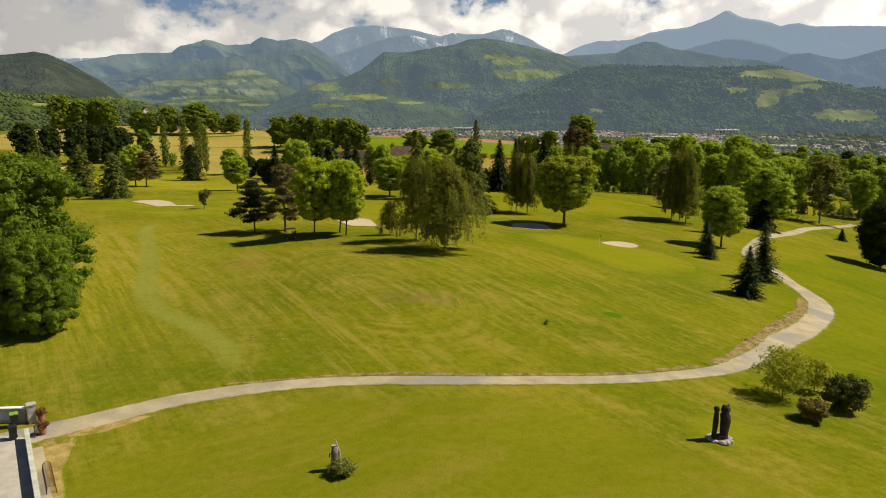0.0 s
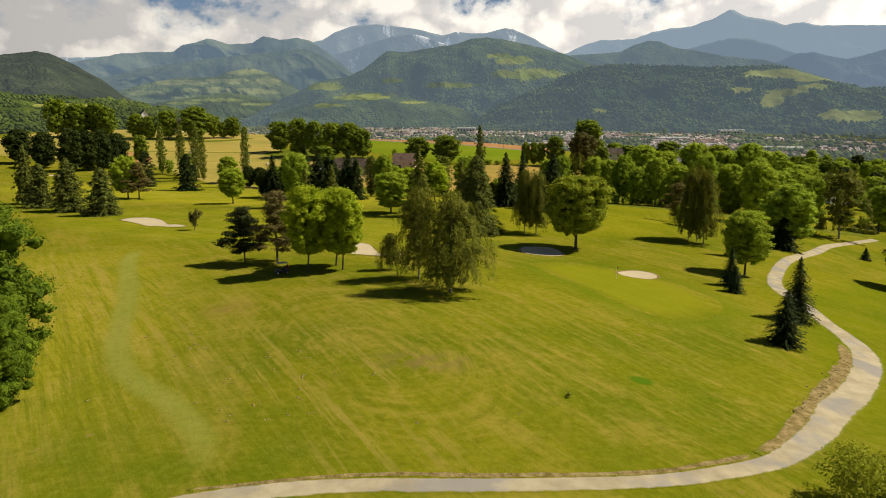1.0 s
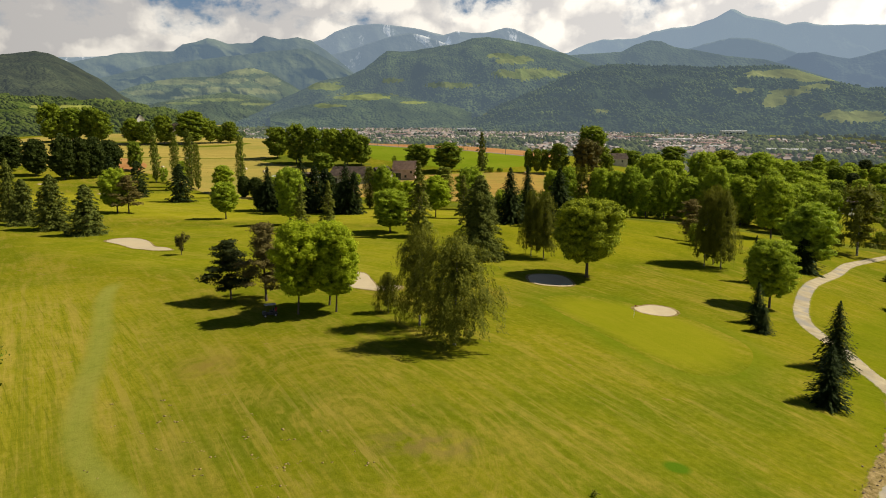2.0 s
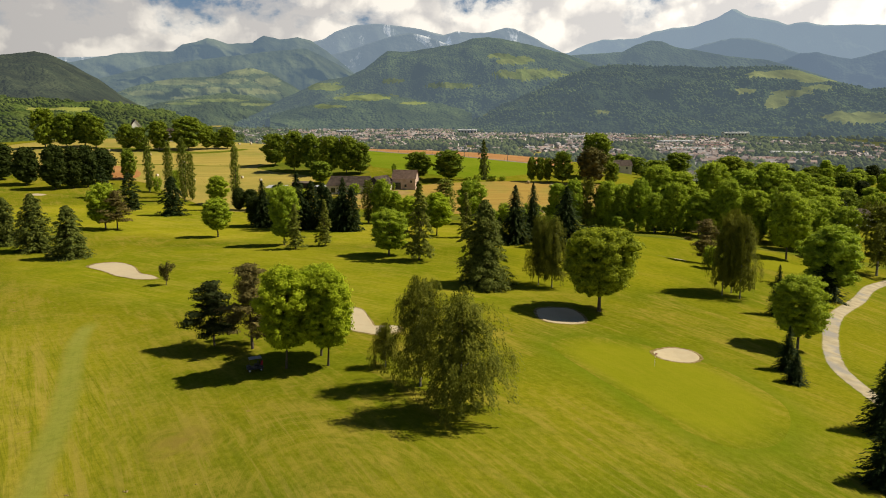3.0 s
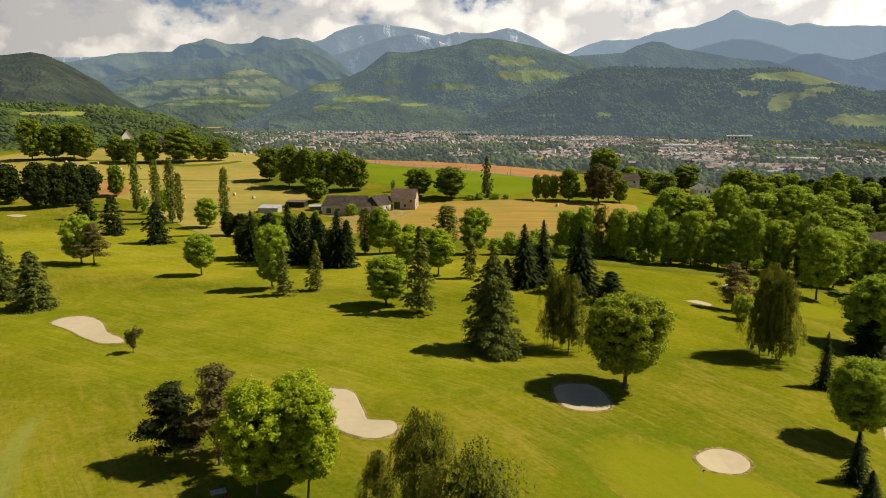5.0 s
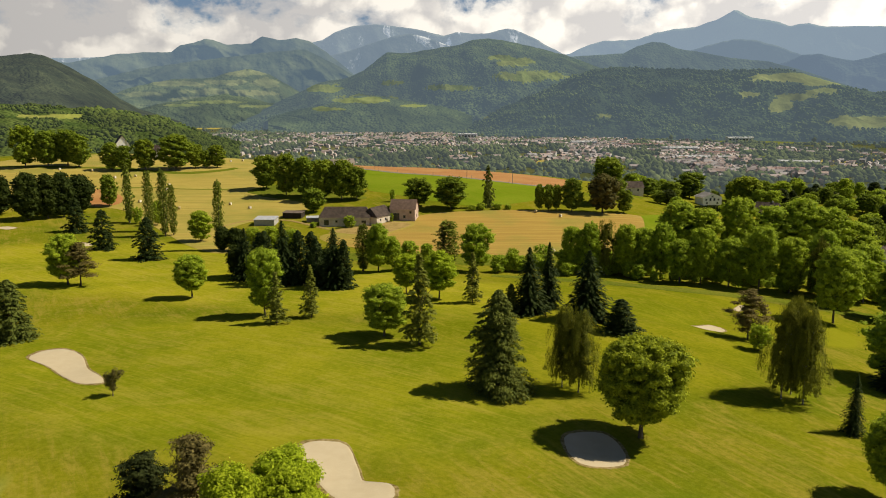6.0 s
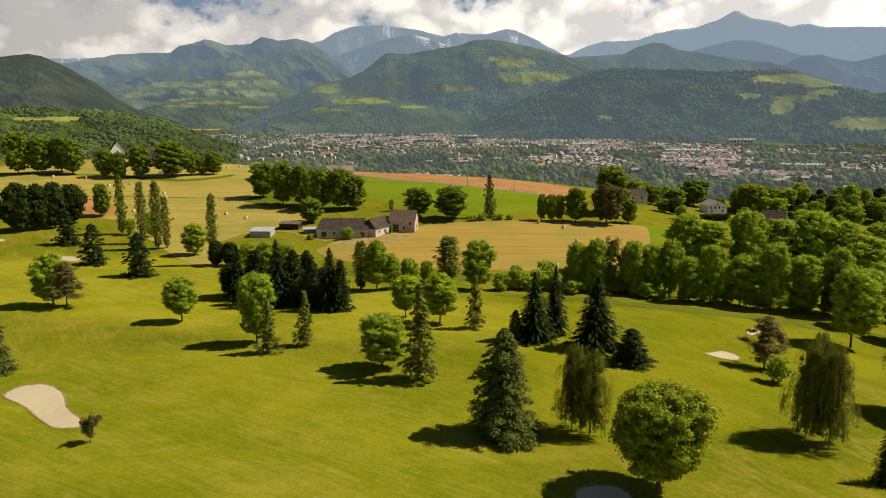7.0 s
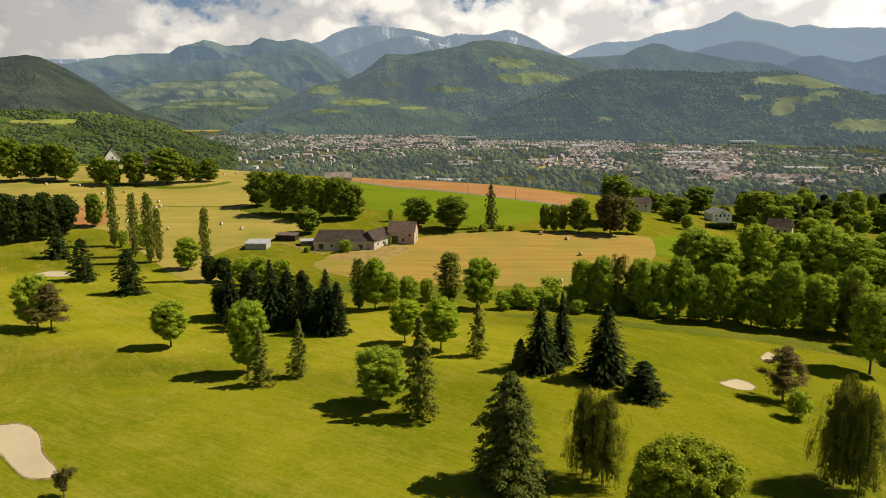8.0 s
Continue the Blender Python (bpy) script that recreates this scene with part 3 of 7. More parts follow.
BUNKERS = [
    ([(-90.5, 211.4), (-90.2, 217), (-86, 218.6), (-79.9, 214), (-74.5, 205.7), (-67.4, 197.4), (-66.6, 194.6), (-71, 194.6), (-75.6, 198.6), (-82.6, 206)], "large pale sand bunker in the fairway"),
    ([(-25, 167), (-23.4, 171), (-18, 170.4), (-15, 163), (-13.4, 158.2), (-9.4, 156.4), (-8.8, 151), (-11.9, 148.3), (-16.4, 151.2), (-20, 157)], "pale curved sand bunker behind the trees"),
    ([(17, 178), (23.6, 180), (26, 175), (25.2, 168.4), (21.3, 166), (17.2, 167.6)], "sand bunker in the shade of a round tree"),
    ([(33, 150.8), (36.8, 154.6), (40.3, 154), (41, 150.3), (38.1, 146.9), (33.7, 146.4)], "small oval sand bunker beside the green"),
    ([(63.4, 253.5), (67, 260), (72.1, 264.7), (75, 262.4), (74.3, 258), (70, 252.5), (65.9, 249.4)], "small oval pale sand bunker"),
    ([(85.2, 281), (89.6, 286.5), (90.2, 282.8), (86, 278.7)], "small pale sand bunker beside the far green"),
    ([(-168, 371), (-166, 379), (-158.6, 378), (-153, 371), (-158, 367)], "pale sand bunker among dark firs"),
    ([(-219, 411.4), (-216, 415.6), (-209.7, 413.4), (-211, 408)], "small distant sand bunker"),
]
for loop, text in BUNKERS:
    c = np.mean(loop, axis=0)
    patch("bunker_rim", [tuple(c + (np.array(p) - c) * (1 + 0.5 / max(4.0, np.linalg.norm(np.array(p) - c)))) for p in loop], EARTH, "worn soil lip round a sand bunker", "bunker rim", 0.10, 20, 72, 0.015, feather=0.12)
    tagged(patch("sand_bunker", loop, SAND, text, "sand bunker", 0.14, 10, 60, 0.012), kind="structure", group="sand bunkers")

patch("hay_field", [(-60, 404), (-34, 429), (-8, 455), (38, 464), (104, 463), (97, 426), (72, 384), (42, 369), (-23, 369), (-52, 384)], STUBBLE, "harvested golden hay field with mowing lines", "hay field", 0.22, 20, 90)
patch("hay_field", [(-350, 560), (-345, 660), (-250, 720), (-165, 735), (-120, 640), (-120, 560), (-112, 500), (-78, 482), (-88, 452), (-103, 437), (-108, 424), (-110, 412), (-104, 385), (-90, 362), (-98, 358), (-116, 378), (-132, 402), (-152, 430), (-186, 470), (-250, 480), (-320, 510)], HAY, "golden hay field with round bales", "hay field", 0.25, 26, 120, centre=(-190, 560))
patch("green_field", [(-76, 640), (1.3, 580), (75, 542), (60, 500), (21.7, 470), (0, 478), (-50, 520)], MEADOW, "bright green meadow", "meadow", 0.2, 20, 90, sharp=True, centre=(0, 540))
patch("crop_field", [(-92, 700), (-40, 680), (10, 655), (60, 640), (100, 622), (72, 545), (38, 560), (1.4, 582), (-38, 604), (-70, 635)], PLOUGHED, "ripe orange-brown crop field on the crest", "crop field", 0.28, 20, 90, sharp=True)
patch("pasture", [(104, 463), (122, 478), (128, 440), (108, 420), (97, 426)], MEADOW, "sloping green pasture", "pasture", 0.25, 10, 50, sharp=True)
# Darker green sheet that paints the shade on the slope below the copse.
patch("bank_grass", [(-128, 521), (-122, 537), (-102, 548), (-80, 532), (-56, 508), (-50, 495), (-72, 489), (-94, 493), (-112, 508)], LONG, "long-grass patch standing in for shade on the copse bank", "grass bank", 0.4, 14, 60)
ribbon("long_grass", [(-330, 603, 10), (-282, 596, 11), (-244, 596, 12), (-209, 585, 12), (-182, 586, 12), (-165, 603, 9), (-160, 616, 6)], LONG, "green bank of long grass under a row of trees", "grass bank", 0.4, 6, 4, 0.2)
ribbon("long_grass", [(-222, 524, 2.0), (-193, 530, 2.4), (-172, 528.5, 2.4), (-138, 530, 2.6), (-128, 536, 2.4)], LONG, "green ditch line crossing the hay field", "grass strip", 0.4, 4, 4, 0.3)
patch("bare_field", [(-236, 520), (-219, 522), (-198, 505), (-190, 484), (-196, 476), (-206, 478), (-222, 500)], PLOUGHED, "bare orange-brown patch of field behind firs", "bare field", 0.4, 10, 48)
patch("farm_yard", [(-58, 408), (-54, 420), (-44, 424), (-33, 436), (-20, 434), (-18, 426), (-28, 410), (-30, 398), (-44, 402)], YARD, "trodden reddish earth yard before the barn", "farm yard", 0.34, 12, 60, feather=0.5)
ribbon("farm_track", [(-116, 418, 2.0), (-112, 430, 2.6), (-106, 440, 2.4), (-96, 443, 2.0), (-84, 440, 2.0), (-72, 430, 2.4), (-58, 416, 3.0)], YARD, "pale worn track leading to the farm", "track", 0.36, 4, 2, 0.2)
ribbon("farm_road", [(-74, 640, 3.2), (-41.5, 604, 3.2), (-12, 587, 3.2), (11, 574, 3.2), (40, 558, 3.2), (74, 543, 3.2)], ASPHALT, "narrow grey road between meadow and crop field", "road", 0.5, 4, 4, 0.02)
ribbon("long_grass", [(14, 318, 6), (40, 312, 9), (70, 306, 10), (100, 300, 10), (130, 292, 9), (160, 288, 9)], LONG, "strip of long grass at the edge of the course", "grass strip", 0.2, 6, 3, 0.25)
ribbon("long_grass", [(-50, 356, 14), (0, 352, 16), (50, 352, 16), (100, 350, 14)], LONG, "strip of rough green grass below the hay field", "grass strip", 0.2, 6, 3, 0.25)

# ---------------------------------------------------------------- mountains


RIDGES = {}
MID = (-1.6, 42.0, 38.0)      # the middle of the flight


def in_pasture(az, el, pastures, wob):
    inside = np.zeros(np.shape(az), bool)
    for a, e, ra, re in pastures:
        inside |= ((az - a) / ra) ** 2 + ((el - e) / re) ** 2 + wob < 1
    return inside


def bearing(p):
    """Bearing and elevation of points from the middle of the flight."""
    q = np.asarray(p, float) - np.array(MID)
    return np.degrees(np.arctan2(q[..., 0], q[..., 1])), np.degrees(np.arctan2(q[..., 2], np.hypot(q[..., 0], q[..., 1])))


def ridge(name, crest, radius, depth, base, mat, label, rough=0.22, n=260, m=44, seed=1, grain=420.0, pastures=(), meadow=None, power=0.95, spurs=0.08):
    """A mountain range: crest is its skyline as (bearing, elevation) in degrees from the middle of the flight, at the given
    distance; pastures are open ovals on its face."""
    az = np.linspace(crest[0][0], crest[-1][0], n)
    el = np.interp(az, [c[0] for c in crest], [c[1] for c in crest])
    jag = np.array([noise.fractal(Vector((a * 1.3, seed * 7.0, 0)), 1.0, 2.1, 4) for a in az]) * 0.05
    ztop = MID[2] + radius * np.tan(np.radians(el + jag))
    u = np.concatenate([np.linspace(0, 1, m), [1.06, 1.14]])
    ra = np.radians(az)
    rows = []
    for uu in u:
        r = radius - depth * (1 - min(uu, 1)) + max(0, uu - 1) * depth
        f = uu ** power if uu <= 1 else 1 - (uu - 1) * 3
        h = np.maximum(ztop - base, 2)
        z = base + h * f
        if uu < 1:
            spur = np.array([noise.ridged_multi_fractal(Vector((radius * a / grain * 1.6 + 0.9 * uu, uu * 0.8, seed * 1.9)), 0.9, 2.0, 4, 1.0, 2.0) - 0.9 for a in ra])
            r = r - (spurs * depth + 20) * math.sin(math.pi * uu ** 0.8) * spur
        if uu < 1:
            bump = np.array([noise.ridged_multi_fractal(Vector(((q * math.sin(a) + 0.5 * q * math.cos(a)) / grain, (q * math.cos(a) - 0.3 * q * math.sin(a)) / grain / 1.5, seed * 3.7)), 0.9, 2.1, 5, 1.0, 2.0) - 1.0 for a, q in zip(ra, r + 0 * ra)]) * 0.5
            z = z + rough * h * math.sin(math.pi * uu ** 0.8) * bump
            z = np.minimum(z, MID[2] + (ztop - MID[2]) * r / radius - 4 * (1 - uu))
        rows.append(np.column_stack([MID[0] + r * np.sin(ra), MID[1] + r * np.cos(ra), z]))
    verts = np.concatenate(rows)
    faces = grid_faces(len(u), n)
    slots = None
    if pastures:
        c = verts[faces].mean(1)
        fa, fe = bearing(c)
        wob = np.array([noise.fractal(Vector((p * 1.1, q * 4.0, seed)), 1.0, 2.0, 4) for p, q in zip(fa, fe)]) * 0.9
        slots = in_pasture(fa, fe, pastures, wob).astype(int).tolist()
    ob = part(name, mesh_of(name, verts, faces, [mat, meadow] if meadow else mat, True, slots))
    RIDGES[name] = (verts.reshape(len(u), n, 3), pastures)
    return tagged(ob, label, "mountain", kind="structure")


# Each range's material carries painted haze: its share and its bluish glow.
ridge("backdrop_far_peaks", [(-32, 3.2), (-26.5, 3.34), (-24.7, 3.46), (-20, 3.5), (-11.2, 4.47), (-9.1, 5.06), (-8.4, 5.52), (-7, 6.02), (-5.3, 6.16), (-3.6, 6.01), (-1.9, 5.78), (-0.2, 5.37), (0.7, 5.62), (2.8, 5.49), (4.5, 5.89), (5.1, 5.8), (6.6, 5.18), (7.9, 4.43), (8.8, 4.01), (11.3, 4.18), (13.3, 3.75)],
      4985, 130, -42, hazy_backdrop("far_peaks", (0.10, 0.12, 0.10), (0.16, 0.18, 0.13), 0.56, (0.31, 0.39, 0.475), 0.5, (0.92, 0.93, 0.95), 0.1), "hazy blue snow-flecked far mountain range", 0.5, seed=2, grain=700.0)
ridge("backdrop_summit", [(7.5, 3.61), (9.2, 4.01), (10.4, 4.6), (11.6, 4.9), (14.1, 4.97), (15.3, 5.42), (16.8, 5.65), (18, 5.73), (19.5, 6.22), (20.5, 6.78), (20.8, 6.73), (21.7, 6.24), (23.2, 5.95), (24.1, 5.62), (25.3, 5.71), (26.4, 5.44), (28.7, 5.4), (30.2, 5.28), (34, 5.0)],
      4850, 190, -42, hazy_backdrop("summit_range", (0.08, 0.11, 0.08), (0.15, 0.18, 0.10), 0.68, (0.29, 0.37, 0.455), 0.5, None, 0.1), "hazy blue mountain range with a pointed summit", 0.5, seed=5, grain=800.0)
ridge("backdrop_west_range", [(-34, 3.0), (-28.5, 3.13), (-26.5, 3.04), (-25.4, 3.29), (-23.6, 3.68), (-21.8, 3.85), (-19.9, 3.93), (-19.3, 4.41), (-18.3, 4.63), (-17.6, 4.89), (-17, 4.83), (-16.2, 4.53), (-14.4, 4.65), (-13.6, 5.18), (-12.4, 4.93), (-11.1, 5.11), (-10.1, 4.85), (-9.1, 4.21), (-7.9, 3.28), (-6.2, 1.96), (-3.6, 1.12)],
      4800, 330, -42, hazy_backdrop("west_range", (0.085, 0.105, 0.06), (0.155, 0.175, 0.09), 0.64, (0.14, 0.20, 0.265), 0.4, None, 0.1), "blue-green mountain range with pastures on its slopes", 0.6, seed=9, grain=900.0, spurs=0.32)
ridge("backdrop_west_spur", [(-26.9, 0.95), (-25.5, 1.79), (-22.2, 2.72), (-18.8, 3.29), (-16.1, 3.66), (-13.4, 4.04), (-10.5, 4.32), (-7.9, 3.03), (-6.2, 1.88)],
      4560, 260, -42, hazy_backdrop("west_spur", (0.07, 0.09, 0.045), (0.13, 0.15, 0.07), 0.6, (0.125, 0.18, 0.235), 0.5, None, 0.15), "blue-green wooded mountain spur", 0.6, seed=10, grain=800.0, spurs=0.32)
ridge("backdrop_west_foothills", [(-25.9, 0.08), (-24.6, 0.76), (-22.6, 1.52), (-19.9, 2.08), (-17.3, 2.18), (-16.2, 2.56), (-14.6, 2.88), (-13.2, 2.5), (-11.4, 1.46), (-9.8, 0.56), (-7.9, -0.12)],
      4330, 420, -42, hazy_backdrop("west_foothills", (0.06, 0.085, 0.04), (0.13, 0.155, 0.06), 0.5, (0.13, 0.18, 0.20), 0.7, None, 0.3), "green foothills with pastures and woods", 0.55, seed=11, grain=620.0, spurs=0.24,
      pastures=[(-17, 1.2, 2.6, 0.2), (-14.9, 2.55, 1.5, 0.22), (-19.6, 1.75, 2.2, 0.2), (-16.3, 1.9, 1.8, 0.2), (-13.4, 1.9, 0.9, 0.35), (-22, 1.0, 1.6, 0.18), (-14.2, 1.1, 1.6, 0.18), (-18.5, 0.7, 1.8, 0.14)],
      meadow=hazy_backdrop("west_pasture", (0.15, 0.175, 0.065), (0.23, 0.24, 0.10), 0.48, (0.15, 0.20, 0.21), 0.7, None, 0.1))
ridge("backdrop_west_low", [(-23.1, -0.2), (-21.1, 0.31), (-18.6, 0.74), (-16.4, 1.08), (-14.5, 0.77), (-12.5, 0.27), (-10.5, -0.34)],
      3860, 500, -42, hazy_backdrop("west_low", (0.045, 0.065, 0.03), (0.09, 0.115, 0.045), 0.38, (0.125, 0.17, 0.18), 0.9, None, 0.5), "low wooded foothill with meadows", 0.3, seed=14, grain=300.0,
      pastures=[(-17, 0.5, 2.0, 0.12), (-14, 0.2, 1.6, 0.1), (-19.5, 0.25, 1.2, 0.1)], meadow=hazy_backdrop("low_pasture", (0.13, 0.165, 0.05), (0.20, 0.22, 0.08), 0.34, (0.14, 0.19, 0.18), 0.7, None, 0.1))
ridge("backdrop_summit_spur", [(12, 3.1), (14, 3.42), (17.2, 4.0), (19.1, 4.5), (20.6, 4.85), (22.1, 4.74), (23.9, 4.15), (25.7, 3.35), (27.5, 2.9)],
      4640, 160, -42, hazy_backdrop("summit_spur", (0.05, 0.07, 0.06), (0.10, 0.12, 0.08), 0.64, (0.22, 0.29, 0.365), 0.5, None, 0.1), "hazy blue mountain spur below the summit", 0.4, seed=6, grain=600.0)
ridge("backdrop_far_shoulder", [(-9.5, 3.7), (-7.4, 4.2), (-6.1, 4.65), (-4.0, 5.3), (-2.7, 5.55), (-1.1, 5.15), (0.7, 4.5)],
      4840, 130, -42, hazy_backdrop("far_shoulder", (0.06, 0.075, 0.065), (0.13, 0.14, 0.11), 0.58, (0.25, 0.325, 0.40), 0.5, (0.8, 0.81, 0.83), 0.1), "hazy blue mountain shoulder", 0.4, seed=7, grain=600.0)
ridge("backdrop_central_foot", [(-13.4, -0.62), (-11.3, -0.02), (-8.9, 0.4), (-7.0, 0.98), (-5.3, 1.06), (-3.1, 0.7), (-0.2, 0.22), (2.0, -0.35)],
      2980, 420, -42, hazy_backdrop("central_foot", (0.038, 0.056, 0.022), (0.08, 0.105, 0.036), 0.42, (0.14, 0.19, 0.215), 1.0), "wooded green foothill with open fields", 0.25, seed=22, grain=300.0,
      pastures=[(-6.2, 0.72, 1.9, 0.26), (-9, 0.05, 1.2, 0.16), (-2.6, 0.3, 1.0, 0.12)], meadow=hazy_backdrop("foot_pasture", (0.12, 0.15, 0.04), (0.19, 0.21, 0.065), 0.28, (0.13, 0.18, 0.17), 1.0, None, 0.1))
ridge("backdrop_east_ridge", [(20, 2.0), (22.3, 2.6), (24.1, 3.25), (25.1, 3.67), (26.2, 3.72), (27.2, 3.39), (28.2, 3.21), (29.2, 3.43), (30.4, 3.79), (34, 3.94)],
      4500, 300, -42, hazy_backdrop("east_ridge", (0.04, 0.06, 0.045), (0.07, 0.09, 0.06), 0.66, (0.18, 0.24, 0.315), 0.7, None, 0.3), "dark blue wooded mountain ridge", 0.4, seed=12)
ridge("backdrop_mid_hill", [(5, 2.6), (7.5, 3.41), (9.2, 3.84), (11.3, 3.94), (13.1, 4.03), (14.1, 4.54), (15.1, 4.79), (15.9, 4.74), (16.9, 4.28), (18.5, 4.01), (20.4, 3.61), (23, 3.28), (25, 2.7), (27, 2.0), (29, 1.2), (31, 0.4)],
      4300, 420, -42, hazy_backdrop("mid_hill", (0.04, 0.06, 0.03), (0.075, 0.10, 0.045), 0.58, (0.165, 0.22, 0.265), 0.8, None, 0.5), "wooded blue-green hill", 0.45, seed=15)
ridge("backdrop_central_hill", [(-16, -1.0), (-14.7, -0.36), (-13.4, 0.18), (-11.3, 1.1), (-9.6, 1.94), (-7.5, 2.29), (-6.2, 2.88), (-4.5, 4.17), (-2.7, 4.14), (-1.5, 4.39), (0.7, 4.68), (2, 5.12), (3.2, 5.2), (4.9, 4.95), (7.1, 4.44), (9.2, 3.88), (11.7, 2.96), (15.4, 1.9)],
      3850, 1050, -42, hazy_backdrop("central_hill", (0.028, 0.046, 0.016), (0.09, 0.118, 0.036), 0.47, (0.145, 0.195, 0.235)), "wooded green hill with pale pastures", 0.45, spurs=0.05, n=420, m=80, seed=21, grain=560.0,
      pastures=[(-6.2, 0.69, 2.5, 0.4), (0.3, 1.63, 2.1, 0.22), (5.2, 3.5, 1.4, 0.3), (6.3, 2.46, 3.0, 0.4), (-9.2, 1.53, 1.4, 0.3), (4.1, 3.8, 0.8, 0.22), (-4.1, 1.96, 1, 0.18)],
      meadow=hazy_backdrop("central_pasture", (0.11, 0.14, 0.04), (0.18, 0.20, 0.065), 0.42, (0.14, 0.185, 0.17), 1.0, None, 0.1))
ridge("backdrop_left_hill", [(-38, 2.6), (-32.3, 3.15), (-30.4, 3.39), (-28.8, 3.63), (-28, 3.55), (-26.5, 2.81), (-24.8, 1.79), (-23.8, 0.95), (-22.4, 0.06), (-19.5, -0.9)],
      3300, 1300, -42, hazy_backdrop("left_hill", (0.026, 0.036, 0.018), (0.062, 0.074, 0.034), 0.42, (0.082, 0.10, 0.105)), "dark wooded hill", 0.3, seed=26)
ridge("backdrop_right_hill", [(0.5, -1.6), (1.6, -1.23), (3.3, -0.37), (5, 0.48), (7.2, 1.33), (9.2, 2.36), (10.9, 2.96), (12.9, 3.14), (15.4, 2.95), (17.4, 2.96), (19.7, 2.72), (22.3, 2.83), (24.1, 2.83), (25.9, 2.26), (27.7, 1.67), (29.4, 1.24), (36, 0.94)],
      2950, 750, -42, hazy_backdrop("right_hill", (0.022, 0.036, 0.012), (0.055, 0.078, 0.024), 0.40, (0.15, 0.20, 0.235), 1.2), "dark wooded hill with a few fields", 0.4, spurs=0.02, n=420, m=80, seed=31, grain=300.0,
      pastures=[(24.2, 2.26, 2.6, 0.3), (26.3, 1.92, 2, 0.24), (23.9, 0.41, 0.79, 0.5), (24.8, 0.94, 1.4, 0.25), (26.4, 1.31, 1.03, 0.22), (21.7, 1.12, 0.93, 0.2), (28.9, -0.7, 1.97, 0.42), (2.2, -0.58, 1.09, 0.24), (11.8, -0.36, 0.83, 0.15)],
      meadow=hazy_backdrop("hill_fields", (0.12, 0.145, 0.05), (0.18, 0.195, 0.07), 0.42, (0.17, 0.205, 0.18), 1.0, None, 0.05))
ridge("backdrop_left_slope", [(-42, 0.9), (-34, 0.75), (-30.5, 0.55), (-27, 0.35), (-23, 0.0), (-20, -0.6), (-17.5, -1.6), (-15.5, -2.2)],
      1500, 480, -42, hazy_backdrop("left_slope", (0.045, 0.075, 0.016), (0.10, 0.13, 0.03), 0.05, (0.10, 0.14, 0.13), 1.6), "wooded green slope above the valley", 0.2, seed=37, grain=220.0,
      pastures=[(-27.5, -0.25, 2.2, 0.16)], meadow=hazy_backdrop("slope_field", (0.19, 0.21, 0.04), (0.25, 0.25, 0.06), 0.05, (0.13, 0.20, 0.20), 1.0, None, 0.05))

# ---------------------------------------------------------------- trees


ICO_V = []
ICO_F = []


def ico():
    bm = bmesh.new()
    bmesh.ops.create_icosphere(bm, subdivisions=1, radius=1)
    for v in bm.verts:
        ICO_V.append(tuple(v.co))
    for f in bm.faces:
        ICO_F.append([v.index for v in f.verts])
    bm.free()


ico()
ICO_V, ICO_F = np.array(ICO_V), np.array(ICO_F)


LEAF_SHAPE = {"corners": 4}


def cards(pos, nor, size, rng, aspect=1.0, up=None, loose=0.3):
    """Small leaf shapes at the places, facing the directions."""
    k = len(pos)
    nor = nor + rng.normal(0, loose, (k, 3))
    nor /= np.linalg.norm(nor, axis=1)[:, None] + 1e-9
    ref = rng.normal(0, 1, (k, 3)) if up is None else up + rng.normal(0, 0.15, (k, 3))
    a = ref - nor * (ref * nor).sum(1)[:, None]
    a /= np.linalg.norm(a, axis=1)[:, None] + 1e-9
    b = np.cross(nor, a)
    s = (size * rng.uniform(0.65, 1.35, k))[:, None]
    if LEAF_SHAPE["corners"] == 3:
        return np.stack([pos - a * s * aspect, pos + a * s * aspect * 0.6 + b * s * 0.7, pos + a * s * aspect * 0.75 - b * s * 0.6], 1)
    v = np.stack([pos - a * s * aspect, pos + b * s * 0.62 + nor * s * 0.16, pos + a * s * aspect, pos - b * s * 0.62 + nor * s * 0.16], 1)
    return v


def mass(centre, radii, rng):
    """The dense inside of a leaf clump."""
    v = np.asarray(centre) + ICO_V * rng.uniform(0.8, 1.1, (len(ICO_V), 1)) * np.asarray(radii)
    t = v[ICO_F]
    return t if LEAF_SHAPE["corners"] == 3 else np.concatenate([t, t[:, 2:] * 0.5 + t[:, :1] * 0.5], 1)


def leaf_mesh(name, groups, mat):
    v = np.concatenate(groups).reshape(-1, 3)
    return mesh_of(name, v, np.arange(len(v)).reshape(-1, groups[0].shape[1]), mat)


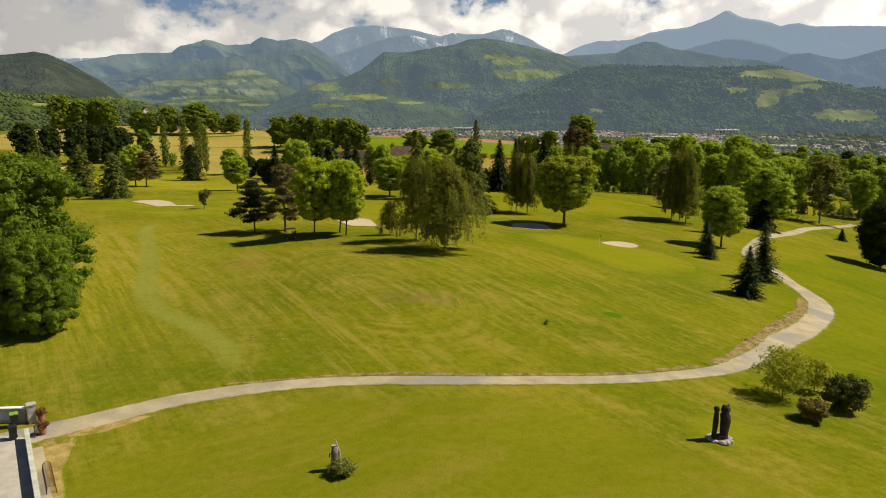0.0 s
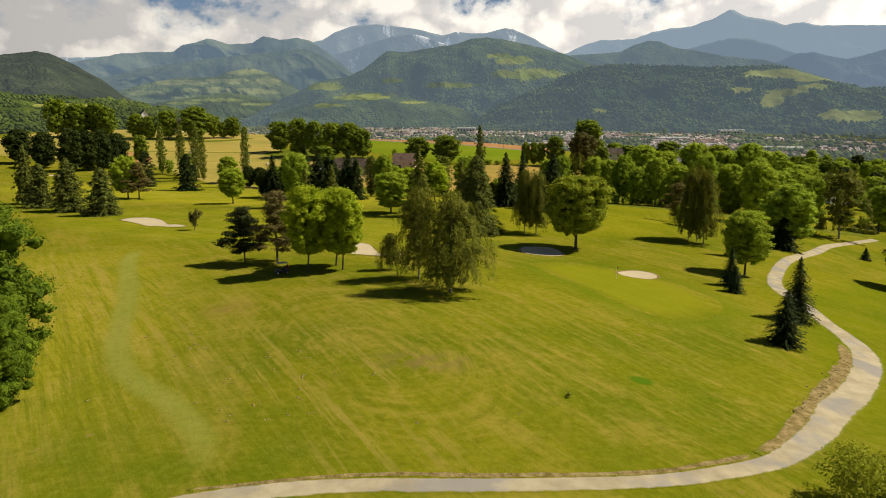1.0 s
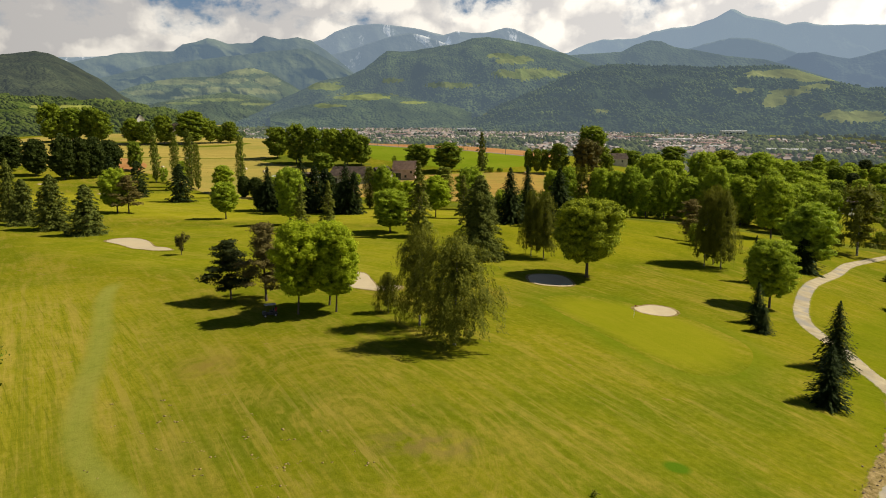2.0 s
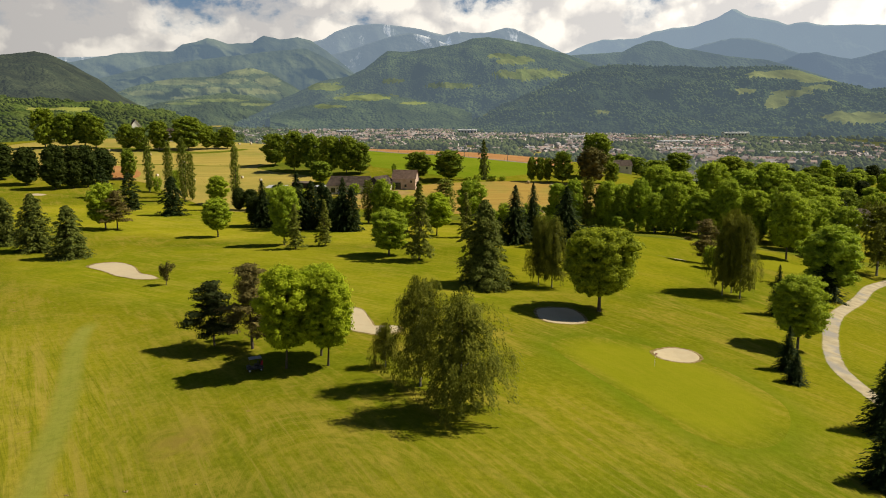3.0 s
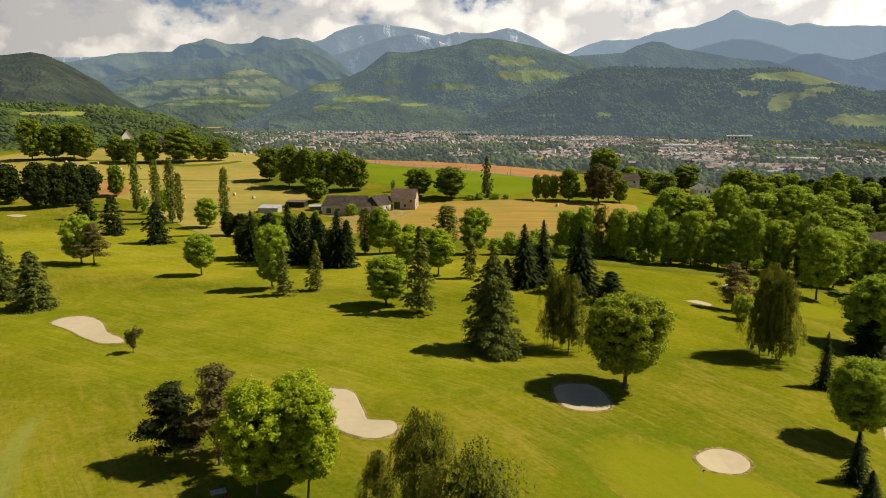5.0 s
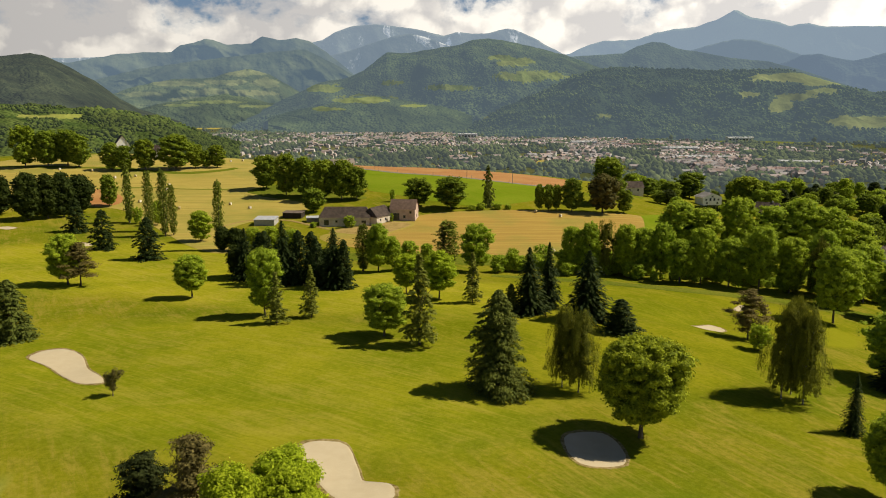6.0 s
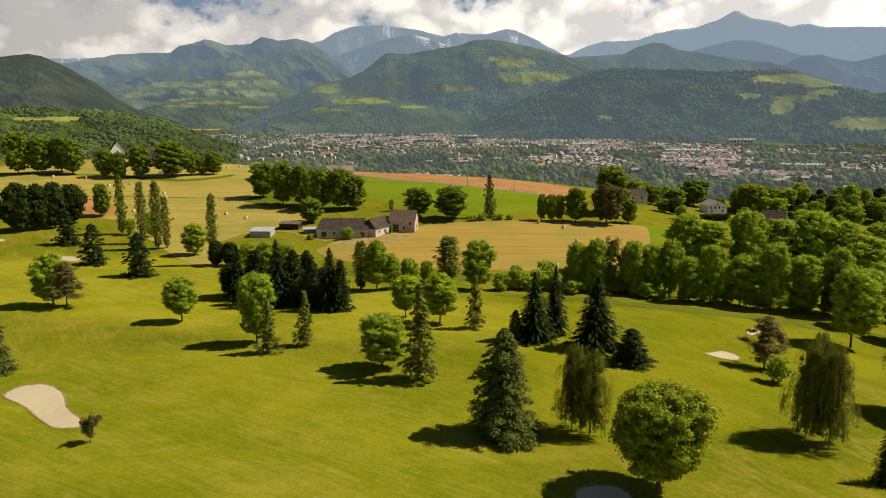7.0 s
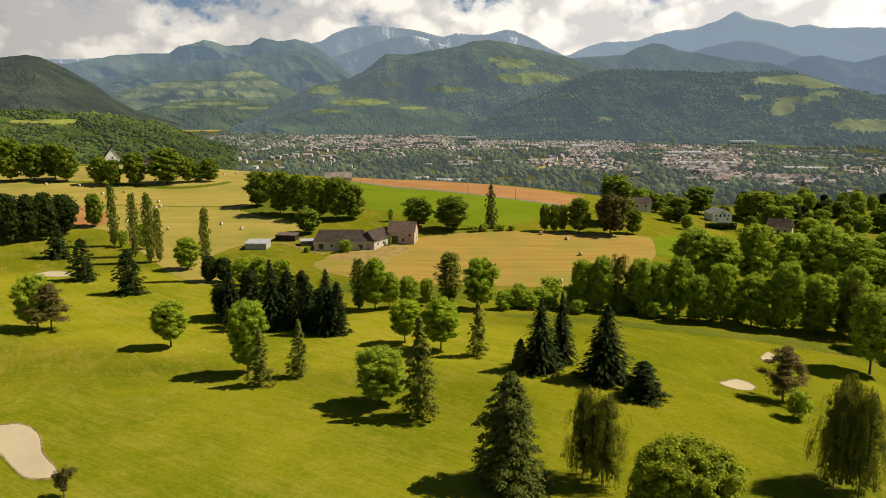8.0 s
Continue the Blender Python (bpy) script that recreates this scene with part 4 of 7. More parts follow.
def limbs(h, w, rng, sides=7, count=7, fork=0.32, bole=0.022, reach=0.62):
    """A trunk with tapered limbs."""
    lean = rng.normal(0, 0.02, 2) * h
    pts = [(0, 0, -0.4), (0, 0, 0.02 * h), (lean[0] * 0.3, lean[1] * 0.3, fork * h), (lean[0], lean[1], 0.62 * h), (lean[0] * 1.2, lean[1] * 1.2, 0.86 * h)]
    r = bole * h
    pieces = [tube_arrays(pts, [r * 1.5, r * 1.12, r * 0.8, r * 0.45, r * 0.12], sides)]
    for i in range(count):
        a = 2 * math.pi * (i + rng.uniform(-0.3, 0.3)) / count
        z0 = h * rng.uniform(fork * 0.85, 0.6)
        d = reach * w / 2 * rng.uniform(0.7, 1.1)
        z1 = z0 + h * rng.uniform(0.12, 0.26)
        pieces.append(tube_arrays([(0, 0, z0), (0.5 * d * math.cos(a), 0.5 * d * math.sin(a), z0 + 0.6 * (z1 - z0)), (d * math.cos(a), d * math.sin(a), z1)], [r * 0.5, r * 0.32, r * 0.08], 5))
    return joined(pieces)


def clump_crown(h, w, rng, low=0.22, clumps=80, per=55, size=0.33, egg=0.55, fill=0.62, core=0.35, inside=7, lump=(0.075, 0.175)):
    """Billowing leaf clumps over an egg-shaped crown, with gaps and an uneven outline."""
    out = []
    mid, half = h * (low + 1) / 2, h * (1 - low) / 2
    lobes = rng.uniform(0.74, 1.16, (7, 4))
    for i in range(clumps):
        t = (i + 0.5) / clumps
        cz = 1 - 2 * t
        a = i * 2.399963 + rng.uniform(-0.4, 0.4)
        ring = math.sqrt(max(0, 1 - cz * cz)) ** egg
        r = rng.uniform(fill, 1.0) if i % 4 else rng.uniform(core, fill)
        r *= lobes[int((a % (2 * math.pi)) / (2 * math.pi) * 7) % 7, int((cz + 1) * 1.99)]
        rc = w * rng.uniform(*lump)
        c = np.array([ring * r * (w / 2 - rc * 0.75) * math.cos(a), ring * r * (w / 2 - rc * 0.75) * math.sin(a), mid + cz * (half - rc * 0.7) * (0.85 + 0.15 * r)])
        k = max(6, int(per * (rc / (0.5 * (lump[0] + lump[1]) * w)) ** 1.6))
        d = rng.normal(0, 1, (k, 3))
        d /= np.linalg.norm(d, axis=1)[:, None]
        d[:, 2] = np.where(d[:, 2] < -0.35, -d[:, 2] * 0.8, d[:, 2])
        rad = rc * rng.uniform(0.80, 1.12, (k, 1)) * np.array([[1, 1, 0.78]])
        stray = rng.uniform(0, 1, (k, 1)) < 0.12
        rad = np.where(stray, rad * 1.3, rad)
        away = np.array([c[0] / (w / 2), c[1] / (w / 2), (c[2] - mid) / half])
        out.append(cards(c + d * rad, 1.0 * d + 0.3 * away + np.array([0, 0, 0.5]), np.full(k, size), rng, loose=0.75))
        if inside:
            out.append(mass(c - 0.12 * rc * away, np.array([0.82, 0.82, 0.62]) * rc, rng))
    return out


def weeping_crown(h, w, rng, clumps=80, per=60, strands=420, size=0.2):
    """A tall uneven crown of hanging curtains of small leaves."""
    out = clump_crown(h * 0.97, w * 0.74, rng, 0.14, clumps // 2, per, size, 0.8, 0.4)
    lobes = rng.uniform(0.5, 1.15, (8, 5))
    for i in range(strands // 6):
        a = rng.uniform(0, 2 * math.pi)
        t = rng.uniform(0.14, 0.97)
        lobe = lobes[int(a / 6.2832 * 8) % 8, int(t * 4.99)]
        reach = w / 2 * lobe * rng.uniform(0.5, 1.14) * math.sin(math.pi * (0.24 + 0.70 * t)) ** 0.7
        drop = h * rng.uniform(0.08, 0.2)
        for j in range(6):
            ln = drop * rng.uniform(0.5, 1.1)
            k = max(8, int(1.35 * ln / size))
            f = np.linspace(0, 1, k)
            x0, y0 = reach * math.cos(a) + rng.normal(0, 0.035 * w), reach * math.sin(a) + rng.normal(0, 0.035 * w)
            p = np.column_stack([x0 * (0.9 + 0.14 * f ** 0.5), y0 * (0.9 + 0.14 * f ** 0.5), np.maximum(h * t - ln * f ** 1.4 + 0.04 * h * (1 - f), 0.11 * h * (0.5 + 1.6 * (a % 1.0)))]) + rng.normal(0, 0.09, (k, 3))
            out.append(cards(p, np.tile([math.cos(a), math.sin(a), 0.55], (k, 1)), np.full(k, size * 0.8), rng, 1.5, np.tile([0.25 * math.cos(a), 0.25 * math.sin(a), -1.0], (k, 1))))
    return out


def fir_crown(h, w, rng, levels=30, spokes=11, per=8, size=0.34, droop=0.35, ragged=0.2, low=0.05, power=0.85, long=1.5):
    out = []
    for i in range(levels):
        t = i / (levels - 1)
        z0 = h * (low + (1 - low) * t ** 0.92)
        rad = w / 2 * (1 - t) ** power + 0.06 * w * (1 - t)
        out.append(cards(np.array([0, 0, z0 - 0.15 * rad]) + rng.normal(0, 0.2, (3, 3)) * rad, np.tile([0.0, 0, 1], (3, 1)), np.full(3, 0.3 * rad), rng))
        for j in range(max(4, int(spokes * (1 - 0.55 * t)))):
            a = j * 2 * math.pi / max(4, int(spokes * (1 - 0.55 * t))) + i * 0.7 + rng.uniform(-0.25, 0.25)
            ln = rad * rng.uniform(1 - ragged * 1.6, 1 + ragged)
            k = max(3, int(per * (0.35 + 0.65 * (1 - t))))
            f = np.linspace(0.25, 1, k)
            d = np.array([math.cos(a), math.sin(a)])
            p = np.column_stack([d[0] * ln * f, d[1] * ln * f, z0 - droop * ln * f ** 1.5 + 0.05 * ln])
            p += rng.normal(0, 0.06 * size * 4, (k, 3))
            out.append(cards(p, np.tile([d[0] * 0.35, d[1] * 0.35, 1.0], (k, 1)), np.full(k, size * (0.6 + 0.5 * (1 - t))), rng, long, np.tile([d[0], d[1], -droop], (k, 1))))
    return out


def pine_crown(h, w, rng, plates=34, per=90, size=0.2, low=0.3):
    out = []
    w = w * 1.55
    for i in range(plates):
        t = (i + 0.5) / plates
        z0 = h * (low + (0.95 - low) * t)
        a = i * 2.4 + rng.uniform(-0.6, 0.6)
        wide = 1.0 - 0.72 * t ** 1.4 if t > 0.15 else 0.75
        rc = w * rng.uniform(0.12, 0.22) * (1 - 0.4 * t)
        r = max(0.0, w / 2 * wide * rng.uniform(0.15, 1.12) - rc * 0.6)
        d = rng.normal(0, 1, (per, 3))
        d /= np.linalg.norm(d, axis=1)[:, None]
        p = np.array([r * math.cos(a), r * math.sin(a), z0]) + d * rc * rng.uniform(0.3, 1.2, (per, 1)) * np.array([[1, 1, 0.24]])
        out.append(cards(p, d + np.array([0, 0, 0.6]), np.full(per, size), rng, 1.2))
        out.append(cards(np.array([r * math.cos(a), r * math.sin(a), z0]) + rng.normal(0, 0.3, (4, 3)) * rc * np.array([[1, 1, 0.3]]), np.tile([0.0, 0, 1], (4, 1)), np.full(4, rc * 0.5), rng))
    return out


def tuft_crown(h, w, rng, clumps=150, per=60, size=0.2, low=0.03, power=0.8, thin=0.36, gap=0.45):
    """A conical crown of flat drooping tufts along the branches."""
    out = []
    lobes = rng.uniform(0.66, 1.2, (9, 6))
    for i in range(clumps):
        t = ((i + 0.5) / clumps) ** 1.25
        a = i * 2.399963 + rng.uniform(-0.3, 0.3)
        rad = w / 2 * (1 - t) ** power * lobes[int((a % 6.2831) / 6.2832 * 9) % 9, int(t * 5.99)]
        rc = w * rng.uniform(0.07, 0.14) * (1 - 0.55 * t)
        r = max(0.0, rad * rng.uniform(gap, 1.05) - rc * 0.5)
        z0 = h * (low + (0.97 - low) * t) - 0.12 * r
        d = rng.normal(0, 1, (per, 3))
        d /= np.linalg.norm(d, axis=1)[:, None]
        f = d * rc * rng.uniform(0.35, 1.15, (per, 1))
        p = np.array([r * math.cos(a), r * math.sin(a), z0]) + f * np.array([[1, 1, thin]])
        p[:, 2] -= 0.35 * (f[:, 0] * math.cos(a) + f[:, 1] * math.sin(a))
        out.append(cards(p, d * 0.7 + np.array([0.3 * math.cos(a), 0.3 * math.sin(a), 0.75]), np.full(per, size), rng, 1.15, np.tile([math.cos(a), math.sin(a), -0.35], (per, 1))))
        out.append(cards(np.array([0.6 * r * math.cos(a), 0.6 * r * math.sin(a), z0 - 0.02 * h]) + rng.normal(0, 0.3, (3, 3)) * rc * np.array([[1, 1, 0.4]]), rng.normal(0, 0.6, (3, 3)) + np.array([0, 0, 1.0]), np.full(3, rc * 0.5), rng))
    return out


def vase_crown(h, w, rng, clumps=44, per=60, size=0.12):
    """Foliage that spreads upwards from a narrow foot."""
    out = []
    for i in range(clumps):
        t = rng.uniform(0, 1) ** 0.8
        a = i * 2.4
        rc = w * rng.uniform(0.07, 0.13)
        c = np.array([math.cos(a), math.sin(a), 0]) * w / 2 * (0.2 + 0.72 * t) * rng.uniform(0.3, 1.0) + np.array([0, 0, h * (0.24 + 0.7 * t * rng.uniform(0.8, 1.05))])
        d = rng.normal(0, 1, (per, 3))
        d /= np.linalg.norm(d, axis=1)[:, None]
        out.append(cards(c + d * rc * rng.uniform(0.5, 1.3, (per, 1)), d + np.array([0, 0, 0.4]), np.full(per, size), rng))
    return out


def column_crown(h, w, rng, clumps=90, per=30, size=0.3):
    out = []
    for i in range(clumps):
        t = (i + 0.5) / clumps
        wr = w / 2 * rng.uniform(0.8, 1.5) * (math.sin(math.pi * (0.1 + 0.84 * t)) ** 0.5)
        a = i * 2.4
        c = np.array([wr * 0.55 * math.cos(a), wr * 0.55 * math.sin(a), h * (0.06 + 0.93 * t)])
        d = rng.normal(0, 1, (per, 3))
        d /= np.linalg.norm(d, axis=1)[:, None]
        out.append(cards(c + d * np.array([[wr * 0.5, wr * 0.5, h * 0.035]]) * rng.uniform(0.5, 1.1, (per, 1)), d, np.full(per, size), rng, 1.3, np.tile([0, 0, 1.0], (per, 1))))
    return out


# kind: height and width it is drawn for, leaf material, bark, category, label
KINDS = {
    "maple": (14, 9, LEAF_LIME, BARK, "tree", "maple_tree", "bright lime-green maple with a slim trunk on mown grass"),
    "oak": (20, 21, LEAF_OAK, BARK, "tree", "broad_tree", "very large dense green tree with branches to the ground"),
    "round": (17, 16, LEAF_ROUND, BARK, "tree", "round_tree", "broad round-crowned green maple on a short trunk"),
    "leafy": (18, 13, LEAF_GREEN, BARK, "tree", "broadleaf_tree", "full green broadleaf tree with an uneven crown"),
    "elm": (18, 13, LEAF_DEEP, BARK, "tree", "field_tree", "deep green broadleaf tree at the field edge"),
    "birch": (16, 10, LEAF_BIRCH, BIRCH_BARK, "tree", "birch_tree", "weeping birch with drooping olive-green foliage"),
    "fir": (15, 8, LEAF_FIR, BARK, "conifer", "fir_tree", "dark pointed fir tree with dense low branches"),
    "cedar": (16, 11, LEAF_CEDAR, BARK, "conifer", "cedar_tree", "grey-green cedar with layered drooping branches"),
    "sparse": (15, 8, LEAF_SPARSE, BARK, "conifer", "larch_tree", "thin olive-green larch with open branches"),
    "pine": (11, 7, LEAF_PINE, BARK, "conifer", "pine_tree", "dark irregular pine with a bare lower trunk"),
    "brownpine": (14, 8, LEAF_BROWN, BARK, "conifer", "browning_pine_tree", "pine with browning needles and a bare trunk"),
    "darkpine": (16, 10, LEAF_FIR, BARK, "conifer", "ragged_conifer", "dense dark conifer with ragged drooping branches"),
    "poplar": (28, 4.2, LEAF_POPLAR, BARK, "tree", "poplar_tree", "tall narrow columnar poplar"),
    "copper": (22, 18, LEAF_COPPER, BARK, "tree", "copper_beech_tree", "broad dark copper-leaved tree"),
    "dark": (20, 14, LEAF_DARK, BARK, "tree", "dark_tree", "dense very dark green tree beside the course"),
    "bush": (6, 6, LEAF_GREEN, BARK, "bush", "bush", "rounded green bush at the field edge"),
    "redbush": (5.4, 4.4, LEAF_COPPER, BARK, "small tree", "purple_plum_tree", "small purple-leaved plum tree beside a bunker"),
}


def grow(kind, lod, seed):
    """The trunk and crown of one kind, as meshes; lod 0 is the nearest."""
    h, w, leaves, bark = KINDS[kind][:4]
    rng = np.random.RandomState(seed)
    c, s = ((2.5, 0.60), (1.5, 0.76), (0.62, 1.12), (0.30, 1.55))[lod]
    LEAF_SHAPE["corners"] = 4 if lod == 0 and kind in ("maple", "oak", "round", "redbush") or kind in ("fir", "cedar") and lod < 2 else 3
    skirt = 0.16 if seed % 2 else 0.1
    if lod >= 2:
        skirt = 0.05
    if kind == "maple":
        crown, trunk = clump_crown(h, w, rng, 0.16, 300, int(26 * c), 0.26 * s, 0.8, 0.55, 0.3, lump=(0.045, 0.12)), limbs(h, w, rng, 7, 8, 0.16, 0.011)
    elif kind == "round":
        crown, trunk = clump_crown(h, w, rng, 0.2, 430, int(26 * c), 0.34 * s, 0.55, 0.78, 0.5, lump=(0.035, 0.10)), limbs(h, w, rng, 9, 9, 0.2, 0.02)
    elif kind == "oak":
        crown, trunk = clump_crown(h, w, rng, 0.0, 520, int(46 * c), 0.27 * s, 0.5, 0.74, 0.5, lump=(0.03, 0.10)), limbs(h, w, rng, 9, 10, 0.2, 0.02)
    elif kind in ("leafy", "elm"):
        crown, trunk = clump_crown(h, w, rng, skirt, (340, 280, 200, 180)[lod], int((24, 26, 40, 50)[lod] * c), 0.32 * s, 0.66, 0.6, 0.3, lump=((0.04, 0.11), (0.045, 0.12), (0.05, 0.13), (0.05, 0.13))[lod]), limbs(h, w, rng, 7, 7, 0.2, 0.015)
    elif kind == "copper":
        crown, trunk = clump_crown(h, w, rng, 0.05, 120, int(40 * c), 0.42 * s, 0.5), limbs(h, w, rng, 7, 7, 0.2, 0.018)
    elif kind == "dark":
        crown, trunk = clump_crown(h, w, rng, 0.0, 130, int(80 * c), 0.40 * s, 1.05), limbs(h, w, rng, 7, 5, 0.2, 0.016)
    elif kind in ("bush", "redbush"):
        crown = vase_crown(h, w, rng) if kind == "redbush" else clump_crown(h, w, rng, 0.0, 40, int(32 * c), 0.2 * s, 0.5)
        trunk = limbs(h, w, rng, 6, 7, 0.15, 0.018)
    elif kind == "birch":
        crown, trunk = weeping_crown(h, w, rng, 70, int((60 if lod == 0 else 40) * c), int((430 if lod == 0 else 230) * c), (0.22 if lod == 0 else 0.28) * s), limbs(h, w, rng, 7, 6, 0.3, 0.010, 0.45)
    elif kind == "fir":
        crown, trunk = fir_crown(h, w, rng, (42, 40, 36, 30)[lod], (20, 19, 18, 14)[lod], (12, 12, 10, 8)[lod], 0.48 * s, 0.32, 0.36, 0.03, 0.62), limbs(h, w * 0.3, rng, 6, 3, 0.3, 0.012)
    elif kind == "cedar":
        crown, trunk = tuft_crown(h, w, rng, (430, 280, 170, 130)[lod], (56, 36, 26, 22)[lod], (0.17, 0.24, 0.32, 0.4)[lod], 0.02, 0.5), limbs(h, w * 0.5, rng, 6, 6, 0.2, 0.014)
    elif kind == "darkpine":
        crown, trunk = tuft_crown(h, w, rng, (300, 220, 160, 130)[lod], (50, 40, 30, 24)[lod], (0.2, 0.25, 0.32, 0.4)[lod], 0.02, 0.45), limbs(h, w * 0.5, rng, 6, 6, 0.2, 0.014)
    elif kind == "sparse":
        crown, trunk = tuft_crown(h, w, rng, (170, 120, 90, 80)[lod], (60, 40, 26, 20)[lod], (0.17, 0.24, 0.32, 0.36)[lod], 0.10, 0.7, 0.3, 0.3), limbs(h, w * 0.9, rng, 6, 9, 0.2, 0.011)
    elif kind in ("pine", "brownpine"):
        crown, trunk = pine_crown(h, w, rng, 44, int(110 * c), 0.27 * s, 0.22), limbs(h, w, rng, 7, 9, 0.3, 0.014, 0.75)
    else:
        crown, trunk = column_crown(h, w, rng, 95, int(34 * c) + 6, 0.3 * s), limbs(h, w, rng, 6, 3, 0.1, 0.009, 0.3)
    return mesh_of(kind + "_trunk", *trunk, bark, True), leaf_mesh(kind + "_crown", crown, leaves)


GROWN = {}


def plant(kind, x, y, h, w, seed, group="", label=""):
    """Stands one tree of a kind on the ground."""
    far = 0 if y < 210 else 1 if y < 340 else 2 if y < 430 else 3
    variants = 3 if kind in ("leafy", "elm", "birch", "fir", "maple") else 2
    if kind in ("leafy", "elm") and y > 420:
        h *= 0.94 + 0.1 * ((seed * 0.618) % 1.0)
    key = (kind, far, seed % variants)
    h0, w0 = KINDS[kind][:2]
    turn = (seed * 137.5) % 360
    m = pose(x, y, zat(x, y) - 0.05, 0, 0, turn) @ Matrix.Diagonal((w / w0, w / w0, h / h0, 1))
    if key not in GROWN:
        trunk, crown = grow(kind, far, 11 + 17 * (seed % variants) + 5 * len(kind))
        tree = new(KINDS[kind][5])
        part("trunk", trunk, tree)
        part("crown", crown, tree)
        tagged(tree, KINDS[kind][6], KINDS[kind][4])
        tree.matrix_basis = m
        GROWN[key] = tree
    else:
        first = GROWN[key]
        s = first.scale
        tree = copy_thing(first, m @ Matrix.Diagonal((1 / s.x, 1 / s.y, 1 / s.z, 1)))
    tagged(tree, label or KINDS[kind][6], group=group)
    return tree


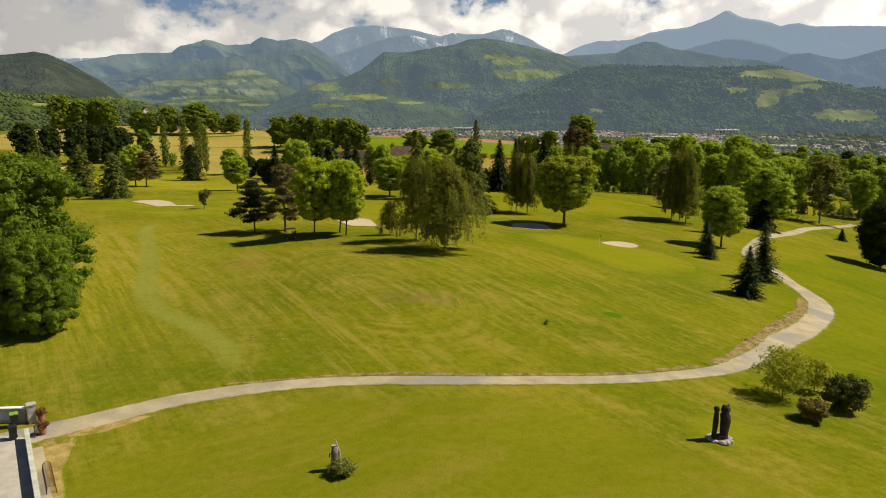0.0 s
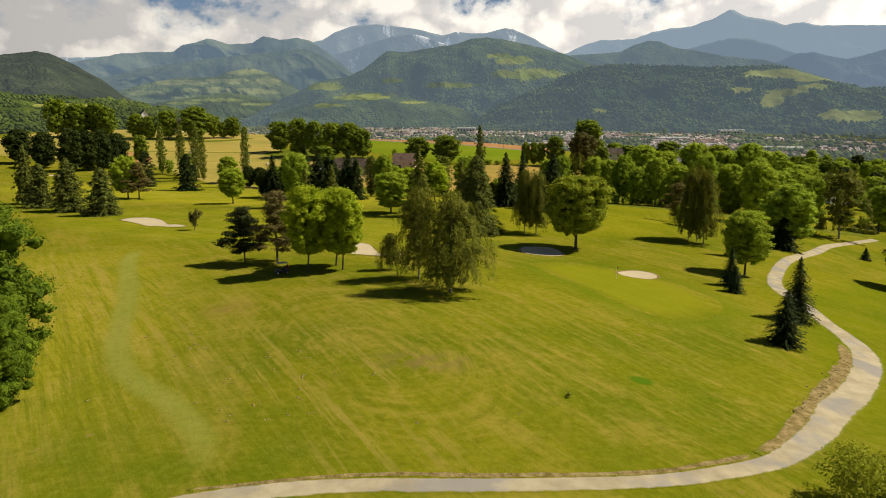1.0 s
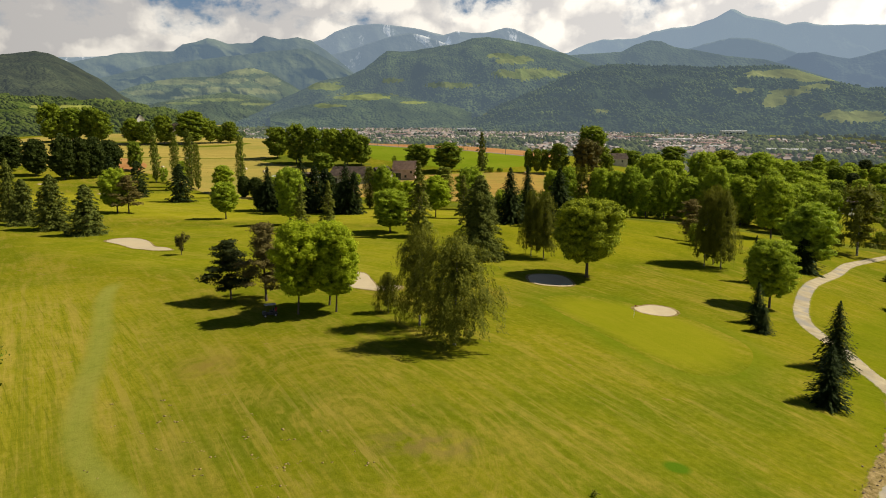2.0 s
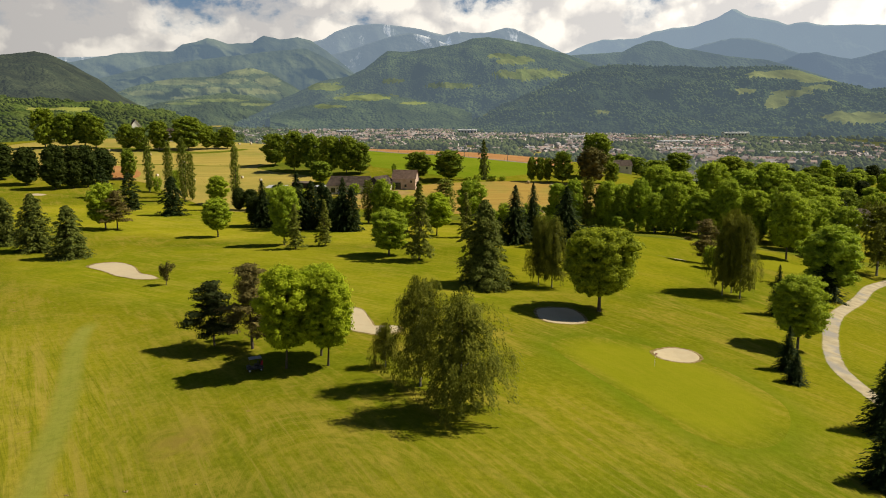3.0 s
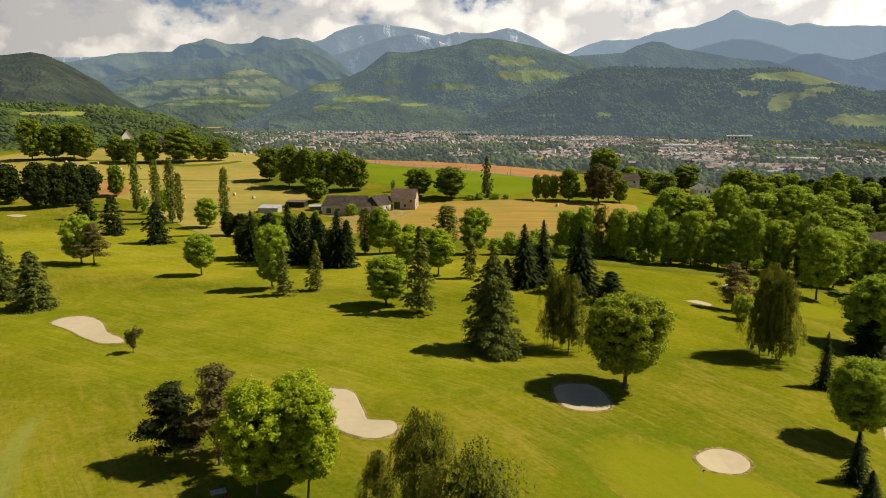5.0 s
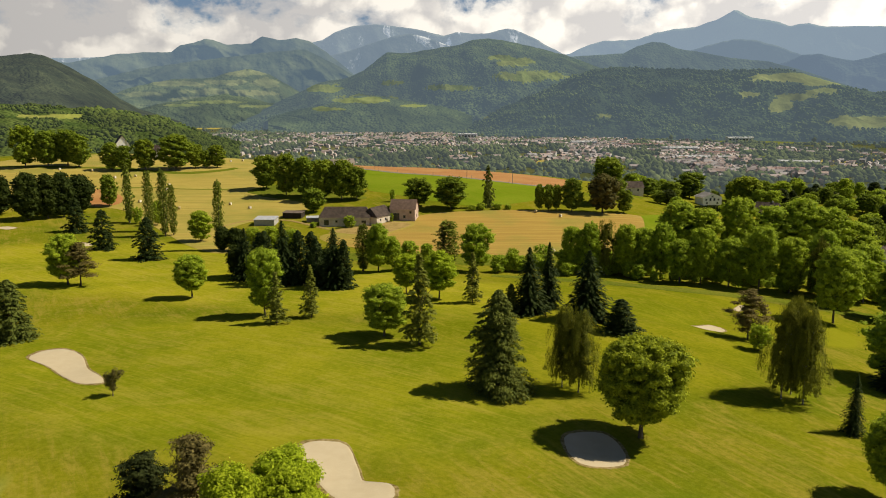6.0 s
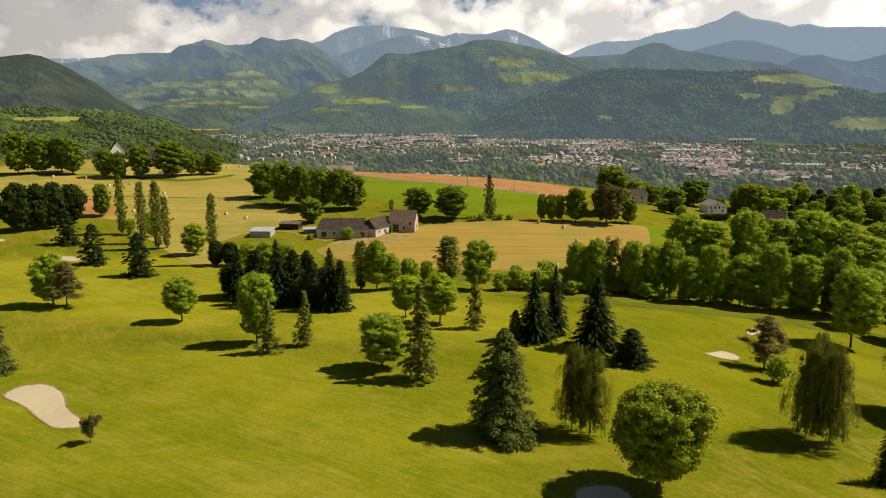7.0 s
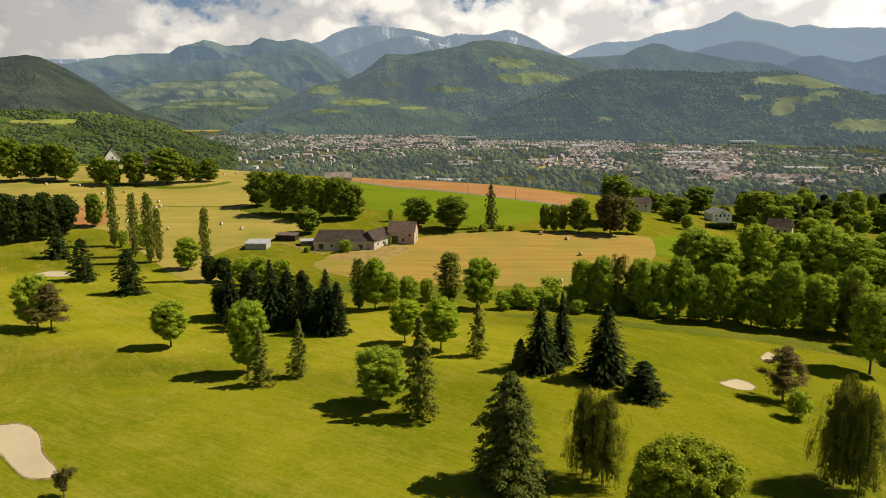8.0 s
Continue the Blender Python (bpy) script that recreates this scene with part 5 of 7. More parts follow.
STANDS = [
    ("pine", "", [(-37.3, 143.2, 10.6, 7.2)]),
    ("brownpine", "", [(-30.7, 140.7, 13.7, 8), (-117, 288.3, 14.5, 9.2), (73.8, 242.7, 13.7, 8.8)]),
    ("maple", "lime-green maples", [(-23.2, 130, 14.7, 9), (-19.4, 135.8, 13.9, 9.4), (-17.5, 130.5, 13.9, 8.4), (-14, 274.4, 12.4, 10.1), (-4.3, 266.6, 14.2, 12.3)]),
    ("birch", "weeping birches", [(-4.5, 121.2, 14.2, 8.7), (0.3, 112.8, 14.5, 12.3), (-9.5, 129.3, 6.1, 4.7), (20.1, 199.6, 16.3, 7.2), (22.9, 197.3, 16.5, 8.3), (56.2, 329.4, 20.9, 10.5), (124.8, 308.3, 22, 10), (63.2, 200.6, 19.4, 8), (66.5, 203.6, 20.1, 8.2), (66.7, 198.9, 19.7, 8.7), (140.2, 269.6, 25.3, 22.1)]),
    ("round", "", [(29.8, 178.3, 17.4, 16.7), (218.1, 602, 21.8, 26.6)]),
    ("fir", "dark firs on the course", [(46.2, 108, 7.7, 4.8), (55.2, 123.6, 10.3, 5), (52.1, 140.7, 4.9, 3.3), (70.1, 187.4, 11.2, 3.8), (94.9, 215.7, 9.6, 8.8), (19.3, 250.7, 17.3, 8.9), (25.3, 257, 17.8, 6.7), (33.7, 245.5, 17.8, 11), (-69.5, 304, 17.2, 8.4), (-54.4, 293.3, 20.5, 10), (-37.2, 286.9, 18.6, 9.4), (124.9, 225.8, 3.9, 2.7)]),
    ("fir", "dark firs on the course", [(53.7, 147, 7.5, 3.6)]),
    ("darkpine", "dark conifers on the course", [(39.8, 235.2, 8.6, 11.5), (-61.1, 297.3, 17.6, 10.5), (-49.6, 294.7, 17.9, 10), (-43.3, 290.8, 15.4, 9), (-33.9, 285.4, 15.8, 9), (-177.2, 406.9, 16.5, 13.5), (-143.8, 361.8, 17, 13.5), (-116.5, 339.9, 17, 13), (-65, 307, 16, 12), (-46.5, 300, 17, 12)]),
    ("leafy", "broadleaf trees on the course", [(62.5, 161.7, 14.1, 11.5), (-16.7, 228.3, 12.7, 12.2), (-121.8, 289.7, 16.7, 12.8), (-77.1, 273.8, 13.2, 11), (-49.4, 248.4, 18.4, 10.4), (-26.5, 320.5, 18, 10.5), (-21.7, 321.7, 13.2, 7.6), (-15.8, 325.3, 11.2, 7.7), (8.4, 325.4, 18.2, 13.4), (-9.5, 328.8, 10, 5.8), (44.6, 332, 18.1, 9.9), (50.3, 329.2, 19.9, 9.8), (63.2, 327.8, 20, 10.9), (70.1, 328.1, 19.2, 10.9), (-111.8, 386.2, 14.5, 12.4), (-147.4, 428.6, 12.9, 6.5), (-81, 358.8, 11.1, 8.7), (-74.1, 359.2, 11.8, 9.6), (-65.3, 356.8, 11, 8.6)]),
    ("cedar", "cedars on the course", [(7.4, 196.6, 20, 14.6), (14.6, 250.3, 8, 6.2), (20.9, 470.1, 24.1, 9.6), (-131.8, 247.4, 14.5, 11.5), (-117.4, 237, 16.8, 13), (-101.6, 225.4, 14.5, 13), (-141.7, 256.8, 20.4, 9.4)]),
    ("sparse", "", [(5, 261.4, 14.7, 7.4), (-8.3, 222.3, 21.3, 10.8), (-44.4, 240.1, 13.4, 7.8), (-36.9, 246.1, 14.1, 7.3)]),
    ("poplar", "row of poplars", [(-32.2, 322.9, 17.1, 5.6), (-1.7, 340.1, 17.4, 8.9), (-164.4, 435.2, 29.8, 4.7), (-144.7, 412.3, 29, 4.7), (-132.5, 399.3, 30.7, 5.2), (-129.6, 401.9, 23.7, 4), (-96.7, 365, 29.1, 4.4)]),
    ("bush", "", [(16.6, 326.8, 7.1, 7.7), (22.3, 329.9, 9.6, 6.6), (26.5, 328.7, 5.6, 6.6), (-159.3, 433, 9.1, 6.6), (-33.2, 486, 7.5, 4.4), (71.7, 230.9, 6.8, 6.2), (-50, 421.5, 6.5, 7.5), (12, 462, 3.4, 6), (17, 464, 4.2, 6.5), (26, 465, 3.6, 6), (32, 466, 3.0, 5), (-68, 423, 3, 4), (-30, 434, 5, 2.6)]),
    ("leafy", "trees of the wood edge", [(76.1, 326.7, 21.3, 9.7), (80.5, 318.6, 16.5, 11.5), (88.1, 318.9, 21, 10.5), (97.5, 317.2, 18, 13), (106.6, 313.6, 23.5, 12.5), (117.5, 314, 20.5, 13.5), (129.5, 315.3, 24, 13), (142, 311.1, 21, 14), (97.4, 375.1, 24.4, 18.4), (107, 373.1, 21.5, 20.6), (123.7, 377.5, 25.8, 18.5), (140.3, 380.8, 22.6, 21.1), (151.6, 379.6, 27.1, 21), (163.1, 379.3, 24.3, 21), (175.3, 379.8, 19, 21.1), (98.8, 220.2, 19, 17.2), (112.6, 275, 23.3, 15), (130.6, 299.2, 20.4, 14), (138.1, 287.8, 20.1, 13.5), (172, 299.5, 19.3, 14), (188.3, 311.1, 22.9, 17)]),
    ("dark", "dark trees at the edge", [(-215.2, 433.7, 25.3, 17.6), (-208.6, 440, 24.1, 14), (-203.4, 446, 24.4, 14.2), (-200, 458.3, 21.4, 16.4), (-95, 363, 10.8, 7.5), (-89.3, 363.4, 10.1, 8), (111.8, 183, 18.1, 14.5), (-262, 462, 21.5, 19), (-238, 446, 22, 17), (-57, 305, 11.5, 12), (-40.5, 298, 11.5, 11), (-73, 309, 11.5, 11)]),
    ("elm", "trees of the field copse", [(-193.1, 476.4, 18.4, 10.4), (-117, 530.8, 22.8, 18.7), (-99.7, 508.9, 25.4, 17.2), (-87.7, 505.1, 24.8, 16.4), (-74.3, 495.3, 25.6, 17.9), (-63.9, 494.3, 23.6, 16), (-54.8, 493.4, 20.4, 14), (-74.9, 461.5, 14.2, 15.3)]),
    ("elm", "trees along the hay field", [(-307.9, 597.4, 30.6, 21.4), (-293.4, 601.5, 27.7, 20), (-281.5, 606.4, 26.3, 21), (-269, 597.5, 24.5, 19), (-241, 588, 21, 15), (-230, 583.9, 18.4, 13.9), (-217.6, 590.2, 23.3, 17.2), (-198.7, 598.2, 25.2, 27.8), (-186.9, 605.7, 18.4, 14.5), (-180.2, 609.7, 14.1, 10.6), (-173.5, 614.1, 17.1, 14.7)]),
    ("elm", "trees by the far fields", [(-17.7, 472.3, 16.4, 18.2), (0.4, 466, 19.1, 20.9), (49, 465.4, 14.6, 6.4), (54, 464, 15.6, 6.6), (58.5, 466, 14.2, 6.2), (67, 465.2, 19, 13.7), (92.2, 492.3, 30.1, 23.5), (96.5, 468.6, 13, 10.8), (179.5, 610, 20.5, 24.5), (156, 581.1, 14.3, 17), (140.1, 580, 13.1, 16.9), (137.8, 615.7, 13.2, 16.5), (136.9, 537.5, 8.5, 14.1)]),
    ("copper", "", [(83.4, 463.6, 22.6, 19.6)]),
    ("redbush", "", [(-62.1, 188.9, 5.4, 4.5)]),
    ("oak", "", [(-52.5, 82.5, 20, 21), (-45, 78.5, 11.5, 10)]),
]
SEED = 0
for kind, group, rows in STANDS:
    for x, y, h, w in rows:
        SEED += 1
        plant(kind, x, y, h, w, SEED, group)

# ---------------------------------------------------------------- far woods and the town in the valley
def canopy(name, places, mat, label, seed, tall=1.25):
    """Many small far tree crowns as one mesh: places are rows of x, y, z, radius."""
    rng = np.random.RandomState(seed)
    p = np.array(places)
    k, nv = len(p), len(ICO_V)
    v = ICO_V[None] * rng.uniform(0.66, 1.2, (k, nv, 1)) * rng.uniform(0.8, 1.25, (k, 1, 3))
    v = v * (p[:, 3][:, None, None] * np.array([1, 1, tall])[None, None])
    v = v + p[:, None, :3] + np.array([0, 0, 0.55])[None, None] * (p[:, 3] * tall)[:, None, None]
    f = ICO_F[None] + (np.arange(k) * nv)[:, None, None]
    ob = part(name, mesh_of(name, v.reshape(-1, 3), f.reshape(-1, 3), mat, True))
    return tagged(ob, label, "woodland", kind="stuff")


def wood_on(ridge_name, count, rng, lo, hi, radius):
    grid, pastures = RIDGES[ridge_name]
    out = []
    while len(out) < count:
        i, j = rng.randint(int(lo * (grid.shape[0] - 1)), int(hi * (grid.shape[0] - 1))), rng.randint(0, grid.shape[1] - 1)
        a, b = rng.uniform(0, 1, 2)
        q = grid[i, j] * (1 - a) * (1 - b) + grid[i, j + 1] * a * (1 - b) + grid[i + 1, j] * (1 - a) * b + grid[i + 1, j + 1] * a * b
        az, el = bearing(q)
        if in_pasture(az, el, pastures, -0.1):
            continue
        clump = noise.noise(Vector((q[0] / 60, q[1] / 60, q[2] / 60)))
        if clump < -0.3:
            continue
        out.append((*q, rng.uniform(*radius) * (0.85 + 0.9 * clump)))
    return out


rng = np.random.RandomState(4)
# Leaf colours of the distant trees, with a share of painted haze glow.
HAZY_SLOPE_WOOD = hazy_backdrop("hazy_slope_leaves", (0.028, 0.046, 0.009), (0.10, 0.128, 0.024), 0.12, (0.12, 0.16, 0.13), 3.0, None, 0.1)
HAZY_VALLEY_WOOD = hazy_backdrop("hazy_valley_wood", (0.04, 0.055, 0.018), (0.125, 0.148, 0.046), 0.28, (0.15, 0.185, 0.19), 3.0, None, 0.1)
HAZY_HILL_WOOD = hazy_backdrop("hazy_hill_wood", (0.024, 0.040, 0.012), (0.110, 0.14, 0.038), 0.38, (0.15, 0.20, 0.235), 1.5, None, 0.2)
HAZY_FAR_WOOD = hazy_backdrop("hazy_far_wood", (0.03, 0.048, 0.016), (0.09, 0.118, 0.036), 0.46, (0.145, 0.195, 0.235), 1.5, None, 0.2)
canopy("hillside_wood", wood_on("backdrop_right_hill", 6600, rng, 0.02, 0.98, (3.0, 7.0)), HAZY_HILL_WOOD, "dense dark green wood on the hillside", 5, 1.0)
canopy("hillside_wood", wood_on("backdrop_central_hill", 2200, rng, 0.02, 0.5, (4, 7)), HAZY_FAR_WOOD, "green wood on the far hillside", 6, 1.0)
canopy("slope_wood", wood_on("backdrop_left_slope", 7600, rng, 0.03, 0.97, (2.0, 4.8)), HAZY_SLOPE_WOOD, "mixed green wood on the near slope", 7, 0.95)

# districts of the town: centre, half axes, houses
DISTRICTS = [((-430, 2150), (190, 480), 300), ((-120, 2350), (260, 560), 900), ((260, 2000), (240, 400), 800), ((440, 1620), (170, 300), 420), ((430, 1190), (130, 170), 260), ((-620, 2350), (150, 420), 120), ((215, 1350), (95, 160), 90), ((640, 1750), (140, 260), 150), ((740, 1480), (120, 240), 110), ((610, 1150), (90, 170), 70), ((-270, 1550), (190, 330), 70), ((-40, 1420), (150, 240), 80), ((-520, 1800), (150, 300), 90)]


def gable_arrays(x, y, z, sx, sy, sz, roof, turn):
    c, s = math.cos(turn), math.sin(turn)
    pts = [(-sx, -sy, 0), (sx, -sy, 0), (sx, sy, 0), (-sx, sy, 0), (-sx, -sy, sz), (sx, -sy, sz), (sx, sy, sz), (-sx, sy, sz), (-sx, 0, sz + roof), (sx, 0, sz + roof)]
    v = [(x + c * a - s * b, y + s * a + c * b, z + h) for a, b, h in pts]
    walls = [(0, 1, 5, 4), (1, 2, 6, 9, 5), (2, 3, 7, 6), (3, 0, 4, 8, 7)]
    roofs = [(4, 5, 9, 8), (6, 7, 8, 9)]
    return v, walls, roofs


def island_colours(name, cols, rough=0.85):
    def build(n):
        g = n.add("NewGeometry").outputs["Random Per Island"]
        return n.ramp(g, *[(i / (len(cols) - 1), c) for i, c in enumerate(cols)])
    return material(name, build, rough, 0.2)


TOWN_WALL = island_colours("town_walls", [(0.38, 0.35, 0.32), (0.54, 0.52, 0.49), (0.37, 0.31, 0.28), (0.64, 0.63, 0.61), (0.46, 0.40, 0.36)])
TOWN_ROOF = island_colours("town_roofs", [(0.19, 0.19, 0.205), (0.30, 0.225, 0.20), (0.26, 0.26, 0.275), (0.36, 0.27, 0.235), (0.36, 0.35, 0.36)])
wv, wf, rv, rf, town_trees = [], [], [], [], []
for (cx, cy), (ax, ay), count in DISTRICTS:
    turn0 = rng.uniform(0, 1.5)
    for number in range(int((2.0 if count > 200 and cx > -200 else 1.1) * count)):
        a, r = rng.uniform(0, 2 * math.pi), math.sqrt(rng.uniform(0, 1)) * (1 + 0.25 * rng.normal())
        x, y = cx + ax * r * math.cos(a), cy + ay * r * math.sin(a)
        if y < 900 or noise.noise(Vector((x / 60, y / 110, 5.5))) > 0.18:
            continue
        big = rng.uniform() < 0.12
        sx, sy, sz = rng.uniform(3.2, 5.4) * (2.2 if big else 1), rng.uniform(2.7, 3.9) * (1.4 if big else 1), rng.uniform(3.0, 6)
        v, w, ro = gable_arrays(x, y, -42.3, sx, sy, sz, rng.uniform(1.6, 3), turn0 + rng.choice([0, math.pi / 2]) + rng.normal(0, 0.15))
        o = len(wv)
        wv += v
        wf += [tuple(i + o for i in f) for f in w]
        o = len(rv)
        top = [(p[0], p[1], p[2] + 0.05) for p in (v[4], v[5], v[6], v[7], v[8], v[9])]
        rv += top
        rf += [(o, o + 1, o + 5, o + 4), (o + 2, o + 3, o + 4, o + 5)]
        for _t in range(rng.randint(0, 4)):
            town_trees.append((x + rng.normal(0, 20), y + rng.normal(0, 22), -42, min(5.5, rng.lognormal(1.0, 0.3))))
for (cx, cy), (ax, ay), count in DISTRICTS:
    for number in range(min(1300, int(ax * ay / (34 if count > 200 else 8 if cx < 0 else 30)))):
        x, y = cx + ax * rng.uniform(-1.15, 1.15), cy + ay * rng.uniform(-1.15, 1.15)
        if y > 900 and noise.noise(Vector((x / 60, y / 110, 5.5))) > (0.08 if count > 200 or cx > 0 else -0.2) + 0.14 * rng.uniform() and len(town_trees) < 15000:
            town_trees.append((x, y, -42.5, min(6.5, rng.lognormal(1.3, 0.3))))
tagged(part("town_houses", mesh_of("town_houses", wv, wf, TOWN_WALL)), "pale walls of the many town houses in the valley", "town", kind="stuff")
tagged(part("town_roofs", mesh_of("town_roofs", rv, rf, TOWN_ROOF)), "grey slate and brown tile roofs of the town", "town", kind="stuff")
canopy("town_trees", town_trees, HAZY_VALLEY_WOOD, "green trees between the town houses", 8)

VALLEY_MEADOW = grass("valley_meadow", (0.095, 0.118, 0.028), (0.13, 0.15, 0.035), (0.18, 0.165, 0.05), 0.4, 0.4)
VALLEY_FIELDS = [
    ([(-1152, 3074), (-1256, 3600), (-1040, 3580), (-917, 3090)], HAY, "pale mown field on the valley floor"),
    ([(664, 1893), (777, 2159), (972, 2104), (847, 1900)], VALLEY_MEADOW, "green field on the valley floor"),
    ([(495, 1377), (538, 1461), (685, 1481), (646, 1381)], VALLEY_MEADOW, "green field beside the town"),
    ([(604, 1261), (691, 1452), (835, 1502), (760, 1359)], HAY, "yellow field beside the town"),
    ([(523, 1003), (631, 1180), (700, 1211), (573, 1004)], VALLEY_MEADOW, "green field between hedges"),
    ([(79, 1246), (85, 1326), (200, 1330), (190, 1271)], HAY, "yellow field in front of the town"),
]
for loop, mat, text in VALLEY_FIELDS:
    patch("valley_field", loop, mat, text, "field", 0.9, 8, 48, sharp=True)


def open_place(x, y):
    for loop, _, _ in VALLEY_FIELDS:
        q = np.array(loop)
        c = q.mean(0)
        if abs(x - c[0]) < 0.42 * np.ptp(q[:, 0]) and abs(y - c[1]) < 0.42 * np.ptp(q[:, 1]):
            return True
    for (cx, cy), (ax, ay), _ in DISTRICTS:
        if ((x - cx) / ax) ** 2 + ((y - cy) / ay) ** 2 < 1.0:
            return True
    return False


valley_trees = []
while len(valley_trees) < 9500:
    y = 830 + 2500 * rng.uniform() ** 1.35
    x = rng.uniform(-0.62, 0.68) * y
    if open_place(x, y) or noise.noise(Vector((x / 110, y / 160, 3.3))) < (-0.28 if y < 1500 else -0.25):
        continue
    way = rng.uniform(-0.5, 0.5) + (1.57 if rng.uniform() < 0.25 else 0)
    big = rng.uniform(0.8, 1.35)
    for k in range(rng.randint(3, 14)):
        px, py = x + k * 5.2 * math.cos(way) + rng.normal(0, 3), y + k * 5.2 * math.sin(way) + rng.normal(0, 4)
        valley_trees.append((px, py, zat(px, py) - 0.5, min(7.0, big * rng.lognormal(1.15, 0.35))))
canopy("valley_trees", valley_trees, HAZY_VALLEY_WOOD, "hedges and groves of green trees on the valley floor", 9)

HOMES = [(184, 583), (219, 566), (127, 575), (205, 400)]
# trees on the slope that falls to the valley
rr = np.random.RandomState(23)
planted = 0
while planted < 215:
    y = rr.uniform(330, 860)
    x = rr.uniform(0.30, 0.62) * y + 40
    if any(0 < hy - y < 120 and abs(x - hx * (y - 80) / (hy - 80)) < 19 for hx, hy in HOMES):
        continue
    if x < 205 or math.hypot(x - 200, y - 500) < 24 or math.hypot(x - 205, y - 398) < 22 or noise.noise(Vector((x / 60, y / 60, 1.7))) < -0.4:
        continue
    planted += 1
    h = rr.uniform(8, 17)
    plant(("leafy", "elm", "elm", "leafy", "dark")[rr.randint(5)], x, y, h, h * rr.uniform(0.7, 1.0), planted, "trees on the valley slope")

# trees and hedges round the houses on the shelf's edge
planted = 0
while planted < 74:
    x, y = rr.uniform(108, 300), rr.uniform(405, 640)
    if noise.noise(Vector((x / 45, y / 45, 8.1))) < -0.22 or x < 108 + 0.12 * (y - 405) or (x < 135 and y < 475):
        continue
    if any(math.hypot(x - hx, y - hy) < 14 or (0 < hy - y < 110 and abs(x - hx * (y - 80) / (hy - 80)) < 18) for hx, hy in HOMES):
        continue
    planted += 1
    h = rr.uniform(7, 14)
    plant(("leafy", "elm", "elm", "leafy", "dark")[rr.randint(5)], x, y, h, h * rr.uniform(0.75, 1.05), planted, "trees round the houses")

# clipped hedges in front of the white house
rh = np.random.RandomState(77)
for (x0, y0), (x1, y1) in (((158, 534), (178, 536)), ((180, 536), (203, 546))):
    hedge = new("hedge")
    hedge.matrix_basis = pose(x0, y0, zat(x0, y0) - 0.2, 0, 0, math.degrees(math.atan2(y1 - y0, x1 - x0)))
    ln = math.hypot(x1 - x0, y1 - y0)
    k = int(ln * 170)
    p = np.column_stack([rh.uniform(0, ln, k), rh.uniform(-1.1, 1.1, k), rh.uniform(-1.5, 2.8, k) + 0.3 * np.sin(np.arange(k))])
    part("foliage", leaf_mesh("foliage", [cards(p, rh.normal(0, 1, (k, 3)) + np.array([0, 0, 0.5]), np.full(k, 0.4), rh)], LEAF_DARK), hedge)
    tagged(hedge, "tall clipped dark green hedge before a white house", "hedge", group="hedges by the white house")

# bushes under the edge of the wood
for i in range(84):
    f = (i % 46) / 45
    x = 18 + 170 * f + rr.normal(0, 2)
    y = 331 - 26 * f + rr.normal(0, 3) + (4 if i % 2 else 0) + (9 if i >= 46 else 0)
    h = rr.uniform(2.4, 7.5) * (1.3 if i >= 46 else 1)
    plant("bush", x, y, h, h * rr.uniform(0.9, 1.3), i, "bushes under the wood edge", "dense green bush under the edge of the wood")

# ---------------------------------------------------------------- buildings


def roof_mesh(name, sx, sy, z, rise, over, mat, thick=0.25, hip=0.0):
    """A gabled or half-hipped roof over a plan of sx by sy, ridge along x."""
    bm = bmesh.new()
    a, b = sx / 2 + over, sy / 2 + over
    lift = -over * rise / (sy / 2)
    low = [bm.verts.new(p) for p in ((-a, -b, z + lift), (a, -b, z + lift), (a, b, z + lift), (-a, b, z + lift))]
    top = [bm.verts.new((-a + hip, 0, z + rise)), bm.verts.new((a - hip, 0, z + rise))]
    for f in ((low[0], low[1], top[1], top[0]), (low[2], low[3], top[0], top[1]), (low[1], low[2], top[1]), (low[3], low[0], top[0])):
        if hip or len(f) == 4:
            bm.faces.new(f)
    got = bmesh.ops.solidify(bm, geom=bm.faces[:], thickness=thick)
    return from_bm(name, bm, mat)


def wall_mesh(name, sx, sy, sz, rise, mat):
    v, w, _ = gable_arrays(0, 0, -7.0, sx / 2, sy / 2, sz + 7.0, rise, 0)
    return mesh_of(name, v, w, mat)


def opening(parent, x, y, z, w, h, turn=0.0, name="window", frame_mat=None, shut=False):
    """A window or door set into a wall: frame, pane and sill."""
    fr = frame_mat or WOODGREY
    ob = part(name, from_bm(name, box_bm(w + 0.24, 0.14, h + 0.24), fr), parent)
    ob.matrix_basis = pose(x, y, z, 0, 0, turn)
    part("pane", from_bm("pane", box_bm(w, 0.06, h, (0, -0.08, 0.12)), WOODDARK if shut else GLASS), ob)
    return ob


def house(name, x, y, z, turn, sx, sy, sz, rise, wall, roof, label, windows=(), over=0.5, hip=0.0, chimney=None):
    top = new(name)
    top.matrix_basis = pose(x, y, z, 0, 0, turn)
    part("wall", wall_mesh("wall", sx, sy, sz, 0.0 if hip else rise - 0.15, wall), top)
    r = part("roof", roof_mesh("roof", sx, sy, sz, rise, over, roof, hip=hip), top)
    if chimney:
        part("chimney", from_bm("chimney", box_bm(0.9, 0.7, 2.2, (chimney[0], chimney[1], sz + rise - 1.2), 0.05), PLASTER), r)
    for wx, wz, ww, wh, side in windows:
        if side == "front":
            opening(top, wx, -sy / 2 - 0.02, wz, ww, wh, 0, "door" if wz < 0.2 else "window")
        else:
            opening(top, sx / 2 + 0.02, wx, wz, ww, wh, 90, "window")
    return tagged(top, label, "house" if "house" in name else "barn")


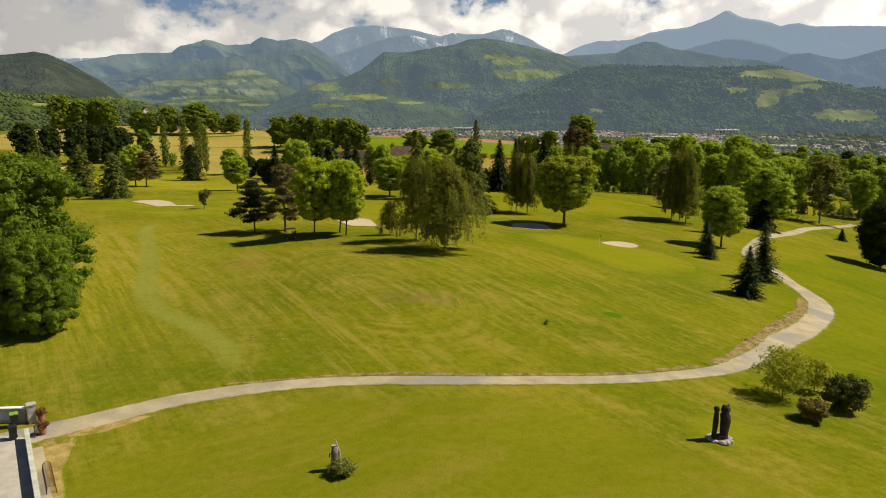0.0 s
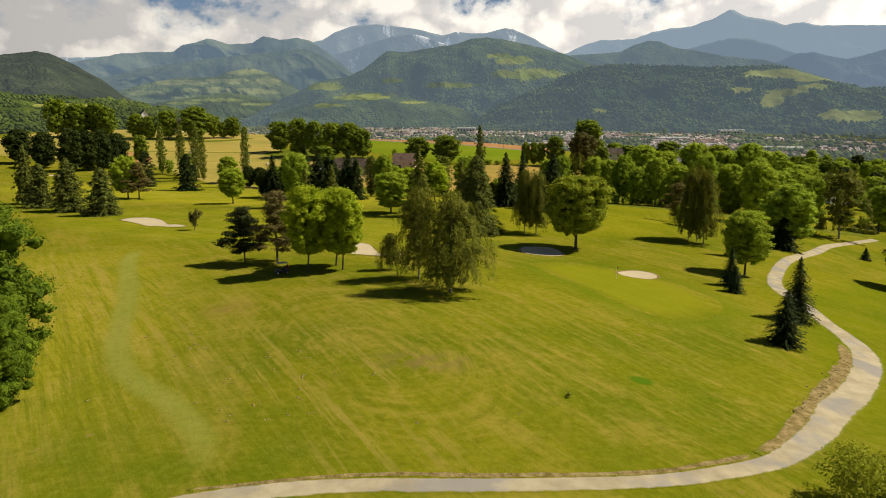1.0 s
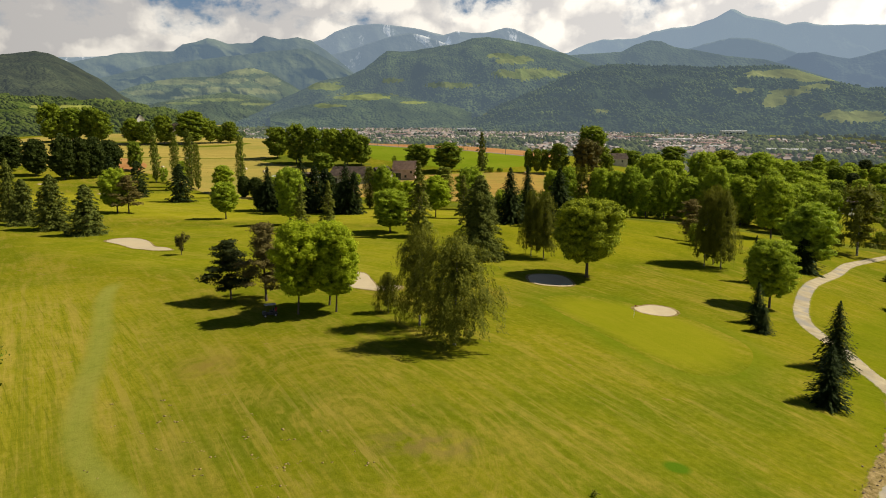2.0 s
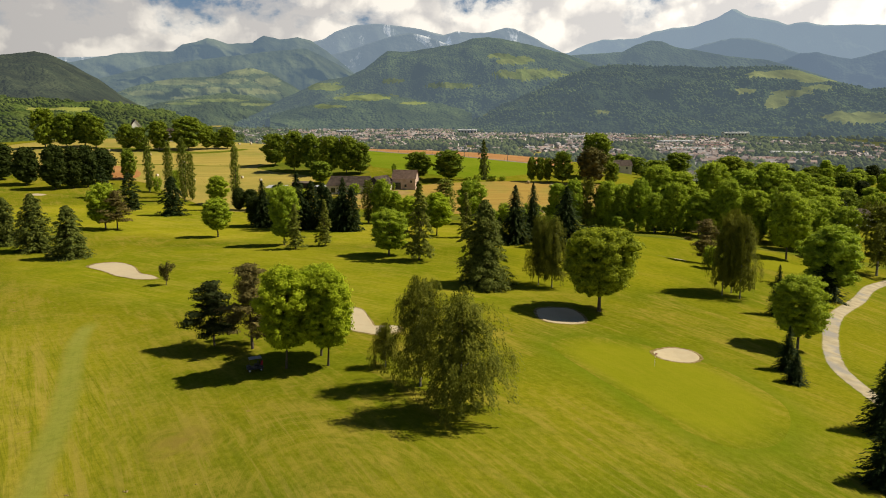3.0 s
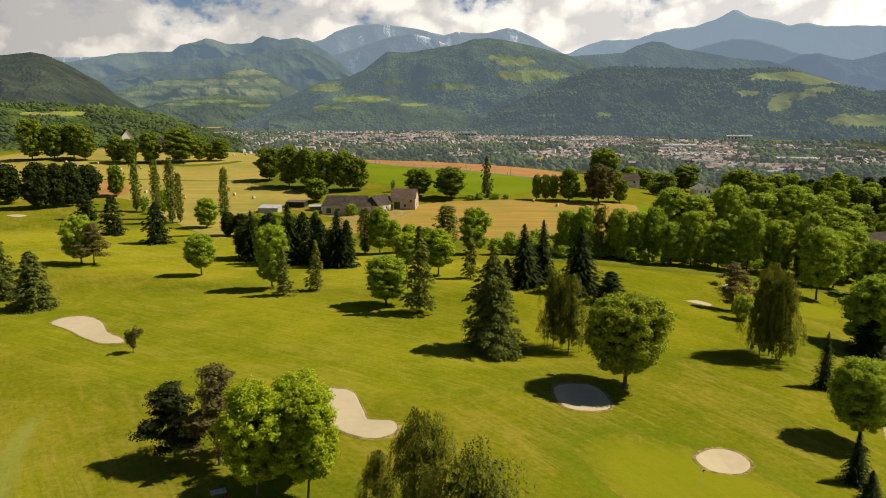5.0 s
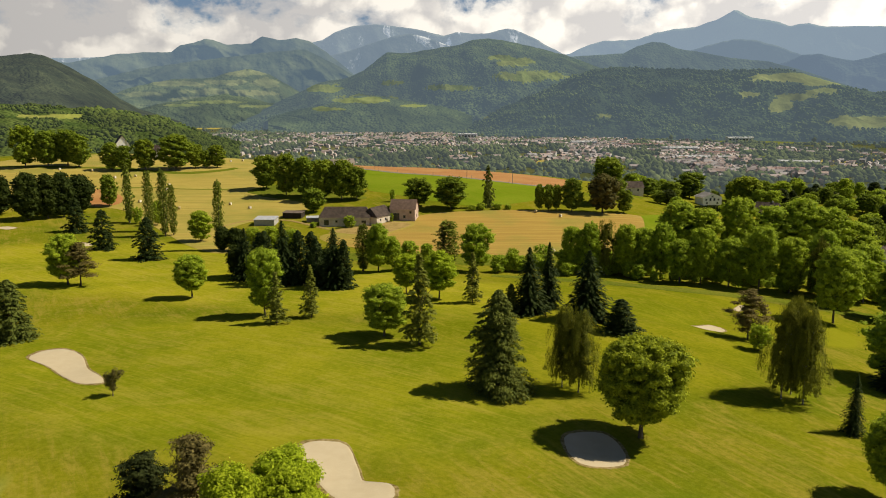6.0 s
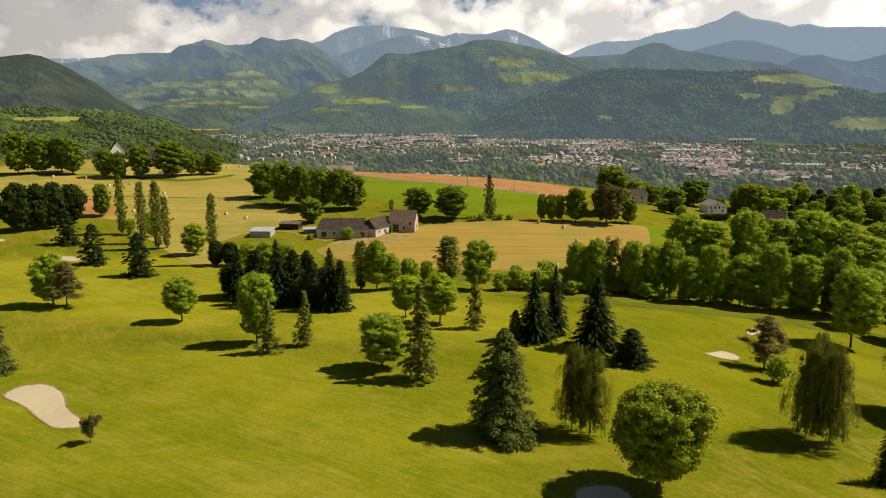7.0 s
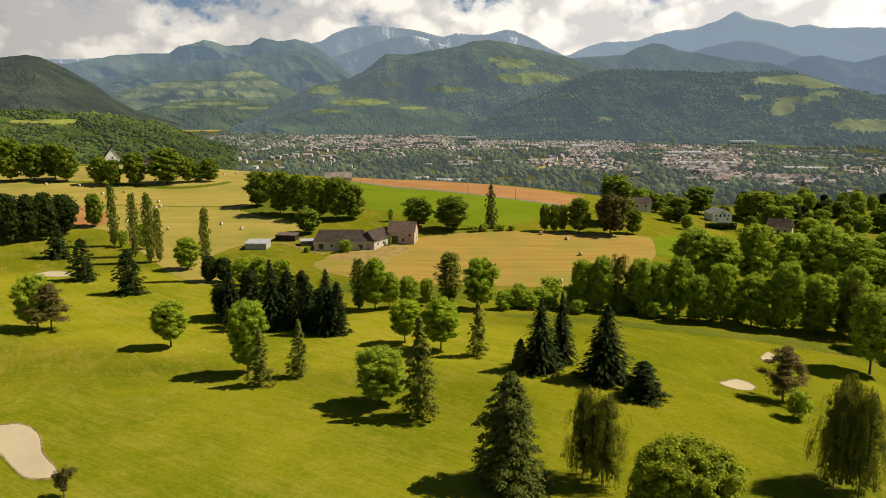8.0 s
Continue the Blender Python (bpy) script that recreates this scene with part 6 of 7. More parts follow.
house("barn", -53, 431, zat(-53, 429) + 0.3, 1.5, 25, 12, 4.2, 4.4, PLASTER, SLATE, "long old stone barn with a brown slate roof",
      [(-9, 0.1, 2.2, 2.4, "front"), (-4, 1.4, 0.9, 0.9, "front"), (3, 1.5, 0.9, 0.8, "front"), (9, 1.3, 1.0, 0.9, "front"), (10, 0.1, 1.1, 2.1, "front")], 0.5, 2.5)
house("barn", -37.3, 434.5, zat(-37, 432) + 0.3, 64, 17, 9.5, 4.0, 4.0, PLASTER, SLATE, "stone barn wing with a brown slate roof",
      [(-5, 1.4, 0.9, 0.8, "front"), (0, 1.3, 0.9, 0.9, "front"), (5, 1.2, 0.9, 0.9, "front")], 0.5, 2.0)
house("farmhouse", -24, 442, zat(-24, 438) + 0.2, -8, 13, 10, 6.0, 4.4, plain("pink_plaster", (0.42, 0.30, 0.24), (0.56, 0.44, 0.36), 0.4), TILE, "tall pinkish stone farmhouse with a brown tile roof",
      [(-3.2, 0.1, 3.0, 3.4, "front"), (1, 1.2, 1.0, 1.3, "front"), (4.2, 3.6, 0.9, 1.1, "front"), (0, 1.5, 0.9, 1.2, "side")], 0.4, 0.0)
house("white_house", 184, 583, -19.2, -80, 11, 14.5, 5.4, 2.8, WHITE, plain("grey_roof", (0.30, 0.28, 0.27), (0.40, 0.38, 0.36), 0.5), "white chalet-like house with a low grey gabled roof",
      [(-4.6, 2.9, 1.0, 1.1, "side"), (-1.5, 2.7, 1.1, 1.8, "side"), (1.5, 2.7, 1.1, 1.8, "side"), (4.6, 2.9, 1.0, 1.1, "side"), (0, 5.2, 1.0, 0.9, "side"), (-4, 0.5, 1.1, 1.1, "side"), (4, 0.5, 1.1, 1.1, "side")], 0.9)
house("grey_roofed_house", 219, 566, -25.0, -30, 16, 11, 4.8, 4.4, PLASTER, SLATE, "pale house with a steep grey-brown roof",
      [(-4, 1.2, 1.1, 1.3, "front"), (0, 0.1, 1.1, 2.1, "front"), (4, 1.2, 1.1, 1.3, "front")], 0.6, 1.5, (3, 0))
house("brown_roofed_house", 127, 575, zat(127, 572) + 1.5, 6, 14, 10, 4.0, 3.6, PLASTER, SLATE, "low house with a brown roof among trees", [(-3, 1.2, 1.1, 1.3, "front"), (3, 1.2, 1.1, 1.3, "front")], 0.6)
house("gabled_house", -262, 655, zat(-262, 655) + 4.5, -62, 15, 10, 7.0, 7.0, WHITE, SLATE, "white house with a steep dark slate roof behind trees", [(-2, 1.4, 1.0, 1.4, "side"), (2, 1.4, 1.0, 1.4, "side"), (0, 5.2, 1.0, 1.3, "side")], 0.5)
house("gabled_house", -240, 664, zat(-240, 664) + 2.5, 10, 16, 9, 4.0, 4.2, WHITE, SLATE, "long low house with a dark slate roof", [(-4, 1.2, 1.0, 1.2, "front"), (2, 1.2, 1.0, 1.2, "front")], 0.5)
house("gabled_house", -196, 690, zat(-196, 690) - 1, -70, 12, 8, 4.5, 4.0, WHITE, SLATE, "white gabled house behind the hay field", [(-2, 1.2, 1.0, 1.2, "side"), (2, 1.2, 1.0, 1.2, "side")], 0.5)
house("crest_house", -86, 650, zat(-86, 650) - 0.6, 12, 20, 11, 3.4, 3.6, PLASTER, plain("beige_roof", (0.34, 0.29, 0.24), (0.44, 0.38, 0.32), 0.4), "low house with a pale beige roof behind the copse", [(-5, 1.0, 1.1, 1.2, "front"), (0, 1.0, 1.1, 1.2, "front"), (5, 1.0, 1.1, 1.2, "front")], 0.6)
house("edge_house", 205, 400, zat(205, 396) + 0.5, 20, 13, 9, 4.2, 3.8, WHITE, SLATE, "white house with a dark roof below the wood", [(-3, 1.2, 1.0, 1.2, "front"), (3, 1.2, 1.0, 1.2, "front")], 0.5)


def shed(x, y, turn, sx, sy, sz, roof, wall, label):
    top = new("shed")
    top.matrix_basis = pose(x, y, zat(x, y) - 0.1, 0, 0, turn)
    for i, (px, py, lx, ly) in enumerate(((0, sy / 2, sx, 0.15), (-sx / 2, 0, 0.15, sy), (sx / 2, 0, 0.15, sy), (0, -sy / 2, sx, 0.15))):
        part("wall", from_bm("wall", box_bm(lx, ly, sz * (0.96 if i != 0 else 1.0), (px, py, 0)), wall), top)
    bm = box_bm(sx + 0.8, sy + 0.8, 0.12)
    r = part("roof", from_bm("roof", bm, roof), top)
    r.matrix_basis = pose(0, 0, sz, 3.5, 0, 0)
    return tagged(top, label, "shed")


shed(-93.5, 432, -1, 10, 9, 3.2, TIN, STONE, "low stone shed with a sheet metal roof")
shed(-83, 449, -8, 10, 6, 3.0, SLATE, WOODDARK, "dark tumbledown wooden shed full of lumber")
shed(-71, 438, 10, 6, 5, 2.4, TIN, WOODGREY, "small lean-to shed beside the barn")


def hall(x, y, turn, sx, sy, sz, roof, wall, label):
    top = new("factory_hall")
    top.matrix_basis = pose(x, y, -42.2, 0, 0, turn)
    part("wall", from_bm("wall", box_bm(sx, sy, sz, (0, 0, 0)), wall), top)
    part("roof", roof_mesh("roof", sx, sy, sz, 1.6, 0.6, roof, 0.3), top)
    for i in range(int(sx / 9)):
        opening(top, -sx / 2 + 5 + 9 * i, -sy / 2 - 0.05, sz * 0.45, 5, sz * 0.25)
    return tagged(top, label, "factory hall", group="halls in the valley")


PALE_ROOF = plain("pale_metal_roof", (0.52, 0.53, 0.55), (0.66, 0.67, 0.68), 0.1, 0.5)
PINK_ROOF = plain("faded_red_roof", (0.28, 0.19, 0.18), (0.36, 0.25, 0.23), 0.1)
for x, y, turn, sx, sy, sz, roof, text in ((487, 1610, 4, 70, 40, 9, PALE_ROOF, "large pale metal factory hall"), (450, 1365, -6, 92, 26, 6, PALE_ROOF, "long pale low hall beside a road"), (438, 1745, 3, 92, 46, 9, PINK_ROOF, "large hall with a faded red roof"),
                                           (520, 1480, 8, 60, 30, 7, PINK_ROOF, "hall with a faded red roof"), (767, 2005, 3, 68, 20, 14, PALE_ROOF, "long white building at the foot of the hill"), (330, 1850, -5, 60, 34, 10, PALE_ROOF, "pale hall in the town"),
                                           (5, 1048, -8, 46, 20, 5, PALE_ROOF, "white flat-roofed hall below the crest"), (-40, 1075, 10, 28, 16, 5, PALE_ROOF, "small white hall below the crest"), (560, 1240, -12, 60, 22, 7, PALE_ROOF, "grey hall beside the fields"), (480, 1110, -8, 50, 20, 6, PINK_ROOF, "long hall with a reddish roof"),
                                           (-300, 2250, 12, 60, 24, 11, PALE_ROOF, "pale block in the town"), (60, 2200, -4, 55, 20, 15, PALE_ROOF, "tall pale block in the town"), (-120, 1900, 9, 50, 24, 9, PINK_ROOF, "block with a reddish roof in the town")):
    hall(x, y, turn, sx, sy, sz, roof, WHITE, text)

# ---------------------------------------------------------------- bales, fence posts


def bale_first():
    bm = bmesh.new()
    bmesh.ops.create_cone(bm, cap_ends=True, segments=20, radius1=0.85, radius2=0.85, depth=1.3, matrix=Matrix.Rotation(math.pi / 2, 4, "X") @ Matrix.Translation((0, 0, 0)))
    bmesh.ops.translate(bm, verts=bm.verts, vec=(0, 0, 0.8))
    rim = [e for e in bm.edges if len(e.link_faces) == 2 and {len(f.verts) for f in e.link_faces} == {4, 20}]
    bmesh.ops.bevel(bm, geom=rim, offset=0.1, segments=2, affect="EDGES")
    top = new("hay_bale")
    part("roll", from_bm("roll", bm, STRAW, True), top)
    for s in (-1, 1):
        b2 = bmesh.new()
        bmesh.ops.create_cone(b2, cap_ends=True, segments=18, radius1=0.72, radius2=0.66, depth=0.03, matrix=Matrix.Translation((0, s * 0.665, 0.8)) @ Matrix.Rotation(s * -math.pi / 2, 4, "X"))
        part("end_face", from_bm("end_face", b2, STRAW_END), top, "pale cut end of the roll")
    return tagged(top, "round straw bale lying on stubble", "hay bale", group="round bales on the hay field")


BALES = [(-175.6, 655.8), (-169.6, 669.2), (-276, 583.7), (-251.1, 579.4), (-224.9, 556.2), (-213.9, 563.1), (-181.5, 537.1), (-177.7, 522.4), (-176.1, 525.4), (-180.8, 488.5), (-152, 472.1), (-126.8, 484.1), (-112.6, 473.2), (46.2, 457.9), (58.2, 449.1), (60, 420.6), (44.1, 375.9)]
first_bale = bale_first()
for i, (x, y) in enumerate(BALES):
    m = pose(x, y, zat(x, y) + 0.22, 0, 0, 40 + (i * 47) % 80)
    if i == 0:
        first_bale.matrix_basis = m
    else:
        copy_thing(first_bale, m)

post = part("field_post", mesh_of("field_post", *tube_arrays([(0, 0, -0.3), (0, 0, 1.0), (0.02, 0, 2.4)], [0.11, 0.1, 0.08], 6), WOODGREY))
tagged(post, "weathered wooden post beside the crop field", "post", group="posts along the crop field")
pole_line = smooth_line([(-66, 628), (-38, 601), (2, 579), (40, 557), (68, 543)], 14.0)
for i, q in enumerate(pole_line):
    m = pose(q[0], q[1], zat(q[0], q[1]), 0, 0, i * 31)
    if i == 0:
        post.matrix_basis = m
    else:
        copy_thing(post, m)



def utility_pole():
    top = new("utility_pole")
    part("pole", mesh_of("pole", *tube_arrays([(0, 0, -0.5), (0, 0, 4.5), (0.03, 0, 9.2)], [0.17, 0.15, 0.11], 8), WOODGREY, True), top)
    arm = part("crossarm", from_bm("crossarm", box_bm(1.5, 0.1, 0.12, (0, 0, 8.6), 0.02), WOODDARK), top)
    for x in (-0.65, 0.0, 0.65):
        part("insulator", mesh_of("insulator", *tube_arrays([(x, 0, 8.7), (x, 0, 8.78), (x, 0, 8.95)], [0.05, 0.07, 0.04], 8), WHITE), arm)
    return tagged(top, "tall grey wooden utility pole beside the field road", "utility pole", group="poles along the field road")


first_pole = utility_pole()
for i, (x, y) in enumerate(((-56, 618), (12, 570), (42, 554))):
    m = pose(x, y, zat(x, y), 0, 0, 62)
    if i == 0:
        first_pole.matrix_basis = m
    else:
        copy_thing(first_pole, m)

# ---------------------------------------------------------------- clubhouse corner, sculpture, shrubs, cart


def ring_of_stones(cx, cy, r, count, size, seed, mat, parent):
    rr = np.random.RandomState(seed)
    for i in range(count):
        a = 2 * math.pi * i / count + rr.uniform(-0.15, 0.15)
        bm = bmesh.new()
        bmesh.ops.create_icosphere(bm, subdivisions=2, radius=1)
        for v in bm.verts:
            v.co *= rr.uniform(0.85, 1.1)
            v.co.z *= 0.6
        bmesh.ops.scale(bm, vec=Vector((1.2, 0.9, 1)) * size * rr.uniform(0.7, 1.2), verts=bm.verts)
        ob = part("stone", from_bm("stone", bm, mat), parent)
        ob.matrix_basis = pose(r * math.cos(a), r * math.sin(a), 0.08, 0, 0, rr.uniform(0, 360))


def carved(points, seed):
    """A rough carved log, thick and thin along its height."""
    rr = np.random.RandomState(seed)
    v, f = tube_arrays([(x, y, z) for x, y, z, r in points], [r for *_, r in points], 12)
    v = [(x + rr.normal(0, 0.025), y + rr.normal(0, 0.025), z) for x, y, z in v]
    k = len(v)
    return v + [(points[-1][0], points[-1][1], points[-1][2] + 0.06)], f + [(k - 12 + i, k - 12 + (i + 1) % 12, k) for i in range(12)]


SX, SY = 21.6, 53.4
stone_bed = new("stone_bed")
stone_bed.matrix_basis = pose(SX, SY, zat(SX, SY) + 0.05)
ring_of_stones(0, 0, 0.78, 11, 0.27, 3, STONE, stone_bed)
bm = bmesh.new()
bmesh.ops.create_cone(bm, cap_ends=True, segments=24, radius1=0.8, radius2=0.7, depth=0.2)
part("bed", from_bm("bed", bm, STONE), stone_bed)
tagged(stone_bed, "ring of pale stones under the wooden sculpture", "stone bed")
v, f = joined([carved([(0.30, 0, 0.0, 0.36), (0.30, 0, 0.5, 0.33), (0.36, 0.02, 1.0, 0.36), (0.36, 0, 1.5, 0.40), (0.32, 0, 1.95, 0.40), (0.30, 0, 2.15, 0.28), (0.30, 0, 2.35, 0.32), (0.33, 0, 2.6, 0.30), (0.33, 0, 2.72, 0.16)], 5),
               carved([(-0.42, 0.05, 0.0, 0.24), (-0.42, 0.05, 0.6, 0.20), (-0.38, 0.05, 1.3, 0.21), (-0.36, 0.05, 1.9, 0.20), (-0.34, 0.05, 2.2, 0.15), (-0.34, 0.05, 2.36, 0.2), (-0.34, 0.05, 2.6, 0.16)], 6),
               carved([(0.5, 0, 2.58, 0.07), (0.52, 0, 2.78, 0.05)], 7), carved([(0.16, 0, 2.58, 0.07), (0.14, 0, 2.78, 0.05)], 8), carved([(-0.5, -0.1, 0.1, 0.2), (0.0, -0.12, 0.28, 0.24), (0.5, -0.1, 0.1, 0.2)], 9)])
statue = part("wood_sculpture", mesh_of("wood_sculpture", v, f, WOODDARK, True))
statue.matrix_basis = pose(SX, SY, zat(SX, SY) + 0.12)
tagged(statue, "tall dark carved tree-trunk sculpture standing on stones", "sculpture")

# weathered post with a bush at its foot
PX, PY = -7.5, 47.2
totem = new("wooden_totem")
totem.matrix_basis = pose(PX, PY, zat(PX, PY))
part("stump", mesh_of("stump", *carved([(0, 0, -0.1, 0.3), (0, 0, 0.6, 0.25), (0.02, 0, 1.2, 0.24), (0.0, 0, 1.75, 0.23)], 12), WOODGREY, True), totem)
part("cap", from_bm("cap", box_bm(0.4, 0.3, 0.06, (-0.05, 0, 1.76), 0.03), STONE), totem, "pale cap")
part("pole", mesh_of("pole", *tube_arrays([(0.3, -0.05, -0.1), (0.34, -0.05, 1.4), (0.05, -0.05, 2.3)], [0.06, 0.055, 0.04], 7), STONE), totem)
part("hook", mesh_of("hook", *tube_arrays([(-0.15, -0.1, 1.2), (-0.35, -0.12, 1.25), (-0.36, -0.12, 1.0)], [0.05, 0.05, 0.04], 6), BLACK), totem)
tagged(totem, "weathered grey wooden post with a slanting pole", "post")


def shrub(x, y, h, w, mat, seed, label, stems=7, low=0.05, clumps=60, per=70, size=0.13):
    rr = np.random.RandomState(seed)
    top = new("shrub")
    top.matrix_basis = pose(x, y, zat(x, y) - 0.03)
    part("stems", mesh_of("stems", *limbs(h, w, rr, 6, stems, 0.12, 0.012, 0.7), BARK, True), top)
    part("foliage", leaf_mesh("foliage", clump_crown(h, w, rr, low, clumps, per, size, 0.5, 0.5, inside=0 if per < 40 else 5), mat), top)
    return tagged(top, label, "shrub")


LEAF_SPOT = leaf("variegated_leaves", (0.05, 0.08, 0.008), (0.30, 0.32, 0.07), 0.2)
LEAF_SHRUB = leaf("airy_leaves", (0.18, 0.21, 0.010), (0.36, 0.38, 0.03), 0.35)
LEAF_OLIVE = leaf("olive_leaves", (0.045, 0.06, 0.010), (0.17, 0.175, 0.028), 0.25)
LEAF_TIPS = leaf("red_tipped_leaves", (0.07, 0.075, 0.012), (0.25, 0.19, 0.05), 0.25)
LEAF_FLAME = leaf("reddish_leaves", (0.12, 0.06, 0.02), (0.30, 0.15, 0.06), 0.3)
shrub(-6.9, 46.5, 1.1, 2.0, LEAF_SPOT, 51, "round variegated bush at the foot of a post", 6, 0.0, 50, 60, 0.09)
shrub(31.3, 63.8, 4.9, 5.4, LEAF_SHRUB, 52, "airy light green shrub with open branches", 10, 0.03, 90, 39, 0.12)
shrub(35.6, 66.4, 3.4, 3.6, LEAF_SHRUB, 53, "small open light green shrub", 9, 0.06, 60, 38, 0.11)
shrub(36.3, 62.0, 3.4, 4.4, LEAF_OLIVE, 54, "dense dark olive-green shrub with upright shoots", 8, 0.0, 70, 60, 0.11)
shrub(31.6, 58.8, 1.9, 3.3, LEAF_TIPS, 55, "low dense dark shrub with reddish tips", 6, 0.0, 50, 70, 0.10)
shrub(11.6, 79.0, 0.55, 0.9, LEAF_SPARSE, 56, "small wild tuft growing in the rough grass", 5, 0.0, 12, 12, 0.07)


COPING = plain("weathered_coping", (0.36, 0.36, 0.31), (0.52, 0.51, 0.45), 1.2)
GREEN_LID = plain("green_lid", (0.16, 0.30, 0.02), (0.24, 0.40, 0.04), 4.0, 0.5)


def terrace():
    """The clubhouse corner: paved terrace, white parapet, pillar, side wall, bins, planters and an iron rack."""
    floor_z = zat(-33, 50) + 0.12
    d = Vector((0.534, -0.846, 0))
    start = Vector((-31.7, 52.1, 0))
    turn = math.degrees(math.atan2(d.y, d.x))
    bm = bmesh.new()
    loop = [start + Vector((-0.2, 0.1, 0)), start + d * 16, start + d * 16 + Vector((-16, -6, 0)), start + Vector((-18, 3, 0))]
    low = [bm.verts.new((p.x, p.y, floor_z - 1.5)) for p in loop]
    top = [bm.verts.new((p.x, p.y, floor_z)) for p in loop]
    bm.faces.new(top)
    for i in range(4):
        bm.faces.new((low[i], low[(i + 1) % 4], top[(i + 1) % 4], top[i]))
    tagged(part("terrace", from_bm("terrace", bm, CONCRETE)), "pale paved terrace beside the clubhouse", "terrace", kind="structure")
    wall = part("parapet", from_bm("parapet", box_bm(15.5, 0.24, 1.05, (7.9, 0, -0.3), 0.02), STONE))
    wall.matrix_basis = Matrix.Translation((start.x, start.y, floor_z)) @ pose(0, 0, 0, 0, 0, turn)
    part("coping", from_bm("coping", box_bm(15.6, 0.34, 0.08, (7.9, 0, 0.752), 0.02), COPING), wall)
    tagged(wall, "low white rendered parapet wall", "wall", kind="structure")
    pillar = part("pillar", from_bm("pillar", box_bm(0.6, 0.6, 1.7, (0, 0, -0.3), 0.03), STONE))
    pillar.matrix_basis = pose(-33.0, 55.2, floor_z, 0, 0, turn)
    part("cap_stone", from_bm("cap_stone", box_bm(0.74, 0.74, 0.1, (0, 0, 1.402), 0.03), STONE), pillar)
    tagged(pillar, "square pale stone gate pillar", "pillar")
    side = part("side_wall", from_bm("side_wall", box_bm(9, 0.3, 1.4, (-4.8, 0, -0.3), 0.02), CONCRETE))
    side.matrix_basis = pose(-33.2, 55.3, floor_z, 0, 0, 4)
    part("coping", from_bm("coping", box_bm(9.1, 0.42, 0.08, (-4.8, 0, 1.102), 0.02), WHITE), side)
    part("panel", from_bm("panel", box_bm(1.9, 0.06, 0.7, (-2.3, -0.18, 0.2), 0.01), TIN), side, "grey metal notice panel")
    tagged(side, "grey rendered wall with a pale coping", "wall", kind="structure")
    for x, y, lid, text in ((-32.6, 51.9, BLACK, "black plastic wheeled bin standing against the parapet"), (-33.9, 54.3, GREEN_LID, "dark wheeled bin with a green lid")):
        b = new("wheelie_bin")
        b.matrix_basis = pose(x, y, floor_z, 0, 0, turn + 90)
        bm = box_bm(0.56, 0.6, 0.9, (0, 0, 0.08), 0.04)
        for v in bm.verts:
            if v.co.z < 0.4:
                v.co.x *= 0.82
                v.co.y *= 0.82
        part("bin_body", from_bm("bin_body", bm, BLACK), b)
        part("lid", from_bm("lid", box_bm(0.62, 0.68, 0.09, (0, 0.02, 0.985), 0.03), lid), b)
        for s in (-1, 1):
            bm = bmesh.new()
            bmesh.ops.create_cone(bm, cap_ends=True, segments=14, radius1=0.1, radius2=0.1, depth=0.05, matrix=Matrix.Translation((s * 0.27, 0.28, 0.1)) @ Matrix.Rotation(math.pi / 2, 4, "Y"))
            part("wheel", from_bm("wheel", bm, BLACK), b)
        tagged(b, text, "wheeled bin")
    for i, (x, y) in enumerate(((-32.3, 55.3), (-30.9, 52.9))):
        p = new("planter")
        p.matrix_basis = pose(x, y, zat(x, y) + 0.05, 0, 0, turn) @ Matrix.Diagonal((0.8, 0.8, 0.8, 1))
        part("pot", mesh_of("pot", *tube_arrays([(0, 0, 0), (0, 0, 0.1), (0, 0, 0.7), (0, 0, 0.78), (0, 0, 0.7)], [0.26, 0.28, 0.38, 0.42, 0.34], 16), TERRACOTTA, True), p)
        rr = np.random.RandomState(60 + i)
        crown = leaf_mesh("plant", [c + np.array([0, 0, 0.6]) for c in clump_crown(0.85, 1.25, rr, 0.0, 26, 40, 0.06)], LEAF_FLAME)
        part("plant", crown, p, "reddish bedding plant")
        tagged(p, "terracotta pot with a reddish plant beside the wall", "planter", group="planters by the gate")
    gate = part("metal_gate", from_bm("metal_gate", box_bm(0.06, 0.05, 1.0, (0, 0, 0)), IRON))
    bm = box_bm(0.05, 0.05, 1.0, (0, 0, 0))
    for z in (0.1, 0.9):
        box_bm(0.04, 1.3, 0.04, (0, 0.65, z), 0, bm)
    for k in range(1, 9):
        box_bm(0.025, 0.025, 0.82, (0, 0.145 * k, 0.1), 0, bm)
    gate.data = from_bm("metal_gate", bm, IRON)
    gate.matrix_basis = pose(-31.2, 52.3, zat(-31.2, 52.3) + 0.05, 0, 0, 12)
    tagged(gate, "small dark iron gate standing open", "gate")
    for k in range(2):
        rack = new("bicycle_rack")
        at = start + d * (7.2 + 2.1 * k) + Vector((0.75, 0.45, 0))
        rack.matrix_basis = pose(at.x, at.y, zat(at.x, at.y) + 0.02, 0, 0, turn)
        for s in (-0.3, 0.3):
            part("rail", mesh_of("rail", *tube_arrays([(-0.95, s, 0.04), (0.95, s, 0.04)], [0.03, 0.03], 6), IRON), rack)
        hoop = mesh_of("hoop", *tube_arrays([(0, 0.3, 0.05), (0, 0.25, 0.5), (0, 0.1, 0.66), (0, -0.1, 0.66), (0, -0.25, 0.5), (0, -0.3, 0.05)], [0.025] * 6, 6), IRON)
        for j in range(8):
            part("hoop", hoop, rack).location = (-0.88 + 0.25 * j, 0, 0)
        tagged(rack, "rusty iron bicycle rack on the gravel", "bicycle rack", group="bicycle racks")
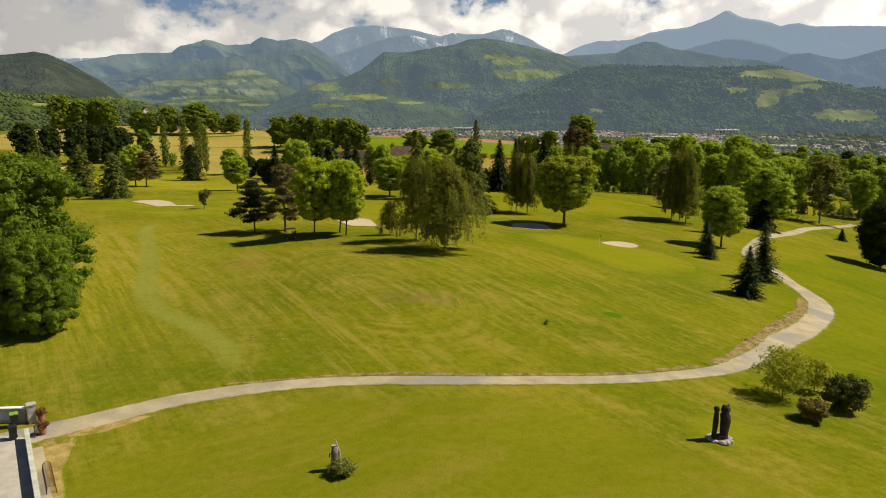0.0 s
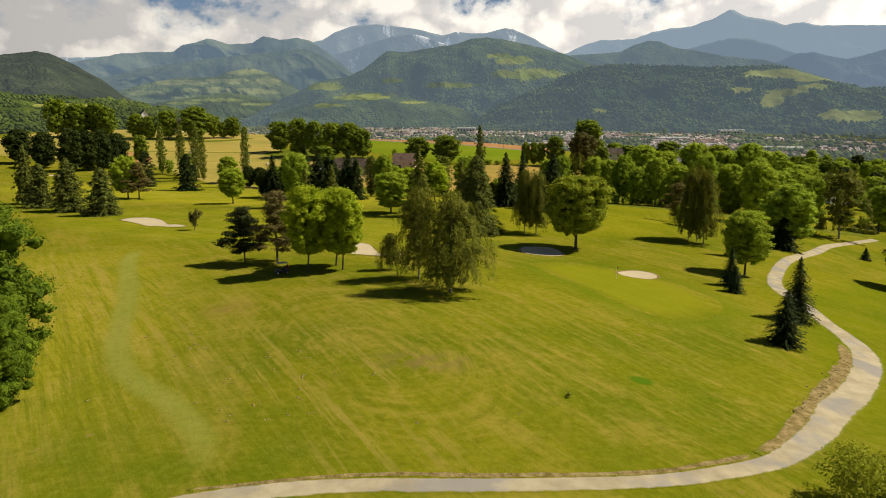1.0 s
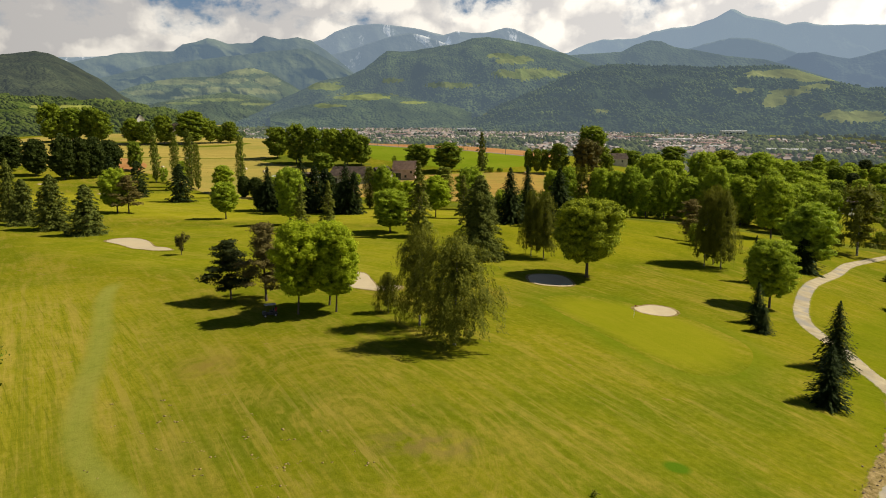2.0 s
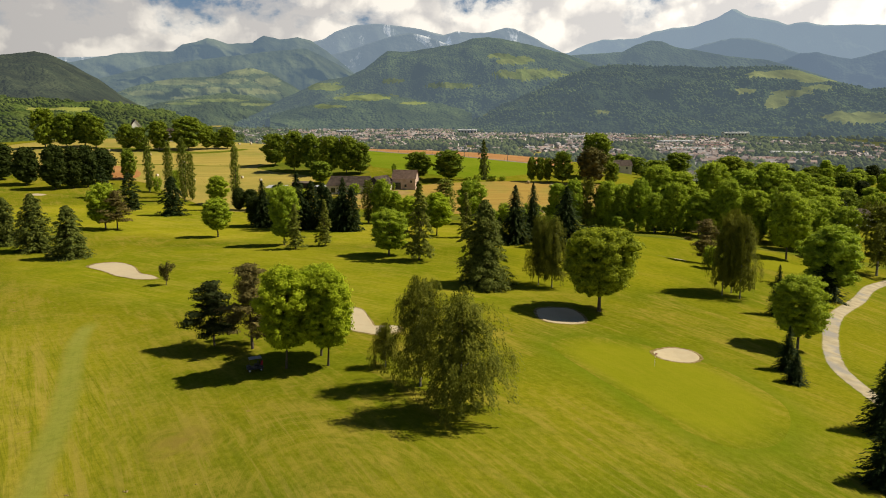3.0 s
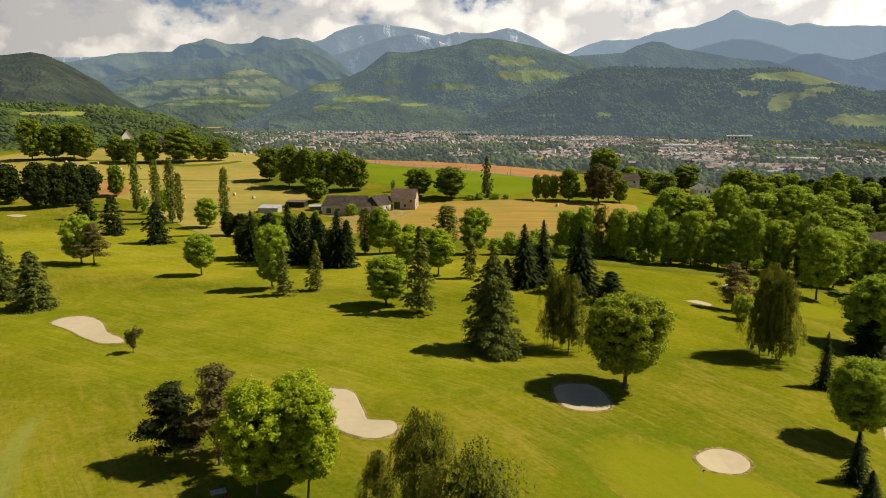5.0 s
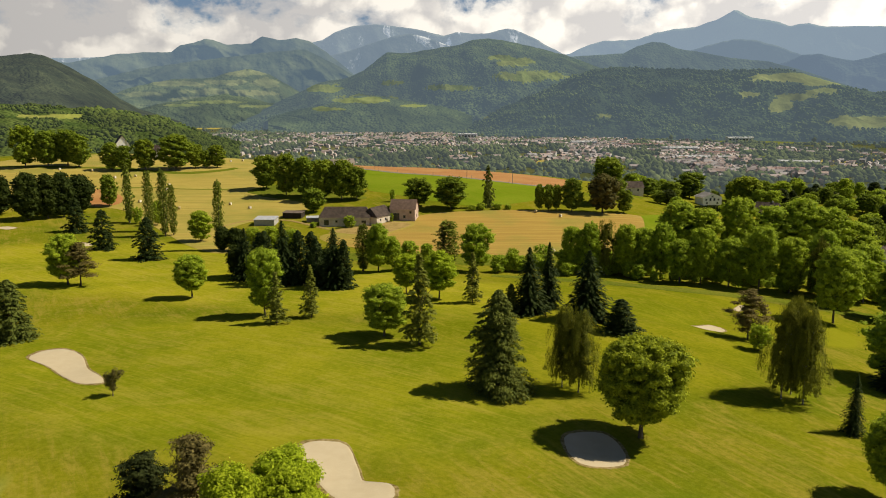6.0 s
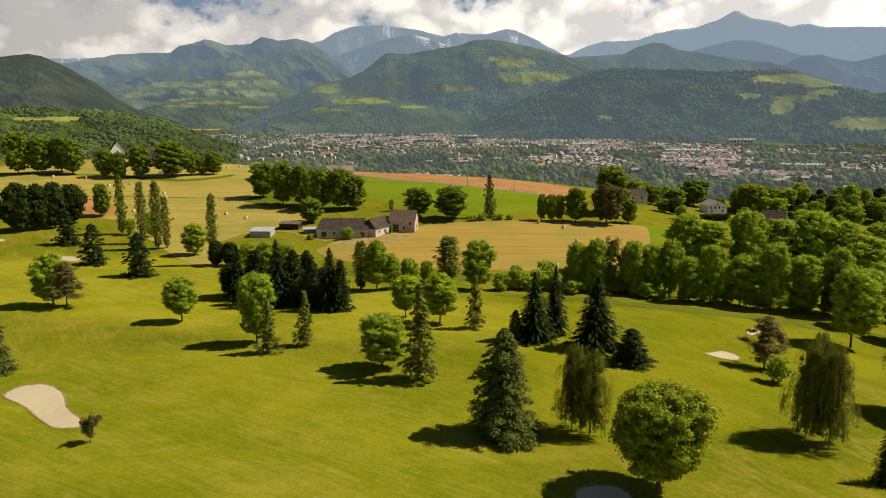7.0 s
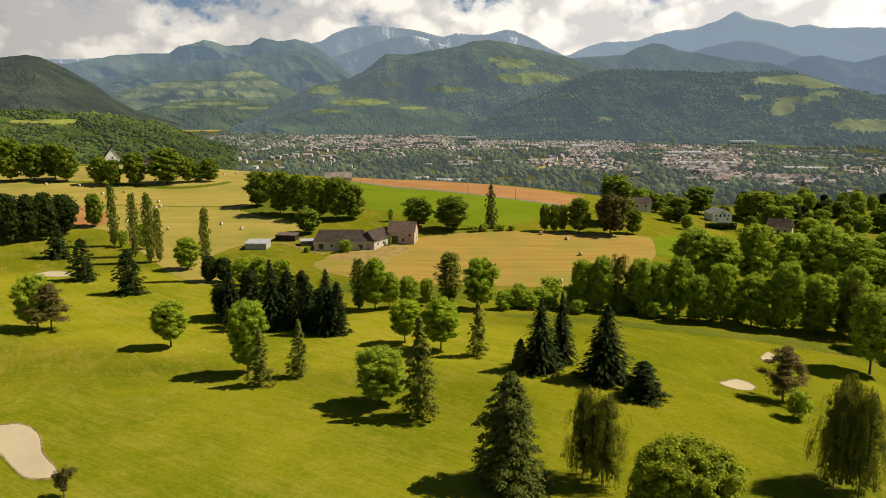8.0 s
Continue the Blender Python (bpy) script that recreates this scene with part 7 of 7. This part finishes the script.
    patch("dry_verge", [(-30.8, 52.0), (-28.2, 52.6), (-26.8, 47.8), (-24.4, 43.6), (-21.8, 39.0), (-23.6, 38.0), (-26.0, 42.6)], VERGE, "strip of dry yellow grass along the parapet", "verge", 0.06, 10, 72, 0.10, feather=0.6)
    ribbon("dry_verge", [(-30.0, 52.2, 1.6), (-27.2, 54.0, 1.9), (-24.8, 55.6, 1.2), (-23.2, 56.8, 0.6)], VERGE, "worn straw-coloured fringe beside the gravel path", "verge", 0.05, 6, 0.5, 0.3, 9)
    ribbon("wall_foot_path", [(-30.2, 50.6, 1.2), (-28.4, 47.6, 1.3), (-25.9, 43.6, 1.4), (-23.2, 39.4, 1.5)], GRAVEL, "narrow gravel strip along the parapet", "path", 0.1, 4, 0.8, 0.2)


terrace()


def cart(x, y, turn):
    top = new("golf_cart")
    top.matrix_basis = pose(x, y, zat(x, y) + 0.03, 0, 0, turn)
    paint = plain("dark_cart_paint", (0.03, 0.03, 0.035), (0.06, 0.06, 0.065), 3, 0.35)
    bm = box_bm(2.2, 1.1, 0.28, (0, 0, 0.28), 0.08)
    box_bm(0.6, 1.0, 0.32, (0.82, 0, 0.5), 0.1, bm)
    box_bm(0.7, 1.0, 0.3, (-0.62, 0, 0.5), 0.08, bm)
    part("body", from_bm("body", bm, paint), top)
    part("seat", from_bm("seat", box_bm(0.55, 0.95, 0.14, (-0.2, 0, 0.72), 0.05), BLACK), top)
    part("backrest", from_bm("backrest", box_bm(0.12, 0.95, 0.45, (-0.5, 0, 0.85), 0.05), BLACK), top)
    part("roof", from_bm("roof", box_bm(1.75, 1.15, 0.08, (-0.05, 0, 1.78), 0.04), plain("grey_canopy", (0.30, 0.29, 0.28), (0.40, 0.39, 0.38), 3)), top, "grey canopy roof")
    for px, tx in ((0.68, 0.9), (-0.8, -0.95)):
        for s in (-1, 1):
            part("post", mesh_of("post", *tube_arrays([(tx, s * 0.5, 0.5), (px, s * 0.5, 1.8)], [0.022, 0.022], 6), BLACK), top)
    part("bag", mesh_of("bag", *tube_arrays([(-0.85, 0.2, 0.55), (-0.98, 0.2, 1.35)], [0.15, 0.14], 10), RED), top, "red golf bag")
    part("bag", mesh_of("bag", *tube_arrays([(-0.85, -0.2, 0.55), (-0.98, -0.2, 1.35)], [0.15, 0.14], 10), BLACK), top, "black golf bag")
    part("steering_wheel", mesh_of("steering_wheel", *tube_arrays([(0.4, 0.25 + 0.17 * math.cos(a), 1.0 + 0.17 * math.sin(a)) for a in np.linspace(0, 6.283, 13)], [0.018] * 13, 5), BLACK), top)
    for px in (0.8, -0.75):
        for s in (-1, 1):
            bm = bmesh.new()
            bmesh.ops.create_cone(bm, cap_ends=True, segments=18, radius1=0.23, radius2=0.23, depth=0.18, matrix=Matrix.Translation((px, s * 0.5, 0.2)) @ Matrix.Rotation(math.pi / 2, 4, "X"))
            wheel = part("wheel", from_bm("wheel", bm, BLACK), top)
            bm = bmesh.new()
            bmesh.ops.create_cone(bm, cap_ends=True, segments=14, radius1=0.12, radius2=0.12, depth=0.19, matrix=Matrix.Translation((px, s * 0.5, 0.2)) @ Matrix.Rotation(math.pi / 2, 4, "X"))
            part("rim", from_bm("rim", bm, WHITE), wheel, "white rim")
    tagged(top, "dark golf cart with a grey canopy parked under trees", "golf cart")


cart(-27.5, 129.9, 205)

# crumbled stones on the path's bank
rr = np.random.RandomState(77)
bank = smooth_line([(35.4, 82.2, 0), (41.9, 90.4, 0), (49.6, 100.2, 0), (54.6, 107.6, 0)], 0.4)
rocks = []
for q in bank:
    for _ in range(2):
        x, y = q[0] + rr.normal(0, 0.4), q[1] + rr.normal(0, 0.4)
        rocks.append((x, y, zat(x, y), rr.uniform(0.04, 0.13)))
stones = canopy("bank_stones", rocks, CLOD, "small stones and clods on the eroded bank", 12, 0.7)
tagged(stones, category="stones")

# pale clods torn up along the mower lines
CLODS = [(-21.3, 76.4), (-20.3, 73.7), (-16.6, 73.7), (-14.8, 74.8), (-12.5, 74.9), (-28.1, 87.2), (-28.3, 93.0), (-31.6, 91.0), (-30.5, 97.2)]
DRY_CLOD = material("dry_clods", lambda n: (n.mix(n.noise(place(n), 2.0, 5), (0.20, 0.15, 0.045), (0.31, 0.235, 0.08)), n.noise(place(n), 6, 3), 0.1))
lumps = []
for x, y in CLODS + [(-20 + rr.normal(0, 9) - 0.5 * d, 82 + d) for d in rr.uniform(-10, 18, 36)]:
    for _ in range(4):
        px, py = x + rr.normal(0, 0.35), y + rr.normal(0, 0.2)
        lumps.append((px, py, zat(px, py) - 0.02, rr.uniform(0.07, 0.19)))
tagged(canopy("soil_clods", lumps, DRY_CLOD, "small dry clods scattered over the rough grass", 14, 0.2), category="clods")

# flag on the green and a marker
flag = new("golf_flag")
flag.matrix_basis = pose(30.7, 141.3, zat(30.7, 141.3))
part("pole", mesh_of("pole", *tube_arrays([(0, 0, 0), (0, 0, 2.2)], [0.02, 0.015], 6), WHITE), flag)
part("cloth", mesh_of("cloth", [(0, 0, 2.15), (0.5, 0.1, 2.02), (0, 0, 1.85), (0.02, 0.015, 2.0)], [(0, 3, 1), (3, 2, 1)], RED), flag)
tagged(flag, "small flag on a thin pole on the green", "flag")
